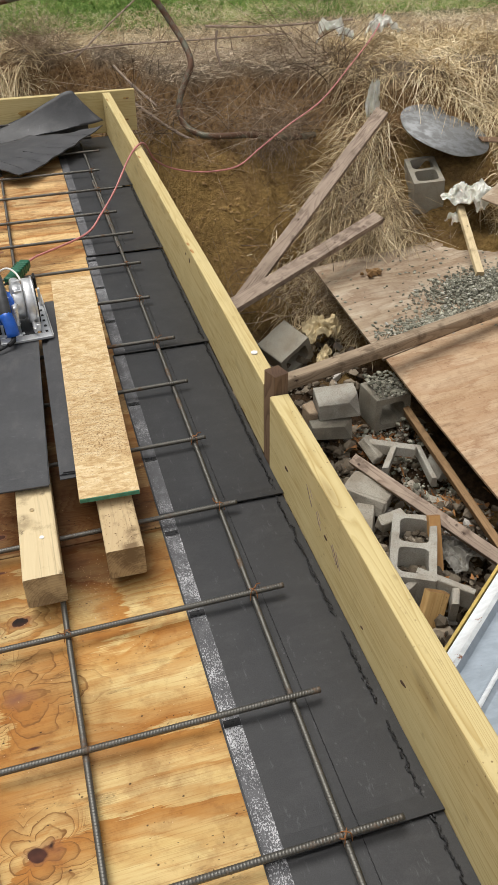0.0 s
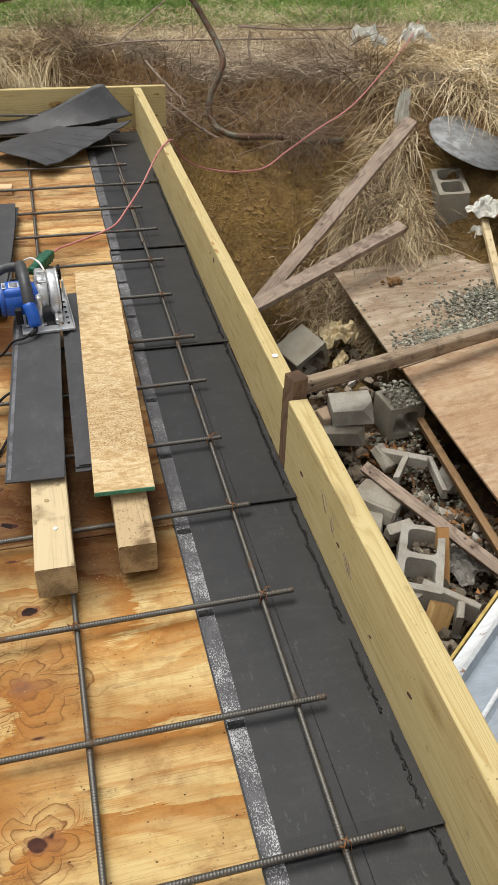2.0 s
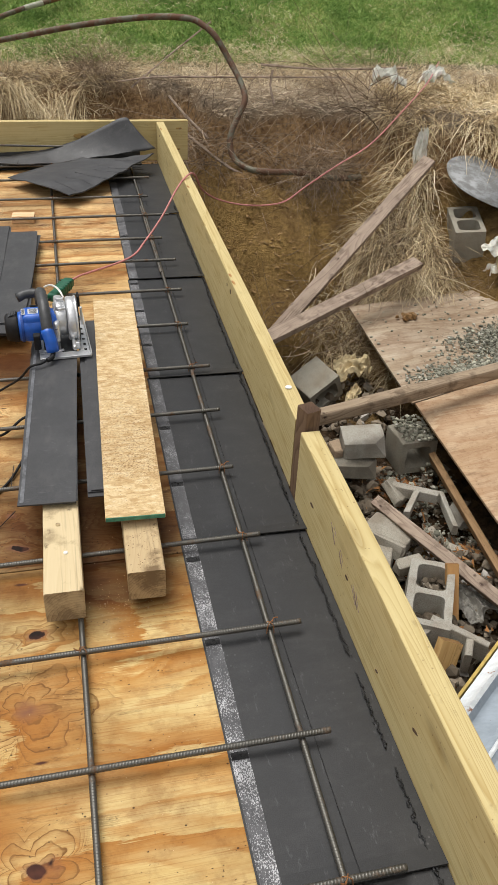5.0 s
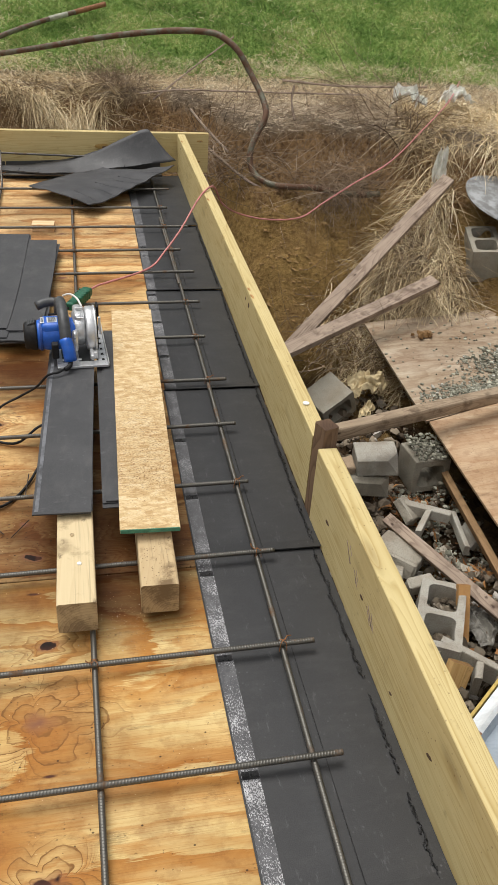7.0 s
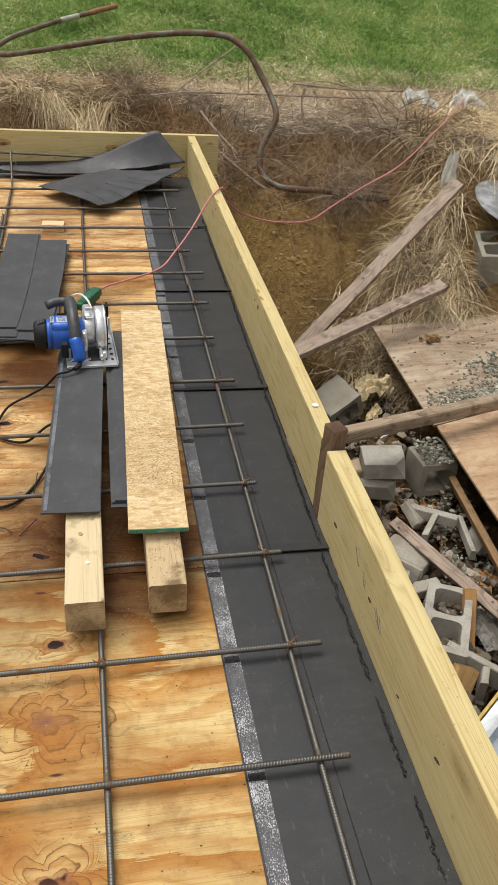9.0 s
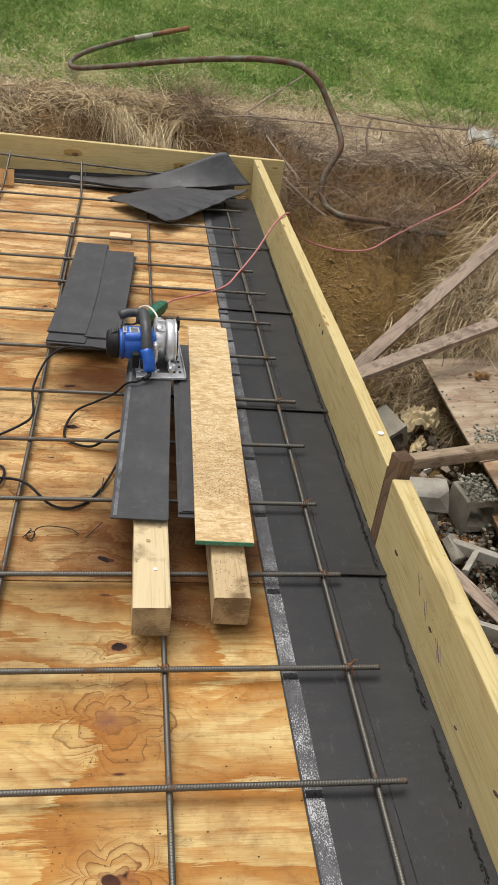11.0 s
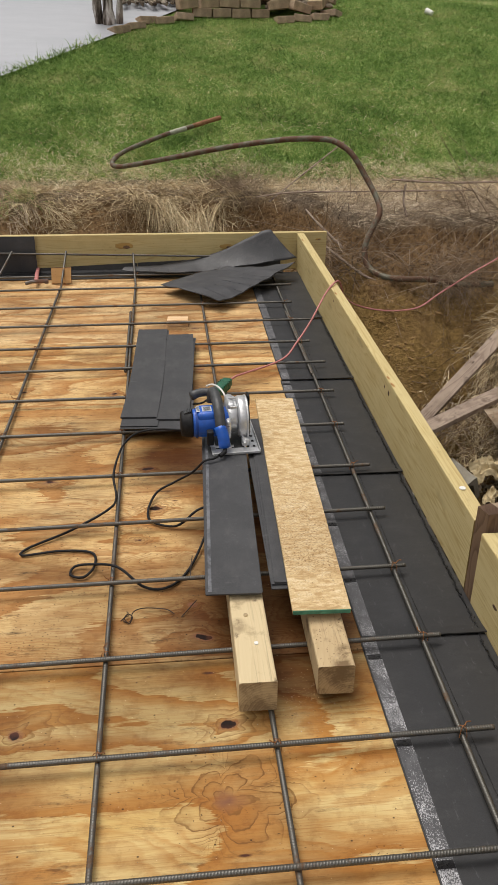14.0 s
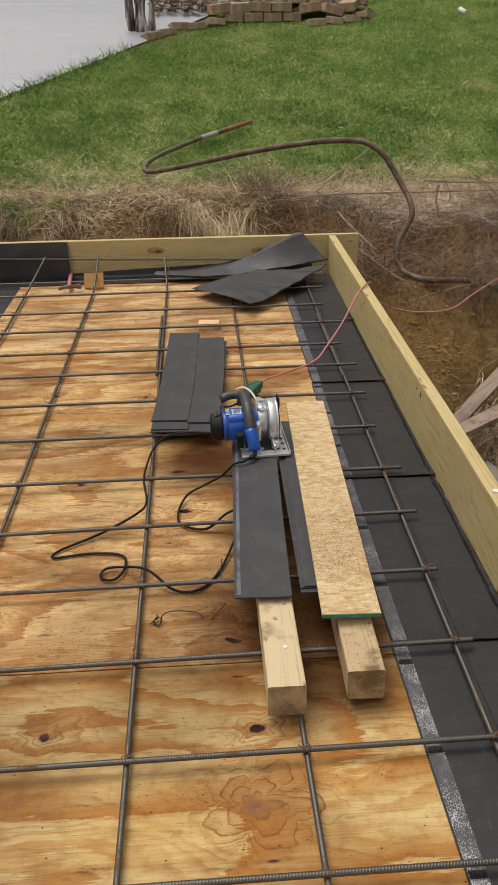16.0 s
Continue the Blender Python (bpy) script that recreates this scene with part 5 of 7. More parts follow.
block(axes_pose((1.845, 2.715, -0.955), (0.42, -0.88, -0.18), (-0.42, -0.12, 0.9)), "grey concrete block tipped on its side", M_BLOCKDARK, seed=3, cells=1, L=0.23, H=0.21)
block(pose(2.13, 1.93, -0.90, 90, 0, 4), "hollow concrete block on its side with gravel on top", M_BLOCKDARK, seed=4, cells=1, L=0.20)


def broken_shell(spans, depth, seed, label):
    """Walls of a smashed hollow block: each span is a ragged bar of block wall, from place to place at its top, with a thickness."""
    bm = bmesh.new()
    for k, (p, q, w) in enumerate(spans):
        p, q = Vector(p), Vector(q)
        bar = timber((q - p).length, w, depth, 0.006, 0.010, seed + k, 0.018, 0.10)
        join(bm, bar, along(p - Vector((0, 0, depth / 2 + 0.002 * k)), q - Vector((0, 0, depth / 2 + 0.002 * k))))
    ob = mesh_object("concrete_block", bm, M_BLOCK)
    return tagged(ob, label, "concrete block", "scattered blocks")


broken_shell((((1.750, 0.756, -0.880), (1.920, 0.588, -0.890), 0.032), ((1.872, 0.650, -0.892), (1.822, 0.560, -0.900), 0.030), ((1.770, 0.735, -0.885), (1.664, 0.690, -0.905), 0.030)), 0.10, 71, "broken end of a hollow concrete block with bare webs")
broken_shell((((1.938, 1.676, -0.925), (2.140, 1.568, -0.932), 0.034), ((2.044, 1.612, -0.930), (1.935, 1.472, -0.940), 0.030)), 0.06, 75, "broken hollow concrete block shell sunk in rubble")
broken_shell((((2.176, 1.605, -0.950), (2.146, 1.360, -0.962), 0.030),), 0.06, 78, "loose broken wall of a concrete block")
block(axes_pose((3.11, 3.60, -0.375), (-0.12, -0.10, 0.98), (-1.0, 0.25, 0)), "mossy grey concrete block standing cells up in straw", M_BLOCKDARK, seed=7, L=0.38, W=0.20, H=0.22, wall=0.030)


def lump(x, y, z, sx, sy, sz, rot, seed, label, material=None, name="rubble_slab", cut=0.2):
    ob = mesh_object(name, chunk(sx, sy, sz, seed, cut), material or M_RUBBLE)
    ob.matrix_world = pose(x, y, z, *rot)
    return tagged(ob, label, "rubble", "rubble pieces")


def solid_block(x, y, z, L, W, H, rot, seed, label, material):
    """A plain cast block with one corner knocked off and chipped edges."""
    bm = box(L, W, H, 0, 0, 0, 0.004, 2)
    bmesh.ops.bisect_plane(bm, geom=bm.verts[:] + bm.edges[:] + bm.faces[:], plane_co=(L * 0.40, -W * 0.34, H * 0.25), plane_no=(0.8, -0.7, 0.55), clear_outer=True)
    bmesh.ops.holes_fill(bm, edges=[e for e in bm.edges if e.is_boundary], sides=0)
    bmesh.ops.subdivide_edges(bm, edges=[e for e in bm.edges if e.calc_length() > 0.03], cuts=3, use_grid_fill=True)
    for v in bm.verts:
        v.co += noise.noise_vector(v.co * 35 + Vector((seed * 3, 0, 0))) * 0.0035
    bmesh.ops.recalc_face_normals(bm, faces=bm.faces[:])
    ob = mesh_object("solid_block", bm, material)
    ob.matrix_world = pose(x, y, z, *rot)
    return tagged(ob, label, "concrete block", "scattered blocks")


lump(2.22, 1.47, -0.99, 0.03, 0.14, 0.09, (10, 25, 14), 96, "thin broken block shell leaning in rubble", M_BLOCK)
solid_block(1.865, 1.945, -0.845, 0.215, 0.17, 0.095, (3, -4, -9), 1, "flat grey solid concrete block on rubble", M_BLOCK)
solid_block(1.81, 1.905, -0.945, 0.23, 0.17, 0.08, (3, 6, -4), 2, "grey concrete slab under another block", M_BLOCKDARK)
lump(1.825, 1.365, -0.985, 0.20, 0.20, 0.09, (6, 8, 50), 3, "pale broken concrete slab in the rubble")
lump(1.95, 1.66, -0.97, 0.10, 0.12, 0.05, (30, 30, 40), 4, "tilted broken concrete piece")
lump(1.74, 1.24, -1.01, 0.09, 0.15, 0.06, (20, -10, -30), 5, "curved broken block shell")
lump(1.83, 1.16, -0.99, 0.13, 0.06, 0.06, (0, 0, 10), 6, "broken block rib")
lump(1.66, 1.72, -1.02, 0.12, 0.10, 0.08, (10, 25, 60), 8, "brown broken masonry lump", M_STONE)
lump(1.72, 1.95, -0.90, 0.06, 0.10, 0.10, (0, 0, 0), 9, "brown broken masonry lump", M_STONE)
lump(2.10, 1.22, -1.04, 0.12, 0.10, 0.06, (12, 5, 70), 10, "grey broken concrete piece")
lump(2.03, 1.33, -1.02, 0.08, 0.14, 0.05, (25, 5, 20), 11, "pale broken concrete piece")
lump(1.98, 1.12, -1.05, 0.10, 0.09, 0.06, (5, 15, 35), 12, "grey broken concrete piece")

# timber lying in the pit
M_STUB = lumber_mat("amber_pine", (0.60, 0.41, 0.18), (0.42, 0.24, 0.09), (0.11, 0.06, 0.03), ring=24, knots=1.5, grime=0.6)
M_LATH = lumber_mat("brown_lath", (0.33, 0.21, 0.11), (0.20, 0.115, 0.055), (0.06, 0.035, 0.02), ring=24, knots=1.5, grime=0.6)
M_BEAM = lumber_mat("weathered_beam", (0.37, 0.29, 0.205), (0.19, 0.135, 0.088), (0.05, 0.032, 0.024), ring=26, knots=1.2, rough=0.75, weather=0.35, grime=0.8)
board("timber", (1.25, 1.765, -0.615), (3.35, 2.24, -0.53), 0.070, 0.070, M_BEAM, "long weathered grey-brown timber lying across the pit", "timber", seed=21, bevel=0.014, chip=0.05)
board("plank", (1.66, 3.13, -0.83), (2.87, 3.83, 0.065), 0.090, 0.032, M_OLD, "weathered plank leaning up the straw bank", "plank", "leaning planks", seed=22, roll=18, chip=0.05)
board("plank", (1.42, 2.70, -0.66), (2.665, 3.32, -0.45), 0.090, 0.042, M_OLD, "weathered plank with a split end leaning on the bank", "plank", "leaning planks", seed=23, roll=14, chip=0.08)
board("wood_scrap", (1.81, 1.56, -0.93), (2.125, 0.70, -0.905), 0.055, 0.04, M_OLD, "narrow brown timber offcut across rubble", "wood scrap", "wood scraps", seed=24, roll=30)
board("wood_scrap", (2.215, 1.83, -0.90), (2.172, 0.80, -0.935), 0.035, 0.06, M_LATH, "long dull brown lath in the rubble", "wood scrap", "wood scraps", seed=25, roll=20)
board("wood_scrap", (1.918, 0.86, -1.06), (1.945, 1.005, -0.855), 0.052, 0.04, M_SCRAP, "short orange wood stub standing by a block", "wood scrap", "wood scraps", seed=26)
board("wood_scrap", (1.66, 0.50, -1.15), (1.775, 0.625, -0.885), 0.092, 0.045, M_STUB, "pale sawn timber stub sticking up", "wood scrap", "wood scraps", seed=27, roll=40)
board("wood_scrap", (3.20, 3.24, -0.42), (3.02, 2.61, -0.585), 0.045, 0.035, M_POST, "pale narrow stick lying on the plywood sheet", "wood scrap", "wood scraps", seed=28)


def old_ply(u, v):
    x, y = 2.155 + 1.22 * u + 0.06 * v * v, 0.86 + 2.42 * v
    return (x, y, -0.725 + 0.13 * u + 0.012 * math.sin(3 * u + 2 * v))


def ply_seam(u):
    return 0.500 + 0.095 * u


def near_ply(u, v):
    x, y, z = old_ply(u, v * (ply_seam(u) - 0.004))
    return (x + 0.012, y, z + 0.003)


def far_ply(u, v):
    k = ply_seam(u)
    return old_ply(u, k + v * (1 - k))


tagged(mesh_object("plywood_panel", sheet(far_ply, 14, 16, 0.014), M_PLYOLD), "weathered grey plywood sheet with grit and gravel lying on blocks", "plywood", "plywood sheets in the pit")
tagged(mesh_object("plywood_panel", sheet(near_ply, 14, 16, 0.014), M_PLYTAN), "orange-brown plywood sheet lying on blocks beside a timber", "plywood", "plywood sheets in the pit")
offcut = tagged(mesh_object("plywood_panel", box(0.5, 0.35, 0.012, 0, 0, 0, 0.002, 1), M_PLYOLD), "small plywood offcut on the straw bank", "plywood")
offcut.matrix_world = pose(3.52, 3.02, -0.26, 8, -14, 30)
for k, (x, y) in enumerate(((2.75, 2.72), (2.62, 1.2), (3.1, 1.0), (3.2, 2.5))):
    lump(x, y, -0.95, 0.22, 0.19, 0.30, (0, 0, 15 * k), 80 + k, "grey concrete block under the plywood sheet", M_BLOCKDARK, "support_block", 0.05)

M_WETCLAY = plain("wet_clay", (0.21, 0.115, 0.040), 0.75, 0, 0.4, 40, 0.6, 0.006)
for k, (x, y, w) in enumerate(((2.50, 3.00, 0.055), (2.545, 2.985, 0.04), (2.475, 2.965, 0.035), (2.535, 3.03, 0.03), (2.44, 3.01, 0.025))):
    lump(x, y, -0.676 + w * 0.25, w, w * 0.8, w * 0.6, (20 * k, 15, 50 * k), 90 + k, "crumbled clod of brown clay on the plywood sheet", M_WETCLAY, "clay_clod", 0.5)

# ridged metal panel
def panel_mat(name, base, rusty):
    m = Mat(name, 0.4)
    o = m.pos()
    n = m.noise(o, 16.0, 6.0, 0.65)
    s = m.noise(m.map(o, (3, 9, 1)), 4.0, 4.0, 0.6)
    col = m.mix(m.range(s, 0.4, 0.65), base, tuple(c * 1.22 for c in base))
    col = m.mix(m.range(n, rusty, rusty + 0.05), col, (0.25, 0.09, 0.03))
    return m.done(col, m.range(n, 0.58, 0.66, 0.35, 0.9), m.bump(n, 0.2, 0.002), 0.5)


M_PANEL = panel_mat("blue_grey_enamelled_metal", (0.30, 0.345, 0.39), 0.70)
M_RIDGE = panel_mat("white_enamelled_ridge", (0.64, 0.67, 0.68), 0.575)


def ridged(u, v):
    w = v * 0.9
    ridge = 0.030 * (1 if w < 0.055 else 0) + 0.020 * max(0.0, math.cos((w - 0.17) * 2 * math.pi / 0.13)) ** 4
    x0, y0 = 2.05 - u * 0.95, 0.615 - u * 0.755
    return (x0 + w * 0.62, y0 - w * 0.785, -0.82 + ridge - 0.10 * w)


metal = thing("roofing_sheet", pose(0, 0, 0), "white ridged metal panel with rust and a yellowed edge", "metal panel")
part("sheet", sheet(ridged, 8, 70, 0.006), M_PANEL, metal)
for k, (w0, dw) in enumerate(((0.0, 0.052), (0.162, 0.016), (0.292, 0.016))):
    def ridge(u, v, w0=w0, dw=dw):
        q = ridged(u, (w0 + dw * v) / 0.9)
        return (q[0], q[1], q[2] + 0.004)

    part("ridge", sheet(ridge, 8, 4, 0.003), M_RIDGE, metal, "white ridge with rust" if k == 0 else "thin white ridge")
part("edge_strip", timber(1.2, 0.012, 0.05, 0.003, 0.001, 5), plain("yellowed_edge", (0.50, 0.36, 0.10), 0.5), metal, "yellowed edge strip").matrix_world = along((2.05, 0.63, -0.81), (1.10, -0.125, -0.81))
tagged(mesh_object("loose_wire", tube([(1.78, 0.02, -0.74), (1.86, -0.02, -0.72), (1.95, 0.0, -0.73), (2.1, -0.05, -0.74)], 0.003, 5, 0.02), M_BLACK), "dark wire lying on the metal panel", "wire", "loose wires")

# round lid on the bank
lid = thing("garbage_lid", pose(3.33, 3.80, -0.095, 14, 12, -10), "round dented galvanised lid on the straw bank", "lid")
lb = bmesh.new()
bmesh.ops.create_circle(lb, cap_ends=True, segments=48, radius=0.32)
for k in range(5):
    inner = bmesh.ops.inset_region(lb, faces=[f for f in lb.faces if len(f.verts) > 4], thickness=(0.012, 0.02, 0.08, 0.08, 0.06)[k], depth=(0.012, -0.010, 0.004, 0.004, 0.002)[k])
for v in lb.verts:
    v.co.z += 0.02 * noise.noise(v.co * 4.0)
M_LID = steel_mat("galvanised_lid", (0.38, 0.39, 0.395), (0.17, 0.17, 0.165), 0.46, 0.7)
lidob = part("disc", lb, M_LID, lid, "", True)
sol = lidob.modifiers.new("thick", "SOLIDIFY")
sol.thickness = 0.006
part("broken_tab", timber(0.16, 0.06, 0.008, 0.002, 0.001, 6), M_BROWN, lid, "dark rusted tab").matrix_basis = pose(0.24, -0.06, 0.02, 0, 0, 15)

# crumpled plastic
def plastic(x, y, z, sx, sy, sz, seed, label, material=None):
    """A crumpled sheet of film, folded on itself."""
    def fn(u, v):
        a, b = (u - 0.5) * 2, (v - 0.5) * 2
        p = Vector((a * 1.6 + seed * 3.1, b * 1.6, seed))
        w = noise.noise_vector(p * 0.8) * 0.7 + noise.noise_vector(p * 2.2) * 0.30
        fold = abs(noise.noise(p * 1.0)) * 0.9 + abs(noise.noise(p * 3.4)) * 0.30 + abs(noise.noise(p * 7.0)) * 0.10
        return Vector((sx * (a * 0.8 + w.x * 0.5), sy * (b * 0.8 + w.y * 0.5), sz * (fold - 0.5 + 0.5 * (1 - a * a) - 0.3 * b * b)))

    ob = mesh_object("plastic_bag", sheet(fn, 34, 34, 0.0015), material or M_BAG)
    ob.matrix_world = pose(x, y, z, 0, 0, seed * 47)
    return tagged(ob, label, "plastic bag", "litter")


def bag_mat():
    m = Mat("crumpled_plastic", 0.4)
    n = m.noise(m.obj(), 11.0, 5.0, 0.6)
    m.b.inputs["Subsurface Weight"].default_value = 0.1
    return m.done(m.mix(m.range(n, 0.35, 0.65), (0.52, 0.49, 0.41), (0.80, 0.78, 0.71)), 0.4, m.bump(m.noise(m.obj(), 30.0, 5.0), 0.5, 0.006), 0.5)


M_BAG = bag_mat()
M_PAPER = plain("beige_paper", (0.56, 0.46, 0.28), 0.8, 0, 0.25, 14, 0.4, 0.003, 0.2)
plastic(3.27, 3.27, -0.33, 0.21, 0.16, 0.13, 1, "crumpled white plastic sack on the bank")
plastic(3.14, 3.20, -0.46, 0.05, 0.05, 0.06, 2, "torn scrap of white plastic")
plastic(2.90, 4.82, 0.42, 0.14, 0.10, 0.17, 3, "crumpled white plastic caught in dead brush")
plastic(3.36, 5.00, 0.39, 0.14, 0.10, 0.12, 4, "crumpled grey-white plastic in dead grass")
plastic(2.88, 4.02, 0.11, 0.07, 0.05, 0.30, 5, "long strip of white plastic hanging on the bank")
plastic(2.10, 2.82, -0.88, 0.10, 0.13, 0.12, 6, "torn beige paper sack beside a tipped block", M_PAPER)
plastic(2.04, 0.92, -1.0, 0.11, 0.12, 0.06, 8, "dirty clear plastic film crumpled in the rubble", plain("dirty_film", (0.20, 0.19, 0.165), 0.55, 0, 0.35, 25, 0.4, 0.004))
plastic(2.08, 2.68, -1.0, 0.04, 0.10, 0.05, 7, "torn beige paper scrap in the rubble", M_PAPER)

# bent pipe
pipe_line = [(2.55, 4.23, -0.16), (2.30, 4.18, -0.145), (2.06, 4.19, -0.105), (1.90, 4.21, -0.105), (1.74, 4.28, -0.10), (1.645, 4.38, -0.04), (1.64, 4.45, 0.08), (1.70, 4.50, 0.20), (1.75, 4.53, 0.29), (1.745, 4.62, 0.38), (1.67, 4.75, 0.53), (1.585, 4.80, 0.66), (1.50, 4.86, 0.725),
             (1.40, 4.93, 0.755), (1.12, 5.09, 0.735), (0.70, 5.42, 0.64), (0.30, 5.78, 0.52), (-0.02, 6.10, 0.42), (-0.20, 6.30, 0.37), (-0.265, 6.45, 0.375), (-0.22, 6.60, 0.42), (-0.08, 6.75, 0.475), (0.25, 7.05, 0.56), (0.43, 7.176, 0.597), (0.60, 7.294, 0.633), (0.78, 7.42, 0.67)]
pipe = thing("bent_pipe", pose(0, 0, 0), "long bent old steel pipe rising from the bank", "pipe")
part("tube", tube(pipe_line, 0.021, 12, 0.03, 0.06), M_PIPE, pipe, "", True)
part("rusted_end", tube([(0.50, 7.225, 0.612), (0.60, 7.294, 0.633), (0.785, 7.4235, 0.671)], 0.0232, 12, 0.03, 0.1), plain("bright_rust", (0.24, 0.11, 0.05), 0.8, 0, 0.4, 30), pipe, "rust-red pipe end")
part("bare_sleeve", tube([(0.27, 7.064, 0.564), (0.35, 7.120, 0.5805), (0.43, 7.176, 0.597)], 0.0232, 12, 0.03), plain("pale_patina", (0.36, 0.36, 0.28), 0.6), pipe, "pale worn band")

# ---------------------------------------------------------------- stone edging, tree, and far things on the lawn
def wall_stone(x, y, z, w, d, h, rot, seed):
    bm = box(w, d, h, 0, 0, h / 2, 0.010, 2)
    for v in bm.verts:
        v.co += noise.noise_vector(v.co * 9 + Vector((seed, 0, 0))) * 0.012
    ob = mesh_object("edging_stone", bm, M_STONE)
    ob.matrix_world = pose(x, y, z, *rot)
    return tagged(ob, "tan concrete wall block in a loose garden edging", "edging stone", "garden edging stones")


rs = random.Random(5)
for k, x in enumerate((0.80, 1.07, 1.33, 1.60)):
    wall_stone(x, 11.22 + 0.015 * k, gh(x, 11.22) - 0.02, 0.255, 0.24, 0.115, (0, 0, rs.uniform(-5, 5)), k)
for k, (x, y, w, r) in enumerate(((0.60, 11.18, 0.26, 14), (0.90, 11.24, 0.25, 6), (1.18, 11.25, 0.27, -3), (1.46, 11.25, 0.28, 2))):
    wall_stone(x, y, gh(x, y) + 0.092, w, 0.25, 0.12, (rs.uniform(-4, 4), -5 if k == 0 else rs.uniform(-2, 2), r), 20 + k)
for k, (x, y, h, tilt, r) in enumerate(((1.70, 11.38, 0.15, 3, -8), (1.52, 11.48, 0.19, 0, 10), (1.86, 11.22, 0.09, -6, 4), (2.15, 11.22, 0.06, 14, 10), (2.43, 11.32, 0.09, -16, 60), (1.98, 11.45, 0.10, 4, 25), (2.56, 11.48, 0.10, 8, -20))):
    wall_stone(x, y, gh(x, y) + h, 0.27, 0.22, 0.11, (rs.uniform(-5, 5), tilt, r), 30 + k)
for k, (x, y, r, tip) in enumerate(((1.92, 11.02, 10, 6), (2.17, 11.05, -8, 10), (2.42, 11.10, 6, 8), (2.60, 11.24, -40, 14), (0.54, 11.02, 24, 22), (0.28, 10.92, 12, 4), (0.04, 10.88, 25, 8), (-0.10, 10.66, 32, 10), (-0.30, 10.50, 34, 6))):
    wall_stone(x, y, gh(x, y) - 0.03, 0.25, 0.19, 0.09, (-tip, rs.uniform(-6, 6), r), 40 + k)

trunk_mat = Mat("peeling_bark", 0.85)
tn = trunk_mat.noise(trunk_mat.map(trunk_mat.obj(), (14, 14, 2.0)), 1.0, 5.0, 0.65)
M_TRUNK = trunk_mat.done(trunk_mat.ramp(tn, [(0.40, (0.05, 0.04, 0.032)), (0.52, (0.26, 0.22, 0.19)), (0.62, (0.62, 0.59, 0.56))]), 0.85, trunk_mat.bump(tn, 0.6, 0.02), 0.2)
tree = thing("old_trunk", pose(-0.47, 10.72, gh(-0.47, 10.72) - 0.05), "grey-white peeling split trunk at the lawn's crest", "tree trunk")
for k, (dx, r0, lean) in enumerate(((-0.10, 0.055, -0.02), (0.02, 0.085, 0.01), (0.16, 0.045, 0.03))):
    part("stem", tube([(dx, 0.02 * k, 0), (dx + lean, 0.02 * k, 0.5), (dx + 2 * lean, 0, 1.1), (dx + 2.5 * lean, 0, 2.2)], r0, 10, 0.12, 0.5), M_TRUNK, tree, "", True)

cup = tagged(mesh_object("litter_cup", rod(0.04, 0.032, 0.11, 16, 0.004), M_WHITEP, True), "white paper cup lying on the lawn", "cup")
cup.matrix_world = pose(3.95, 11.22, gh(3.95, 11.22) + 0.05, 0, 20, -50)
tagged(mesh_object("sign_stick", timber(0.5, 0.02, 0.02, 0.003, 0.001, 3), M_BROWN), "thin dark stick standing at the lawn's edge", "stick").matrix_world = along((-1.98, 8.25, gh(-1.98, 8.25) - 0.1), (-2.02, 8.25, gh(-1.98, 8.25) + 0.35))

car = thing("parked_car", pose(9.6, 20.6, gh(9.6, 20.6), 0, 0, 8), "dark parked car beyond the garden path", "car")
cb = bmesh.new()
box(4.2, 1.7, 0.62, 0, 0, 0.56, 0.16, 4, cb)
box(2.3, 1.5, 0.55, -0.1, 0, 1.08, 0.22, 4, cb)
part("body", cb, plain("dark_car_paint", (0.02, 0.022, 0.03), 0.25, 0, 0.1, 2), car, "", True)
for wx in (-1.3, 1.3):
    for wy in (-0.78, 0.78):
        w = bmesh.new()
        join(w, rod(0.32, 0.32, 0.2, 28, 0.03), pose(wx, wy - 0.1, 0.32, 0, 0, 90))
        wheel = part("wheel", w, M_BLACK, car, "black tyre")
        rim = bmesh.new()
        join(rim, rod(0.19, 0.19, 0.215, 24, 0.01), pose(wx, wy - 0.107, 0.32, 0, 0, 90))
        part("rim", rim, M_ALU, wheel, "grey rim")

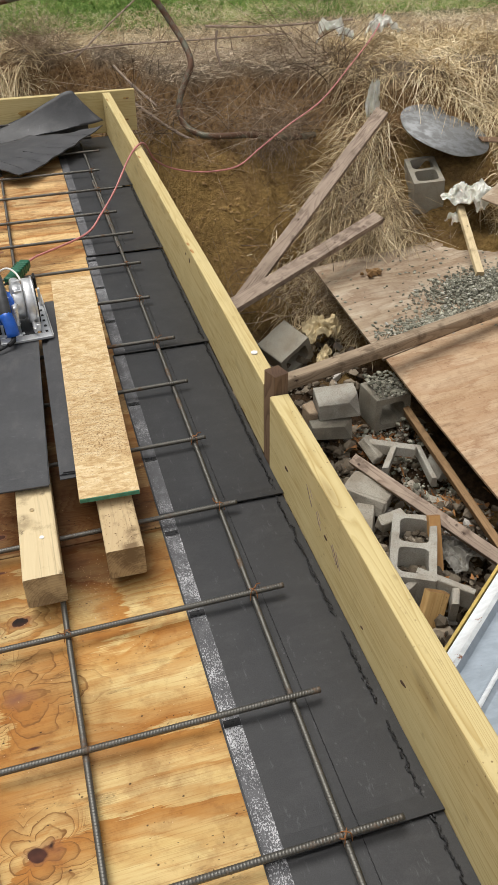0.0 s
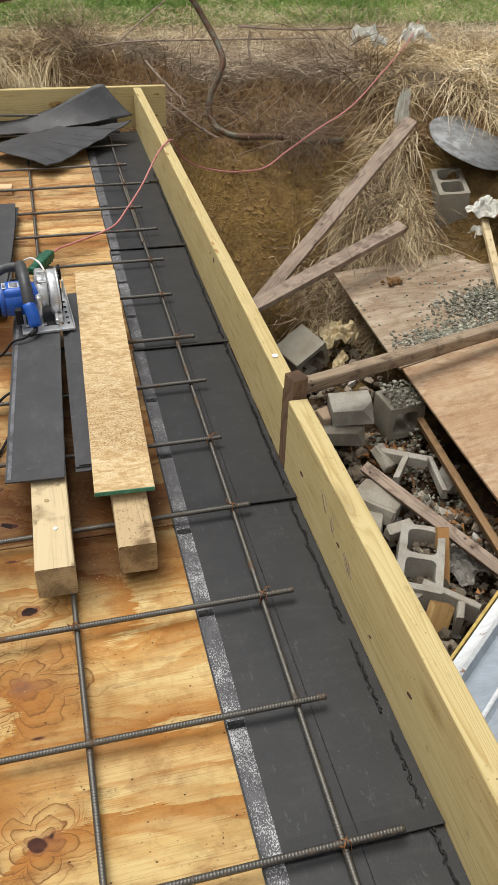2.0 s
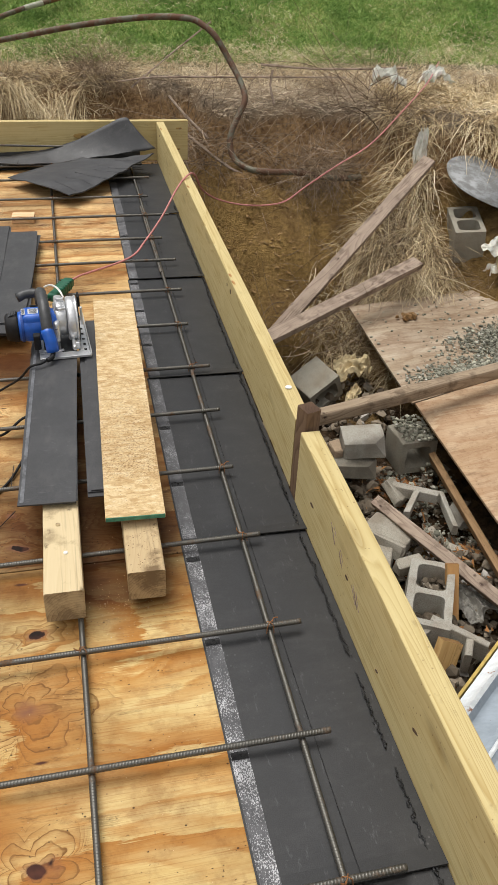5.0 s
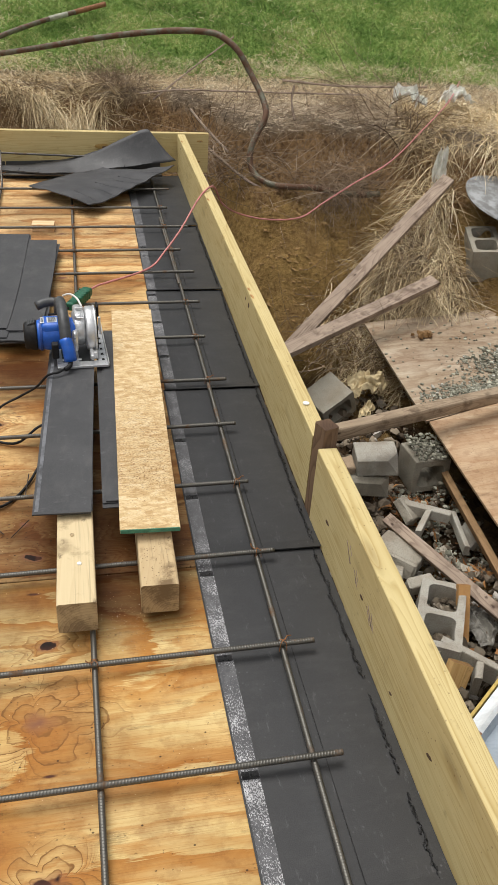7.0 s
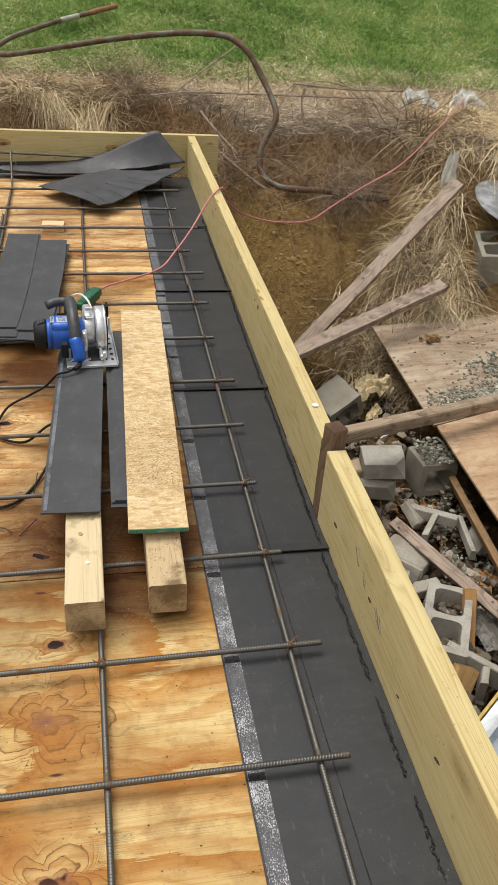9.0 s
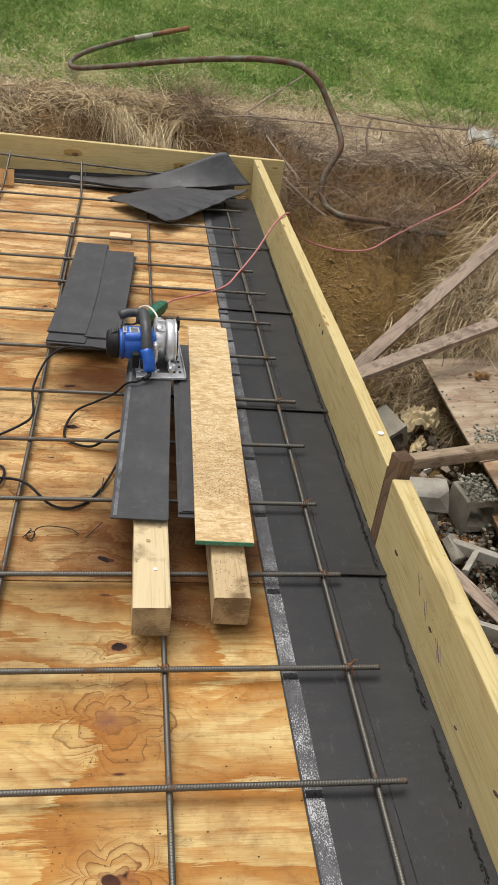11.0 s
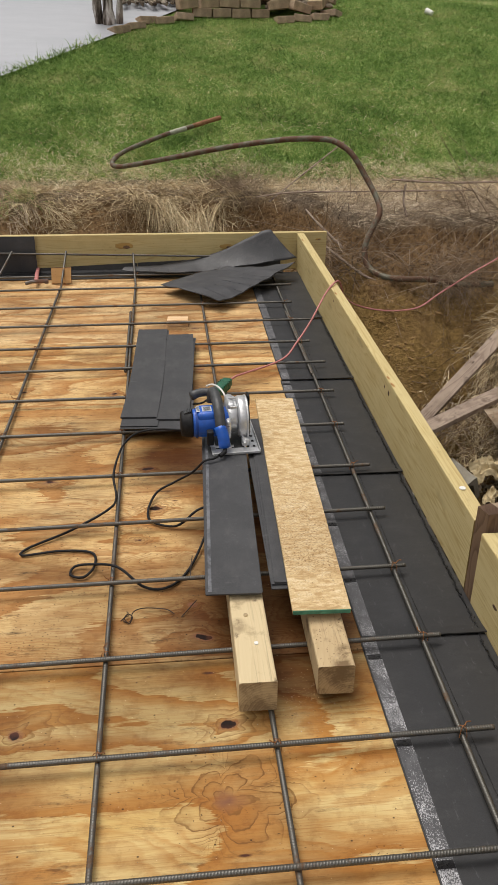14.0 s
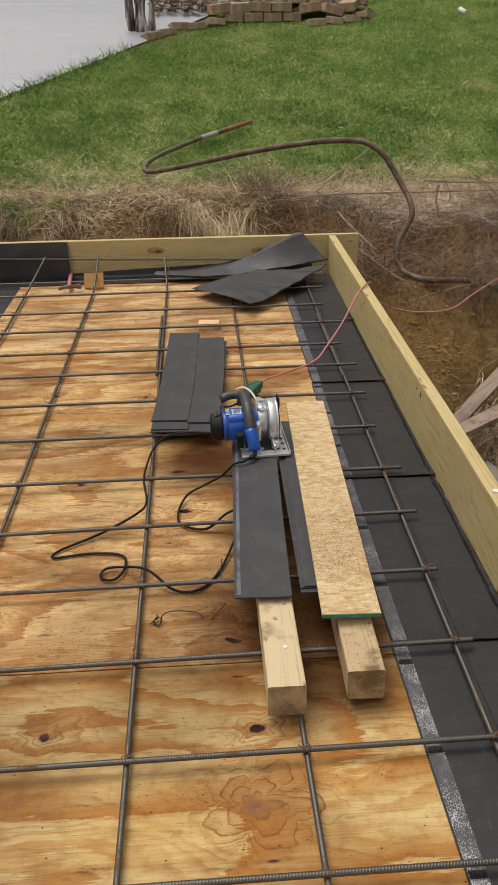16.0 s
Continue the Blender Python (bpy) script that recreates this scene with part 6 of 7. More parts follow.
# ---------------------------------------------------------------- stuff: gravel, straw, twigs, grass
def stones(name, xy, z, sizes, material, label, seed):
    """Small angular stones in one mesh."""
    r = np.random.default_rng(seed)
    t = (1 + 5 ** 0.5) / 2
    base = np.array([(-1, t, 0), (1, t, 0), (-1, -t, 0), (1, -t, 0), (0, -1, t), (0, 1, t), (0, -1, -t), (0, 1, -t), (t, 0, -1), (t, 0, 1), (-t, 0, -1), (-t, 0, 1)]) / 1.9
    tri = np.array([(0, 11, 5), (0, 5, 1), (0, 1, 7), (0, 7, 10), (0, 10, 11), (1, 5, 9), (5, 11, 4), (11, 10, 2), (10, 7, 6), (7, 1, 8), (3, 9, 4), (3, 4, 2), (3, 2, 6), (3, 6, 8), (3, 8, 9), (4, 9, 5), (2, 4, 11), (6, 2, 10), (8, 6, 7), (9, 8, 1)])
    n = len(xy)
    v = base[None] * (1 + r.uniform(-0.35, 0.35, (n, 12, 1)))
    v = v * (sizes[:, None] * r.uniform(0.5, 1.35, (n, 3)) * (1, 1, 0.7))[:, None, :]
    a = r.uniform(0, 6.28, n)
    c, s = np.cos(a)[:, None], np.sin(a)[:, None]
    v = np.stack([v[..., 0] * c - v[..., 1] * s, v[..., 0] * s + v[..., 1] * c, v[..., 2]], -1)
    v += np.stack([xy[:, 0], xy[:, 1], z], -1)[:, None, :]
    f = tri[None] + 12 * np.arange(n)[:, None, None]
    return tagged(raw_object(name, v.reshape(-1, 3), f.reshape(-1, 3), material), label, "gravel", kind="stuff")


def gravel_mat(name, lo, hi):
    m = Mat(name, 0.85)
    f = m.noise(m.pos(), 160.0, 3.0, 0.6)
    col = m.ramp(m.island(), [(0.0, lo), (0.8, hi), (0.93, tuple(min(1, c * 1.5) for c in hi)), (1.0, (0.55, 0.53, 0.49))])
    return m.done(m.mix(m.math("MULTIPLY", f, 0.4), col, lo), 0.85, m.bump(f, 0.4, 0.002), 0.3)


def scatter_lumps(n, x0, x1, y0, y1, lumps, spread, seed):
    r = np.random.default_rng(seed)
    c = r.uniform((x0, y0), (x1, y1), (lumps, 2))
    return c[r.integers(0, lumps, n)] + r.normal(0, spread, (n, 2))


M_GRAVEL = gravel_mat("crushed_stone", (0.10, 0.10, 0.075), (0.34, 0.33, 0.26))
M_CHIPS = gravel_mat("block_chips", (0.058, 0.043, 0.028), (0.21, 0.175, 0.13))
M_DIRTROCK = gravel_mat("dirty_rubble", (0.055, 0.038, 0.024), (0.25, 0.205, 0.15))


def ply_z(x, y):
    v = (y - 0.86) / 2.42
    u = (x - 2.155 - 0.06 * v * v) / 1.22
    return -0.725 + 0.13 * u + 0.012 * np.sin(3 * u + 2 * v)


g = rng.normal((3.05, 2.52), (0.19, 0.11), (5200, 2))
g = np.concatenate([g, rng.normal((2.62, 2.30), (0.19, 0.05), (1300, 2)), rng.uniform((2.2, 2.1), (3.3, 3.2), (220, 2))])
g = g[(g[:, 0] > 2.2) & (g[:, 0] < 3.4) & (g[:, 1] < 3.25) & (g[:, 1] > 2.08)]
heap = 0.05 * np.exp(-((g[:, 0] - 2.95) / 0.25) ** 2 - ((g[:, 1] - 2.56) / 0.14) ** 2)
stones("gravel", g, ply_z(g[:, 0], g[:, 1]) + 0.004 + heap * rng.uniform(0, 1, len(g)), 0.003 + 0.009 * rng.uniform(0, 1, len(g)) ** 1.6, M_GRAVEL, "grey crushed stone spilled on the plywood sheet", 1)
g = rng.uniform((2.05, 1.82), (2.22, 2.05), (260, 2))
stones("gravel", g, np.full(len(g), -0.795) + rng.uniform(0, 0.02, len(g)), rng.uniform(0.004, 0.012, len(g)), M_GRAVEL, "grey crushed stone on a concrete block", 2)
g = np.concatenate([rng.uniform((1.45, 0.3), (2.35, 2.2), (1500, 2)), rng.normal((1.68, 1.62), (0.09, 0.16), (500, 2)), rng.uniform((1.6, 2.3), (2.25, 3.0), (500, 2))])
stones("rubble_stones", g, ground_height(g[:, 0], g[:, 1]) + 0.01 + 0.03 * rng.uniform(0, 1, len(g)), 0.006 + 0.035 * rng.uniform(0, 1, len(g)) ** 2.5, M_DIRTROCK, "broken masonry and stones on the pit floor", 3)
g = rng.uniform((1.72, 0.76), (1.88, 1.02), (140, 2))
stones("rubble_stones", g, -1.03 + 0.05 * rng.uniform(0, 1, len(g)), 0.010 + 0.022 * rng.uniform(0, 1, len(g)), M_DIRTROCK, "grey stones filling a block's cells", 9)
g = np.concatenate([rng.normal((1.69, 1.62), (0.10, 0.22), (420, 2)), rng.uniform((1.6, 0.4), (2.25, 1.3), (420, 2)), rng.normal((2.05, 1.2), (0.12, 0.2), (160, 2))])
stones("rubble_stones", g, ground_height(g[:, 0], g[:, 1]) + 0.02 + 0.05 * rng.uniform(0, 1, len(g)), 0.008 + 0.024 * rng.uniform(0, 1, len(g)) ** 2.2, M_CHIPS, "grey-brown block chips heaped in the pit", 8)
g = rng.uniform((1.82, 0.92), (1.92, 1.02), (60, 2))
stones("rubble_stones", g, -0.985 + 0.05 * rng.uniform(0, 1, len(g)), 0.010 + 0.012 * rng.uniform(0, 1, len(g)), M_CHIPS, "grey stones filling a block's cells", 10)
g = rng.uniform((1.95, 1.25), (2.3, 1.9), (500, 2))
stones("gravel", g, ground_height(g[:, 0], g[:, 1]) + 0.05 + 0.05 * rng.uniform(0, 1, len(g)), 0.004 + 0.012 * rng.uniform(0, 1, len(g)) ** 2, M_GRAVEL, "grey crushed stone fallen among broken blocks", 4)
g = np.concatenate([np.stack([rng.uniform(1.2, 2.6, 700), rng.uniform(3.0, 4.6, 700)], -1), scatter_lumps(900, 1.45, 2.1, 3.0, 4.1, 22, 0.05, 61)])
stones("clay_clods", g, ground_height(g[:, 0], g[:, 1]) - 0.001, 0.002 + 0.013 * rng.uniform(0, 1, len(g)) ** 3.0, plain("clay_clod", (0.29, 0.18, 0.070), 0.95, 0, 0.3, 20, 0.5, 0.004), "loose clods on the clay slope", 5)
g = np.stack([rng.uniform(-0.35, 2.6, 1100), rng.uniform(11.3, 12.2, 1100)], -1)
stones("gravel", g, ground_height(g[:, 0], g[:, 1]) + 0.10, rng.uniform(0.015, 0.05, len(g)), M_DIRTROCK, "dry mulch and stones in the garden bed", 6)


# sawdust and grit on the deck, the post and the strand board
M_DUST = gravel_mat("brown_sawdust", (0.15, 0.090, 0.045), (0.42, 0.285, 0.15))
g = np.concatenate([rng.normal((0.49, 0.15), (0.055, 0.05), (420, 2)), rng.normal((0.58, 0.10), (0.06, 0.03), (160, 2)), rng.uniform((-0.2, -0.4), (0.66, 0.30), (120, 2))])
stones("sawdust", g, np.full(len(g), 0.0006), rng.uniform(0.0004, 0.0012, len(g)), M_DUST, "brown sawdust and grit on the plywood deck", 71)
g = np.column_stack([rng.normal(0.0, 0.036, 700), 0.335 + rng.gamma(2.2, 0.16, 700)])
g = g[(abs(g[:, 0]) < 0.072) & (g[:, 1] < 1.62)]
stones("sawdust", np.column_stack([0.567 + g[:, 0] + (g[:, 1] - 0.312) * 0.0347, g[:, 1]]), PZ + 0.0766 - (g[:, 1] - 0.312) * 0.0044, rng.uniform(0.0005, 0.0012, len(g)), M_DUST, "brown sawdust on the strand board", 72)
g = np.column_stack([rng.uniform(-0.040, 0.040, 110), rng.uniform(0.145, 0.31, 110)])
stones("sawdust", np.column_stack([0.576 + g[:, 0] + (g[:, 1] - 0.14) * 0.018, g[:, 1]]), np.full(len(g), PZ + 0.0435), rng.uniform(0.0005, 0.0015, len(g)), M_DUST, "brown sawdust and bark grit on a post", 73)


def blades(name, roots, dirs, length, width, droop, material, label, category, seed, segs=4, curl=0.25):
    """Flat tapering blades: roots n x 3, dirs n x 3 (unit), one mesh."""
    r = np.random.default_rng(seed)
    n = len(roots)
    side = np.cross(dirs, r.normal(size=(n, 3)))
    side /= np.linalg.norm(side, axis=1, keepdims=True) + 1e-9
    bend = r.normal(size=(n, 3)) * curl
    rows = []
    for k in range(segs + 1):
        t = k / segs
        p = roots + dirs * (length * t)[:, None] + bend * (length * t * t)[:, None]
        p[:, 2] -= droop * length * t * t
        w = width * (1 - 0.85 * t)
        rows += [p - side * w[:, None] / 2, p + side * w[:, None] / 2]
    v = np.stack(rows, 1)
    m = 2 * (segs + 1)
    quad = np.array([(2 * k, 2 * k + 1, 2 * k + 3, 2 * k + 2) for k in range(segs)])
    f = quad[None] + m * np.arange(n)[:, None, None]
    return tagged(raw_object(name, v.reshape(-1, 3), f.reshape(-1, 4), material), label, category, kind="stuff")


def blade_mat(name, stops, rough=0.7):
    m = Mat(name, rough)
    n = m.noise(m.pos(), 1.5, 5.0, 0.65)
    k = m.math("ADD", m.math("MULTIPLY", m.island(), 0.7), m.math("MULTIPLY", m.math("SUBTRACT", n, 0.5), 1.9))
    return m.done(m.ramp(k, stops), rough, None, 0.25)


M_STRAW = blade_mat("dry_straw", [(0.0, (0.22, 0.15, 0.080)), (0.3, (0.55, 0.425, 0.245)), (0.6, (0.80, 0.66, 0.42)), (1.0, (0.94, 0.84, 0.62))])
M_TWIG = blade_mat("dead_twigs", [(0.0, (0.085, 0.058, 0.038)), (0.45, (0.27, 0.195, 0.13)), (0.8, (0.50, 0.395, 0.29)), (1.0, (0.74, 0.63, 0.48))], 0.85)
M_GRASS = blade_mat("lawn_grass", [(0.0, (0.095, 0.17, 0.034)), (0.32, (0.225, 0.375, 0.085)), (0.58, (0.37, 0.49, 0.145)), (0.78, (0.56, 0.55, 0.24)), (1.0, (0.80, 0.71, 0.44))])
M_LITTER = blade_mat("dead_litter", [(0.0, (0.17, 0.125, 0.085)), (0.4, (0.48, 0.38, 0.265)), (1.0, (0.82, 0.70, 0.53))], 0.9)
M_DRY = blade_mat("bleached_turf", [(0.0, (0.50, 0.37, 0.22)), (0.4, (0.78, 0.65, 0.44)), (1.0, (0.95, 0.86, 0.66))])


def unit(v):
    return v / (np.linalg.norm(v, axis=1, keepdims=True) + 1e-9)


def on_ground(xy, lift=0.0):
    return np.column_stack([xy, ground_height(xy[:, 0], xy[:, 1]) + lift])


# straw lip behind the end board: hangs towards the deck
def tufts(spots, n, spread, aim, wild, seed):
    """Roots and directions of clumps that spring from a few spots."""
    r = np.random.default_rng(seed)
    c = np.repeat(np.asarray(spots, float), n, axis=0)
    lean = np.repeat(r.normal(0, 0.35, (len(spots), 3)), n, axis=0)
    p = c + r.normal(0, 1, c.shape) * spread
    return p, unit(np.asarray(aim) + lean + r.normal(0, wild, (len(p), 3)))


xy, d = tufts([(x, 5.72 + 0.05 * math.sin(9 * x)) for x in (-0.02, 0.10, 0.17, 0.30, 0.36, 0.47, 0.56, 0.60)], 150, (0.05, 0.035), (0.05, -0.85, 0.12), (0.28, 0.2, 0.16), 11)
blades("straw_fringe", on_ground(xy, 0.02), d, rng.uniform(0.12, 0.33, len(xy)), rng.uniform(0.004, 0.009, len(xy)), 1.0, M_STRAW, "long pale straw hanging over the bank's lip", "dry grass", 11, 6)
xy, d = tufts([(x, 5.76 + 0.06 * math.sin(13 * x)) for x in np.linspace(-1.0, 0.8, 14)], 130, (0.06, 0.06), (0.1, -0.20, 0.14), (0.75, 0.35, 0.22), 41)
blades("straw_tangle", on_ground(xy, 0.01), d, rng.uniform(0.10, 0.38, len(xy)), rng.uniform(0.003, 0.007, len(xy)), 0.55, M_STRAW, "flattened tangle of dull straw on the bank", "dry grass", 42, 5)
xy, d = tufts([(x, 5.72 + 0.05 * math.sin(7 * x)) for x in np.linspace(-2.7, -0.95, 17)], 95, (0.06, 0.04), (0.1, -0.7, -0.05), (0.35, 0.25, 0.2), 43)
blades("root_fringe", on_ground(xy), d, rng.uniform(0.05, 0.19, len(xy)), rng.uniform(0.003, 0.007, len(xy)), 0.9, M_LITTER, "grey dead roots hanging from the turf's edge", "dry grass", 43, 5)
xy, d = tufts([(x, 5.80 + 0.05 * math.sin(11 * x)) for x in np.linspace(-2.7, -0.9, 16)], 130, (0.08, 0.07), (0.0, -0.4, 0.45), (0.4, 0.35, 0.25), 44)
blades("grass_fringe", on_ground(xy), d, rng.uniform(0.06, 0.17, len(xy)), rng.uniform(0.004, 0.008, len(xy)), 0.7, M_GRASS, "green grass lapping over the bank's edge", "grass", 44, 4)
xy = scatter_lumps(4200, -2.6, 1.2, 5.88, 6.30, 60, 0.14, 21)
d = unit(np.column_stack([rng.normal(0, 0.6, len(xy)), rng.normal(-0.3, 0.45, len(xy)), rng.normal(0.25, 0.25, len(xy))]))
blades("straw_mat", on_ground(xy), d, rng.uniform(0.06, 0.26, len(xy)), rng.uniform(0.003, 0.007, len(xy)), 0.6, M_STRAW, "matted dry straw along the bank's top", "dry grass", 45)
# straw on the right-hand bank
xy = np.concatenate([scatter_lumps(19000, 2.75, 4.4, 3.15, 5.3, 120, 0.10, 12), scatter_lumps(3500, 2.45, 3.0, 3.2, 4.1, 18, 0.09, 22)])
keep = ~((xy[:, 0] > 2.15) & (xy[:, 0] < 3.45) & (xy[:, 1] < 3.3)) & ~((abs(xy[:, 0] - 3.16) < 0.22) & (abs(xy[:, 1] - 3.62) < 0.36)) & ~(np.hypot(xy[:, 0] - 3.33, xy[:, 1] - 3.78) < 0.36)
keep &= (xy[:, 0] > 2.72 + 0.25 * (xy[:, 1] - 4.1)) | (xy[:, 1] < 3.95)
xy = xy[keep]
d = unit(np.column_stack([rng.normal(-0.3, 0.5, len(xy)), rng.normal(-0.45, 0.5, len(xy)), rng.normal(0.25, 0.35, len(xy))]))
blades("straw_bank", on_ground(xy), d, rng.uniform(0.12, 0.44, len(xy)), rng.uniform(0.003, 0.009, len(xy)), 0.8, M_STRAW, "matted dry straw covering the bank", "dry grass", 12)
xy = scatter_lumps(3000, 2.30, 2.95, 3.15, 3.95, 22, 0.09, 23)
d = unit(np.column_stack([rng.normal(-0.3, 0.7, len(xy)), rng.normal(-0.4, 0.6, len(xy)), rng.normal(0.2, 0.35, len(xy))]))
blades("dead_stems", on_ground(xy), d, rng.uniform(0.10, 0.42, len(xy)), rng.uniform(0.002, 0.005, len(xy)), 0.6, M_TWIG, "dull grey-brown stems under the straw", "dry grass", 23)
xy = scatter_lumps(1900, 2.05, 2.6, 2.85, 3.5, 20, 0.09, 13)
d = unit(np.column_stack([rng.normal(-0.5, 0.5, len(xy)), rng.normal(-0.5, 0.5, len(xy)), rng.normal(0.2, 0.35, len(xy))]))
blades("straw_slope", on_ground(xy), d, rng.uniform(0.10, 0.36, len(xy)), rng.uniform(0.003, 0.006, len(xy)), 0.7, M_STRAW, "loose dry straw lying on the pit's slope", "dry grass", 13)
# short dry turf between bank and lawn
xy = rng.uniform((-3.0, 5.3), (5.2, 6.6), (34000, 2))
xy = xy[(xy[:, 1] > 5.85) | (xy[:, 0] > 1.5)]
d = unit(np.column_stack([rng.normal(0, 0.6, len(xy)), rng.normal(0, 0.6, len(xy)), rng.uniform(0.2, 0.8, len(xy))]))
blades("dry_turf", on_ground(xy), d, rng.uniform(0.03, 0.11, len(xy)), rng.uniform(0.003, 0.006, len(xy)), 0.4, M_DRY, "short dry turf beside the lawn", "dry grass", 14, 3)
xy = rng.uniform((1.2, 4.45), (3.5, 5.7), (20000, 2))
xy = xy[ground_height(xy[:, 0], xy[:, 1]) > 0.13]
d = unit(np.column_stack([rng.normal(0.2, 0.8, len(xy)), rng.normal(-0.1, 0.6, len(xy)), rng.uniform(0.0, 0.35, len(xy))]))
blades("twig_litter", on_ground(xy, 0.004), d, rng.uniform(0.02, 0.10, len(xy)), rng.uniform(0.002, 0.006, len(xy)), 0.2, M_LITTER, "matted grey-brown dead stems on the bank's top", "dead brush", 17, 3)
xy = np.column_stack([rng.uniform(-3.0, 5.4, 16000), 6.2 + rng.gamma(1.6, 0.32, 16000)])
d = unit(np.column_stack([rng.normal(0, 0.6, len(xy)), rng.normal(0, 0.6, len(xy)), rng.uniform(0.2, 0.8, len(xy))]))
keep = (fractal(xy[:, 0], xy[:, 1], 1.6, 3, 40) > 0.05) & (xy[:, 0] > -1.3 + 0.4 * np.sin(9 * xy[:, 1]))
blades("yellow_turf", on_ground(xy[keep]), d[keep], rng.uniform(0.04, 0.10, keep.sum()), rng.uniform(0.004, 0.008, keep.sum()), 0.4, M_DRY, "yellowed patches of turf at the lawn's edge", "dry grass", 18, 3)
leaf = np.concatenate([rng.normal((2.02, 1.72), (0.09, 0.07), (160, 2)), rng.normal((2.12, 1.25), (0.10, 0.14), (160, 2)), rng.uniform((1.5, 0.4), (2.3, 2.2), (160, 2))])
d = unit(np.column_stack([rng.normal(0, 1, len(leaf)), rng.normal(0, 1, len(leaf)), rng.uniform(0, 0.5, len(leaf))]))
M_LEAF = blade_mat("dead_leaf", [(0.0, (0.10, 0.045, 0.02)), (0.5, (0.30, 0.13, 0.045)), (1.0, (0.42, 0.25, 0.10))])
blades("leaf_litter", on_ground(leaf, 0.055), d, rng.uniform(0.02, 0.07, len(leaf)), rng.uniform(0.006, 0.022, len(leaf)), 0.3, M_LEAF, "brown dead leaves and bark scraps in the rubble", "leaf litter", 19, 3)
# lawn
xy = np.concatenate([rng.uniform((-2.9, 6.3), (5.4, 8.3), (115000, 2)), rng.uniform((-2.9, 8.3), (7.6, 15.2), (200000, 2))])
line = (xy[:, 0] + 5.35) * 5.9 - (xy[:, 1] - 4.2) * 4.8
xy = xy[line > -0.25 + 0.5 * rng.uniform(0, 1, len(xy))]
bed = (xy[:, 1] > 11.1) & (xy[:, 0] < 2.6)
xy = xy[~bed]
d = unit(np.column_stack([rng.normal(0, 0.55, len(xy)), rng.normal(0, 0.55, len(xy)), rng.uniform(0.4, 1.0, len(xy))]))
blades("lawn_grass", on_ground(xy), d, rng.uniform(0.03, 0.075, len(xy)), rng.uniform(0.004, 0.0085, len(xy)), 0.45, M_GRASS, "mown green lawn with yellowed patches", "grass", 15, 2)


def twigs(name, roots, dirs, length, radius, material, label, seed, segs=6, curl=1.1, droop=0.2):
    """Thin three-sided dead stems in one mesh."""
    r = np.random.default_rng(seed)
    n = len(roots)
    s1 = unit(np.cross(dirs, r.normal(size=(n, 3))))
    s2 = np.cross(dirs, s1)
    b1, b2 = r.normal(size=(n, 3)) * curl, r.normal(size=(n, 3)) * curl
    rows = []
    for k in range(segs + 1):
        t = k / segs
        p = roots + dirs * (length * t)[:, None] + (b1 * (t * t) + b2 * (t ** 3 - t) * 0.5) * length[:, None] * 0.5
        p[:, 2] -= droop * length * t * t
        q = (radius * (1 - 0.7 * t))[:, None]
        for a in (0, 2.094, 4.189):
            rows.append(p + q * (math.cos(a) * s1 + math.sin(a) * s2))
    v = np.stack(rows, 1)
    m = 3 * (segs + 1)
    quad = np.array([(3 * k + j, 3 * k + (j + 1) % 3, 3 * k + 3 + (j + 1) % 3, 3 * k + 3 + j) for k in range(segs) for j in range(3)])
    f = quad[None] + m * np.arange(n)[:, None, None]
    return tagged(raw_object(name, v.reshape(-1, 3), f.reshape(-1, 4), material), label, "dead brush", kind="stuff")


def brush(name, n, centre, spread, aim, lo, hi, label, seed, radius=(0.0012, 0.004)):
    r = np.random.default_rng(seed)
    p = r.normal(centre, spread, (n, 3))
    p[:, 2] = np.maximum(p[:, 2], ground_height(p[:, 0], p[:, 1]))
    d = unit(r.normal(aim, 0.6, (n, 3)))
    return twigs(name, p, d, r.uniform(lo, hi, n), r.uniform(*radius, n), M_TWIG, label, seed)


brush("dead_brush", 140, (1.66, 4.50, -0.06), (0.20, 0.12, 0.09), (0.25, -0.4, 0.0), 0.15, 0.50, "tangled dead twigs hanging over the clay bank", 31, (0.0008, 0.0028))
brush("dead_brush", 900, (2.27, 4.24, -0.10), (0.16, 0.10, 0.08), (0.1, -0.35, -0.1), 0.08, 0.30, "grey dead weed tangle on the clay bank", 32, (0.0007, 0.0018))
brush("dead_brush", 110, (2.1, 4.95, 0.25), (0.45, 0.22, 0.05), (0.2, -0.3, 0.15), 0.12, 0.42, "dead twigs on the bank's top", 33, (0.001, 0.0028))
brush("dead_brush", 90, (2.72, 4.70, 0.26), (0.14, 0.14, 0.06), (-0.6, -0.2, 0.35), 0.2, 0.5, "tall pale dead stems by caught plastic", 34, (0.0015, 0.004))
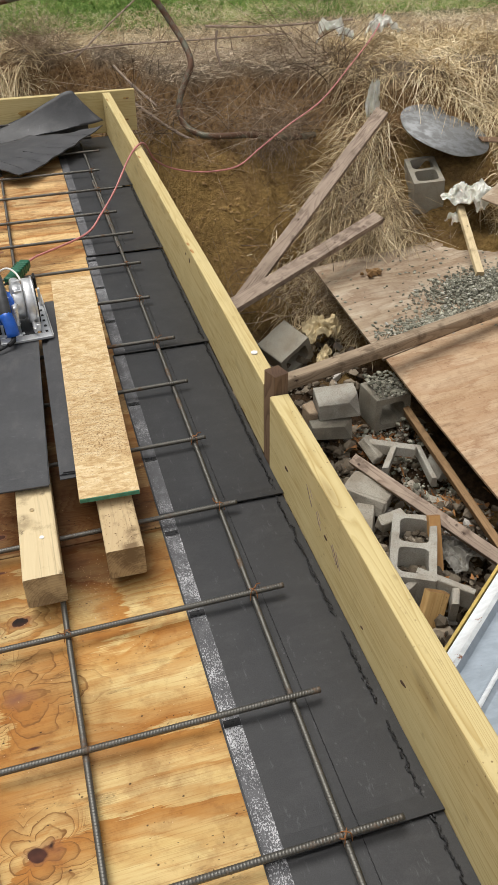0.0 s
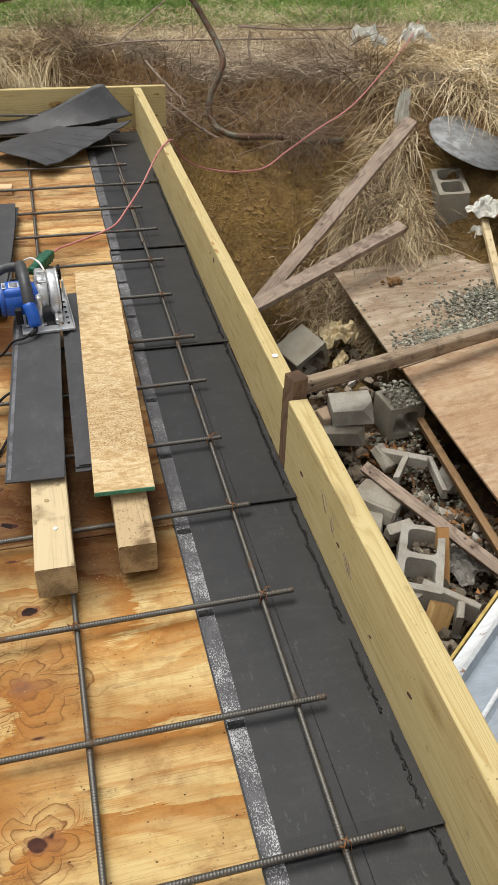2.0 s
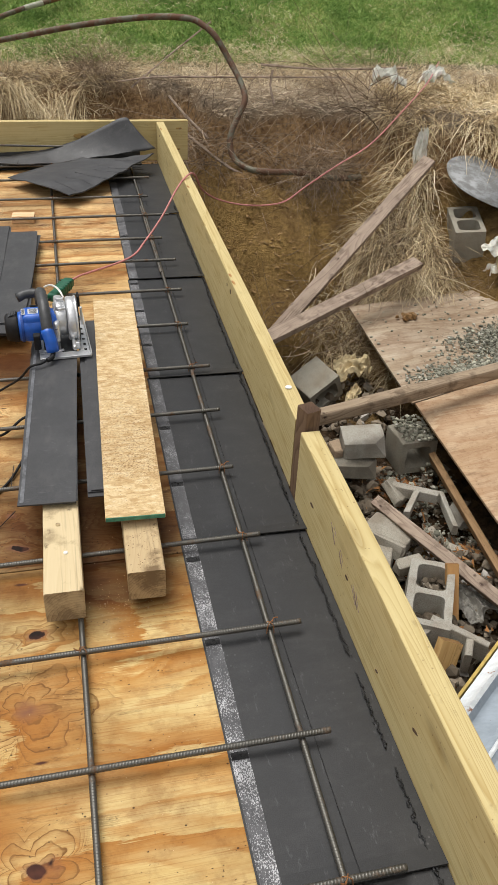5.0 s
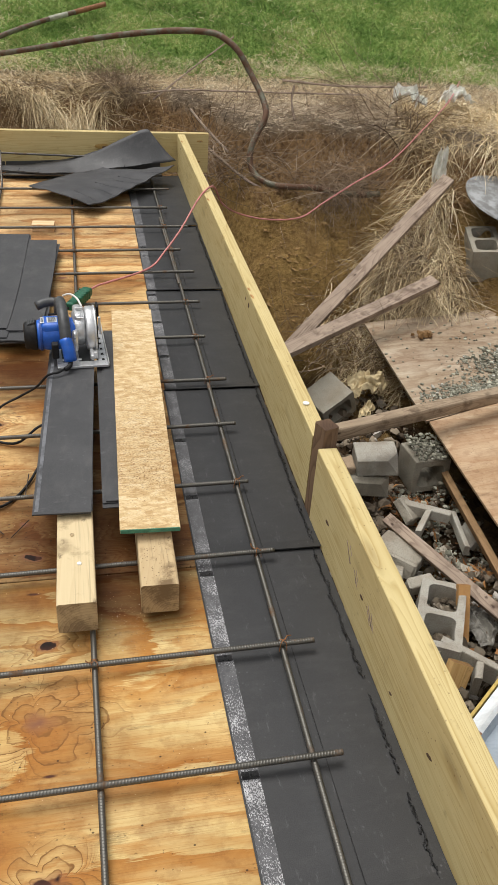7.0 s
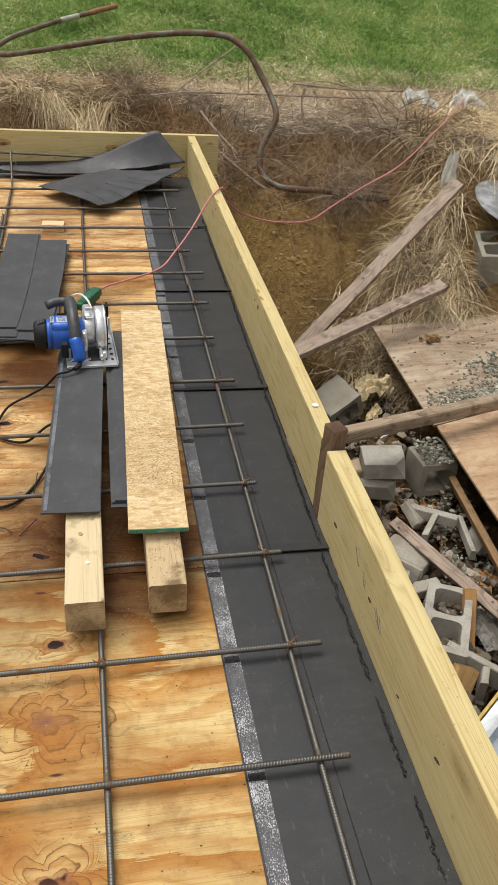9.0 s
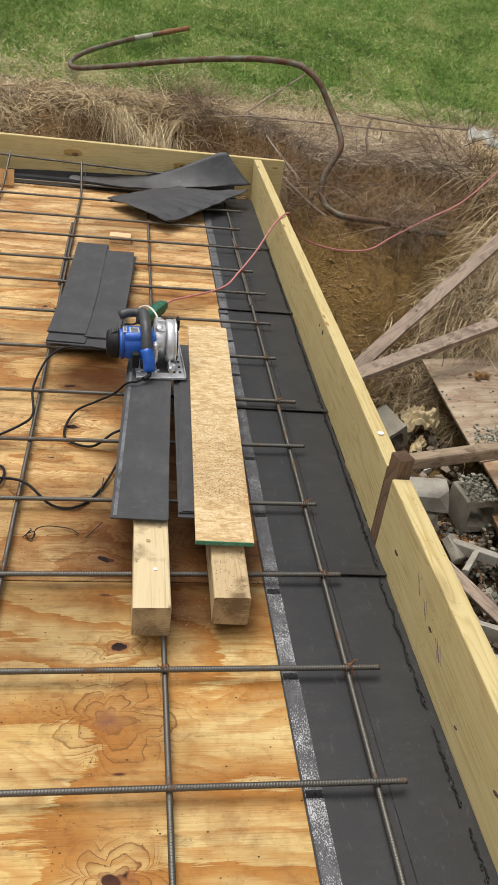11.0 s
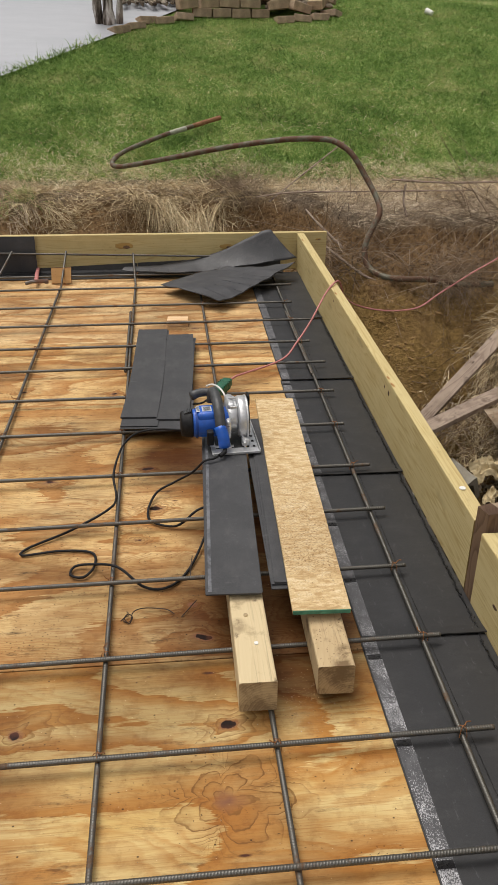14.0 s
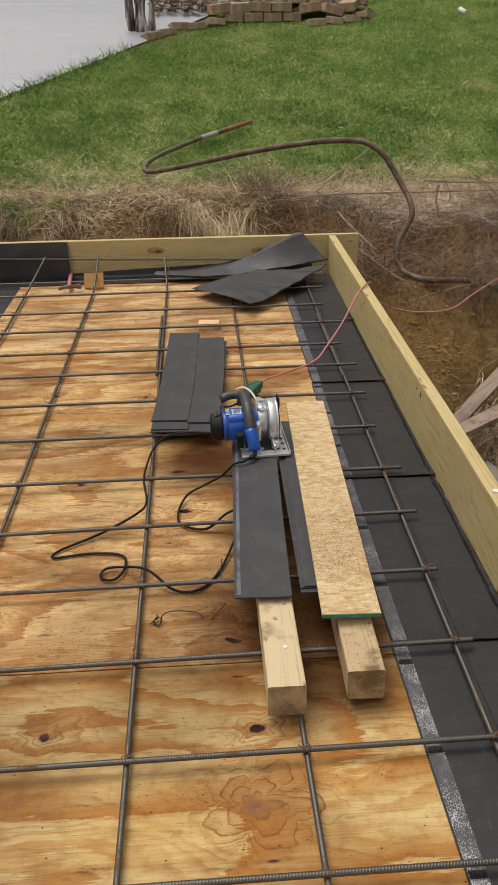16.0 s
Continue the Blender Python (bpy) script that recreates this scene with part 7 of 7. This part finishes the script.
brush("dead_brush", 420, (0.80, 5.78, 0.27), (0.12, 0.10, 0.06), (0.3, -0.2, 0.5), 0.08, 0.26, "fine grey dead bush on the bank", 35, (0.0008, 0.0018))
brush("dead_brush", 160, (1.38, 4.62, -0.03), (0.14, 0.18, 0.10), (0.3, -0.4, 0.0), 0.12, 0.45, "roots and twigs beside the deck's corner", 36)
brush("dead_brush", 110, (2.05, 3.25, -0.80), (0.20, 0.20, 0.06), (-0.2, -0.5, 0.0), 0.08, 0.25, "dark dead stems at the foot of the planks", 37)

xy = np.column_stack([np.linspace(-2.6, -0.55, 1600), np.interp(np.linspace(-2.6, -0.55, 1600), (-2.6, -0.55), (7.58, 10.1))]) + rng.normal(0, 0.05, (1600, 2))
d = unit(np.column_stack([rng.normal(0, 0.5, len(xy)), rng.normal(0, 0.5, len(xy)), rng.uniform(0.6, 1.0, len(xy))]))
blades("edge_weeds", on_ground(xy), d, rng.uniform(0.04, 0.20, len(xy)) * rng.uniform(0.4, 1, len(xy)), rng.uniform(0.006, 0.014, len(xy)), 0.3, M_GRASS, "weeds along the driveway's edge", "grass", 16, 3)

# larger dead branches on the bank
for k, pts in enumerate((((1.30, 4.62, 0.10), (1.42, 4.48, 0.02), (1.60, 4.36, -0.10), (1.70, 4.30, -0.14)), ((1.28, 4.95, 0.24), (1.35, 4.75, 0.17), (1.50, 4.56, 0.04)),
                         ((0.95, 5.45, 0.25), (1.25, 5.35, 0.30), (1.9, 5.25, 0.32), (2.7, 5.2, 0.33)), ((1.05, 5.4, 0.22), (1.35, 5.6, 0.40), (1.75, 5.9, 0.62)),
                         ((2.1, 5.55, 0.36), (2.6, 5.5, 0.34), (3.3, 5.45, 0.36)), ((2.02, 4.75, 0.22), (2.0, 4.82, 0.34), (2.02, 4.85, 0.44)))):
    tagged(mesh_object("dead_branch", tube(pts, (0.010, 0.009, 0.007, 0.006, 0.010, 0.008)[k], 6, 0.04, 0.3), M_OLD), "bare dead branch on the bank", "branch", "dead branches")
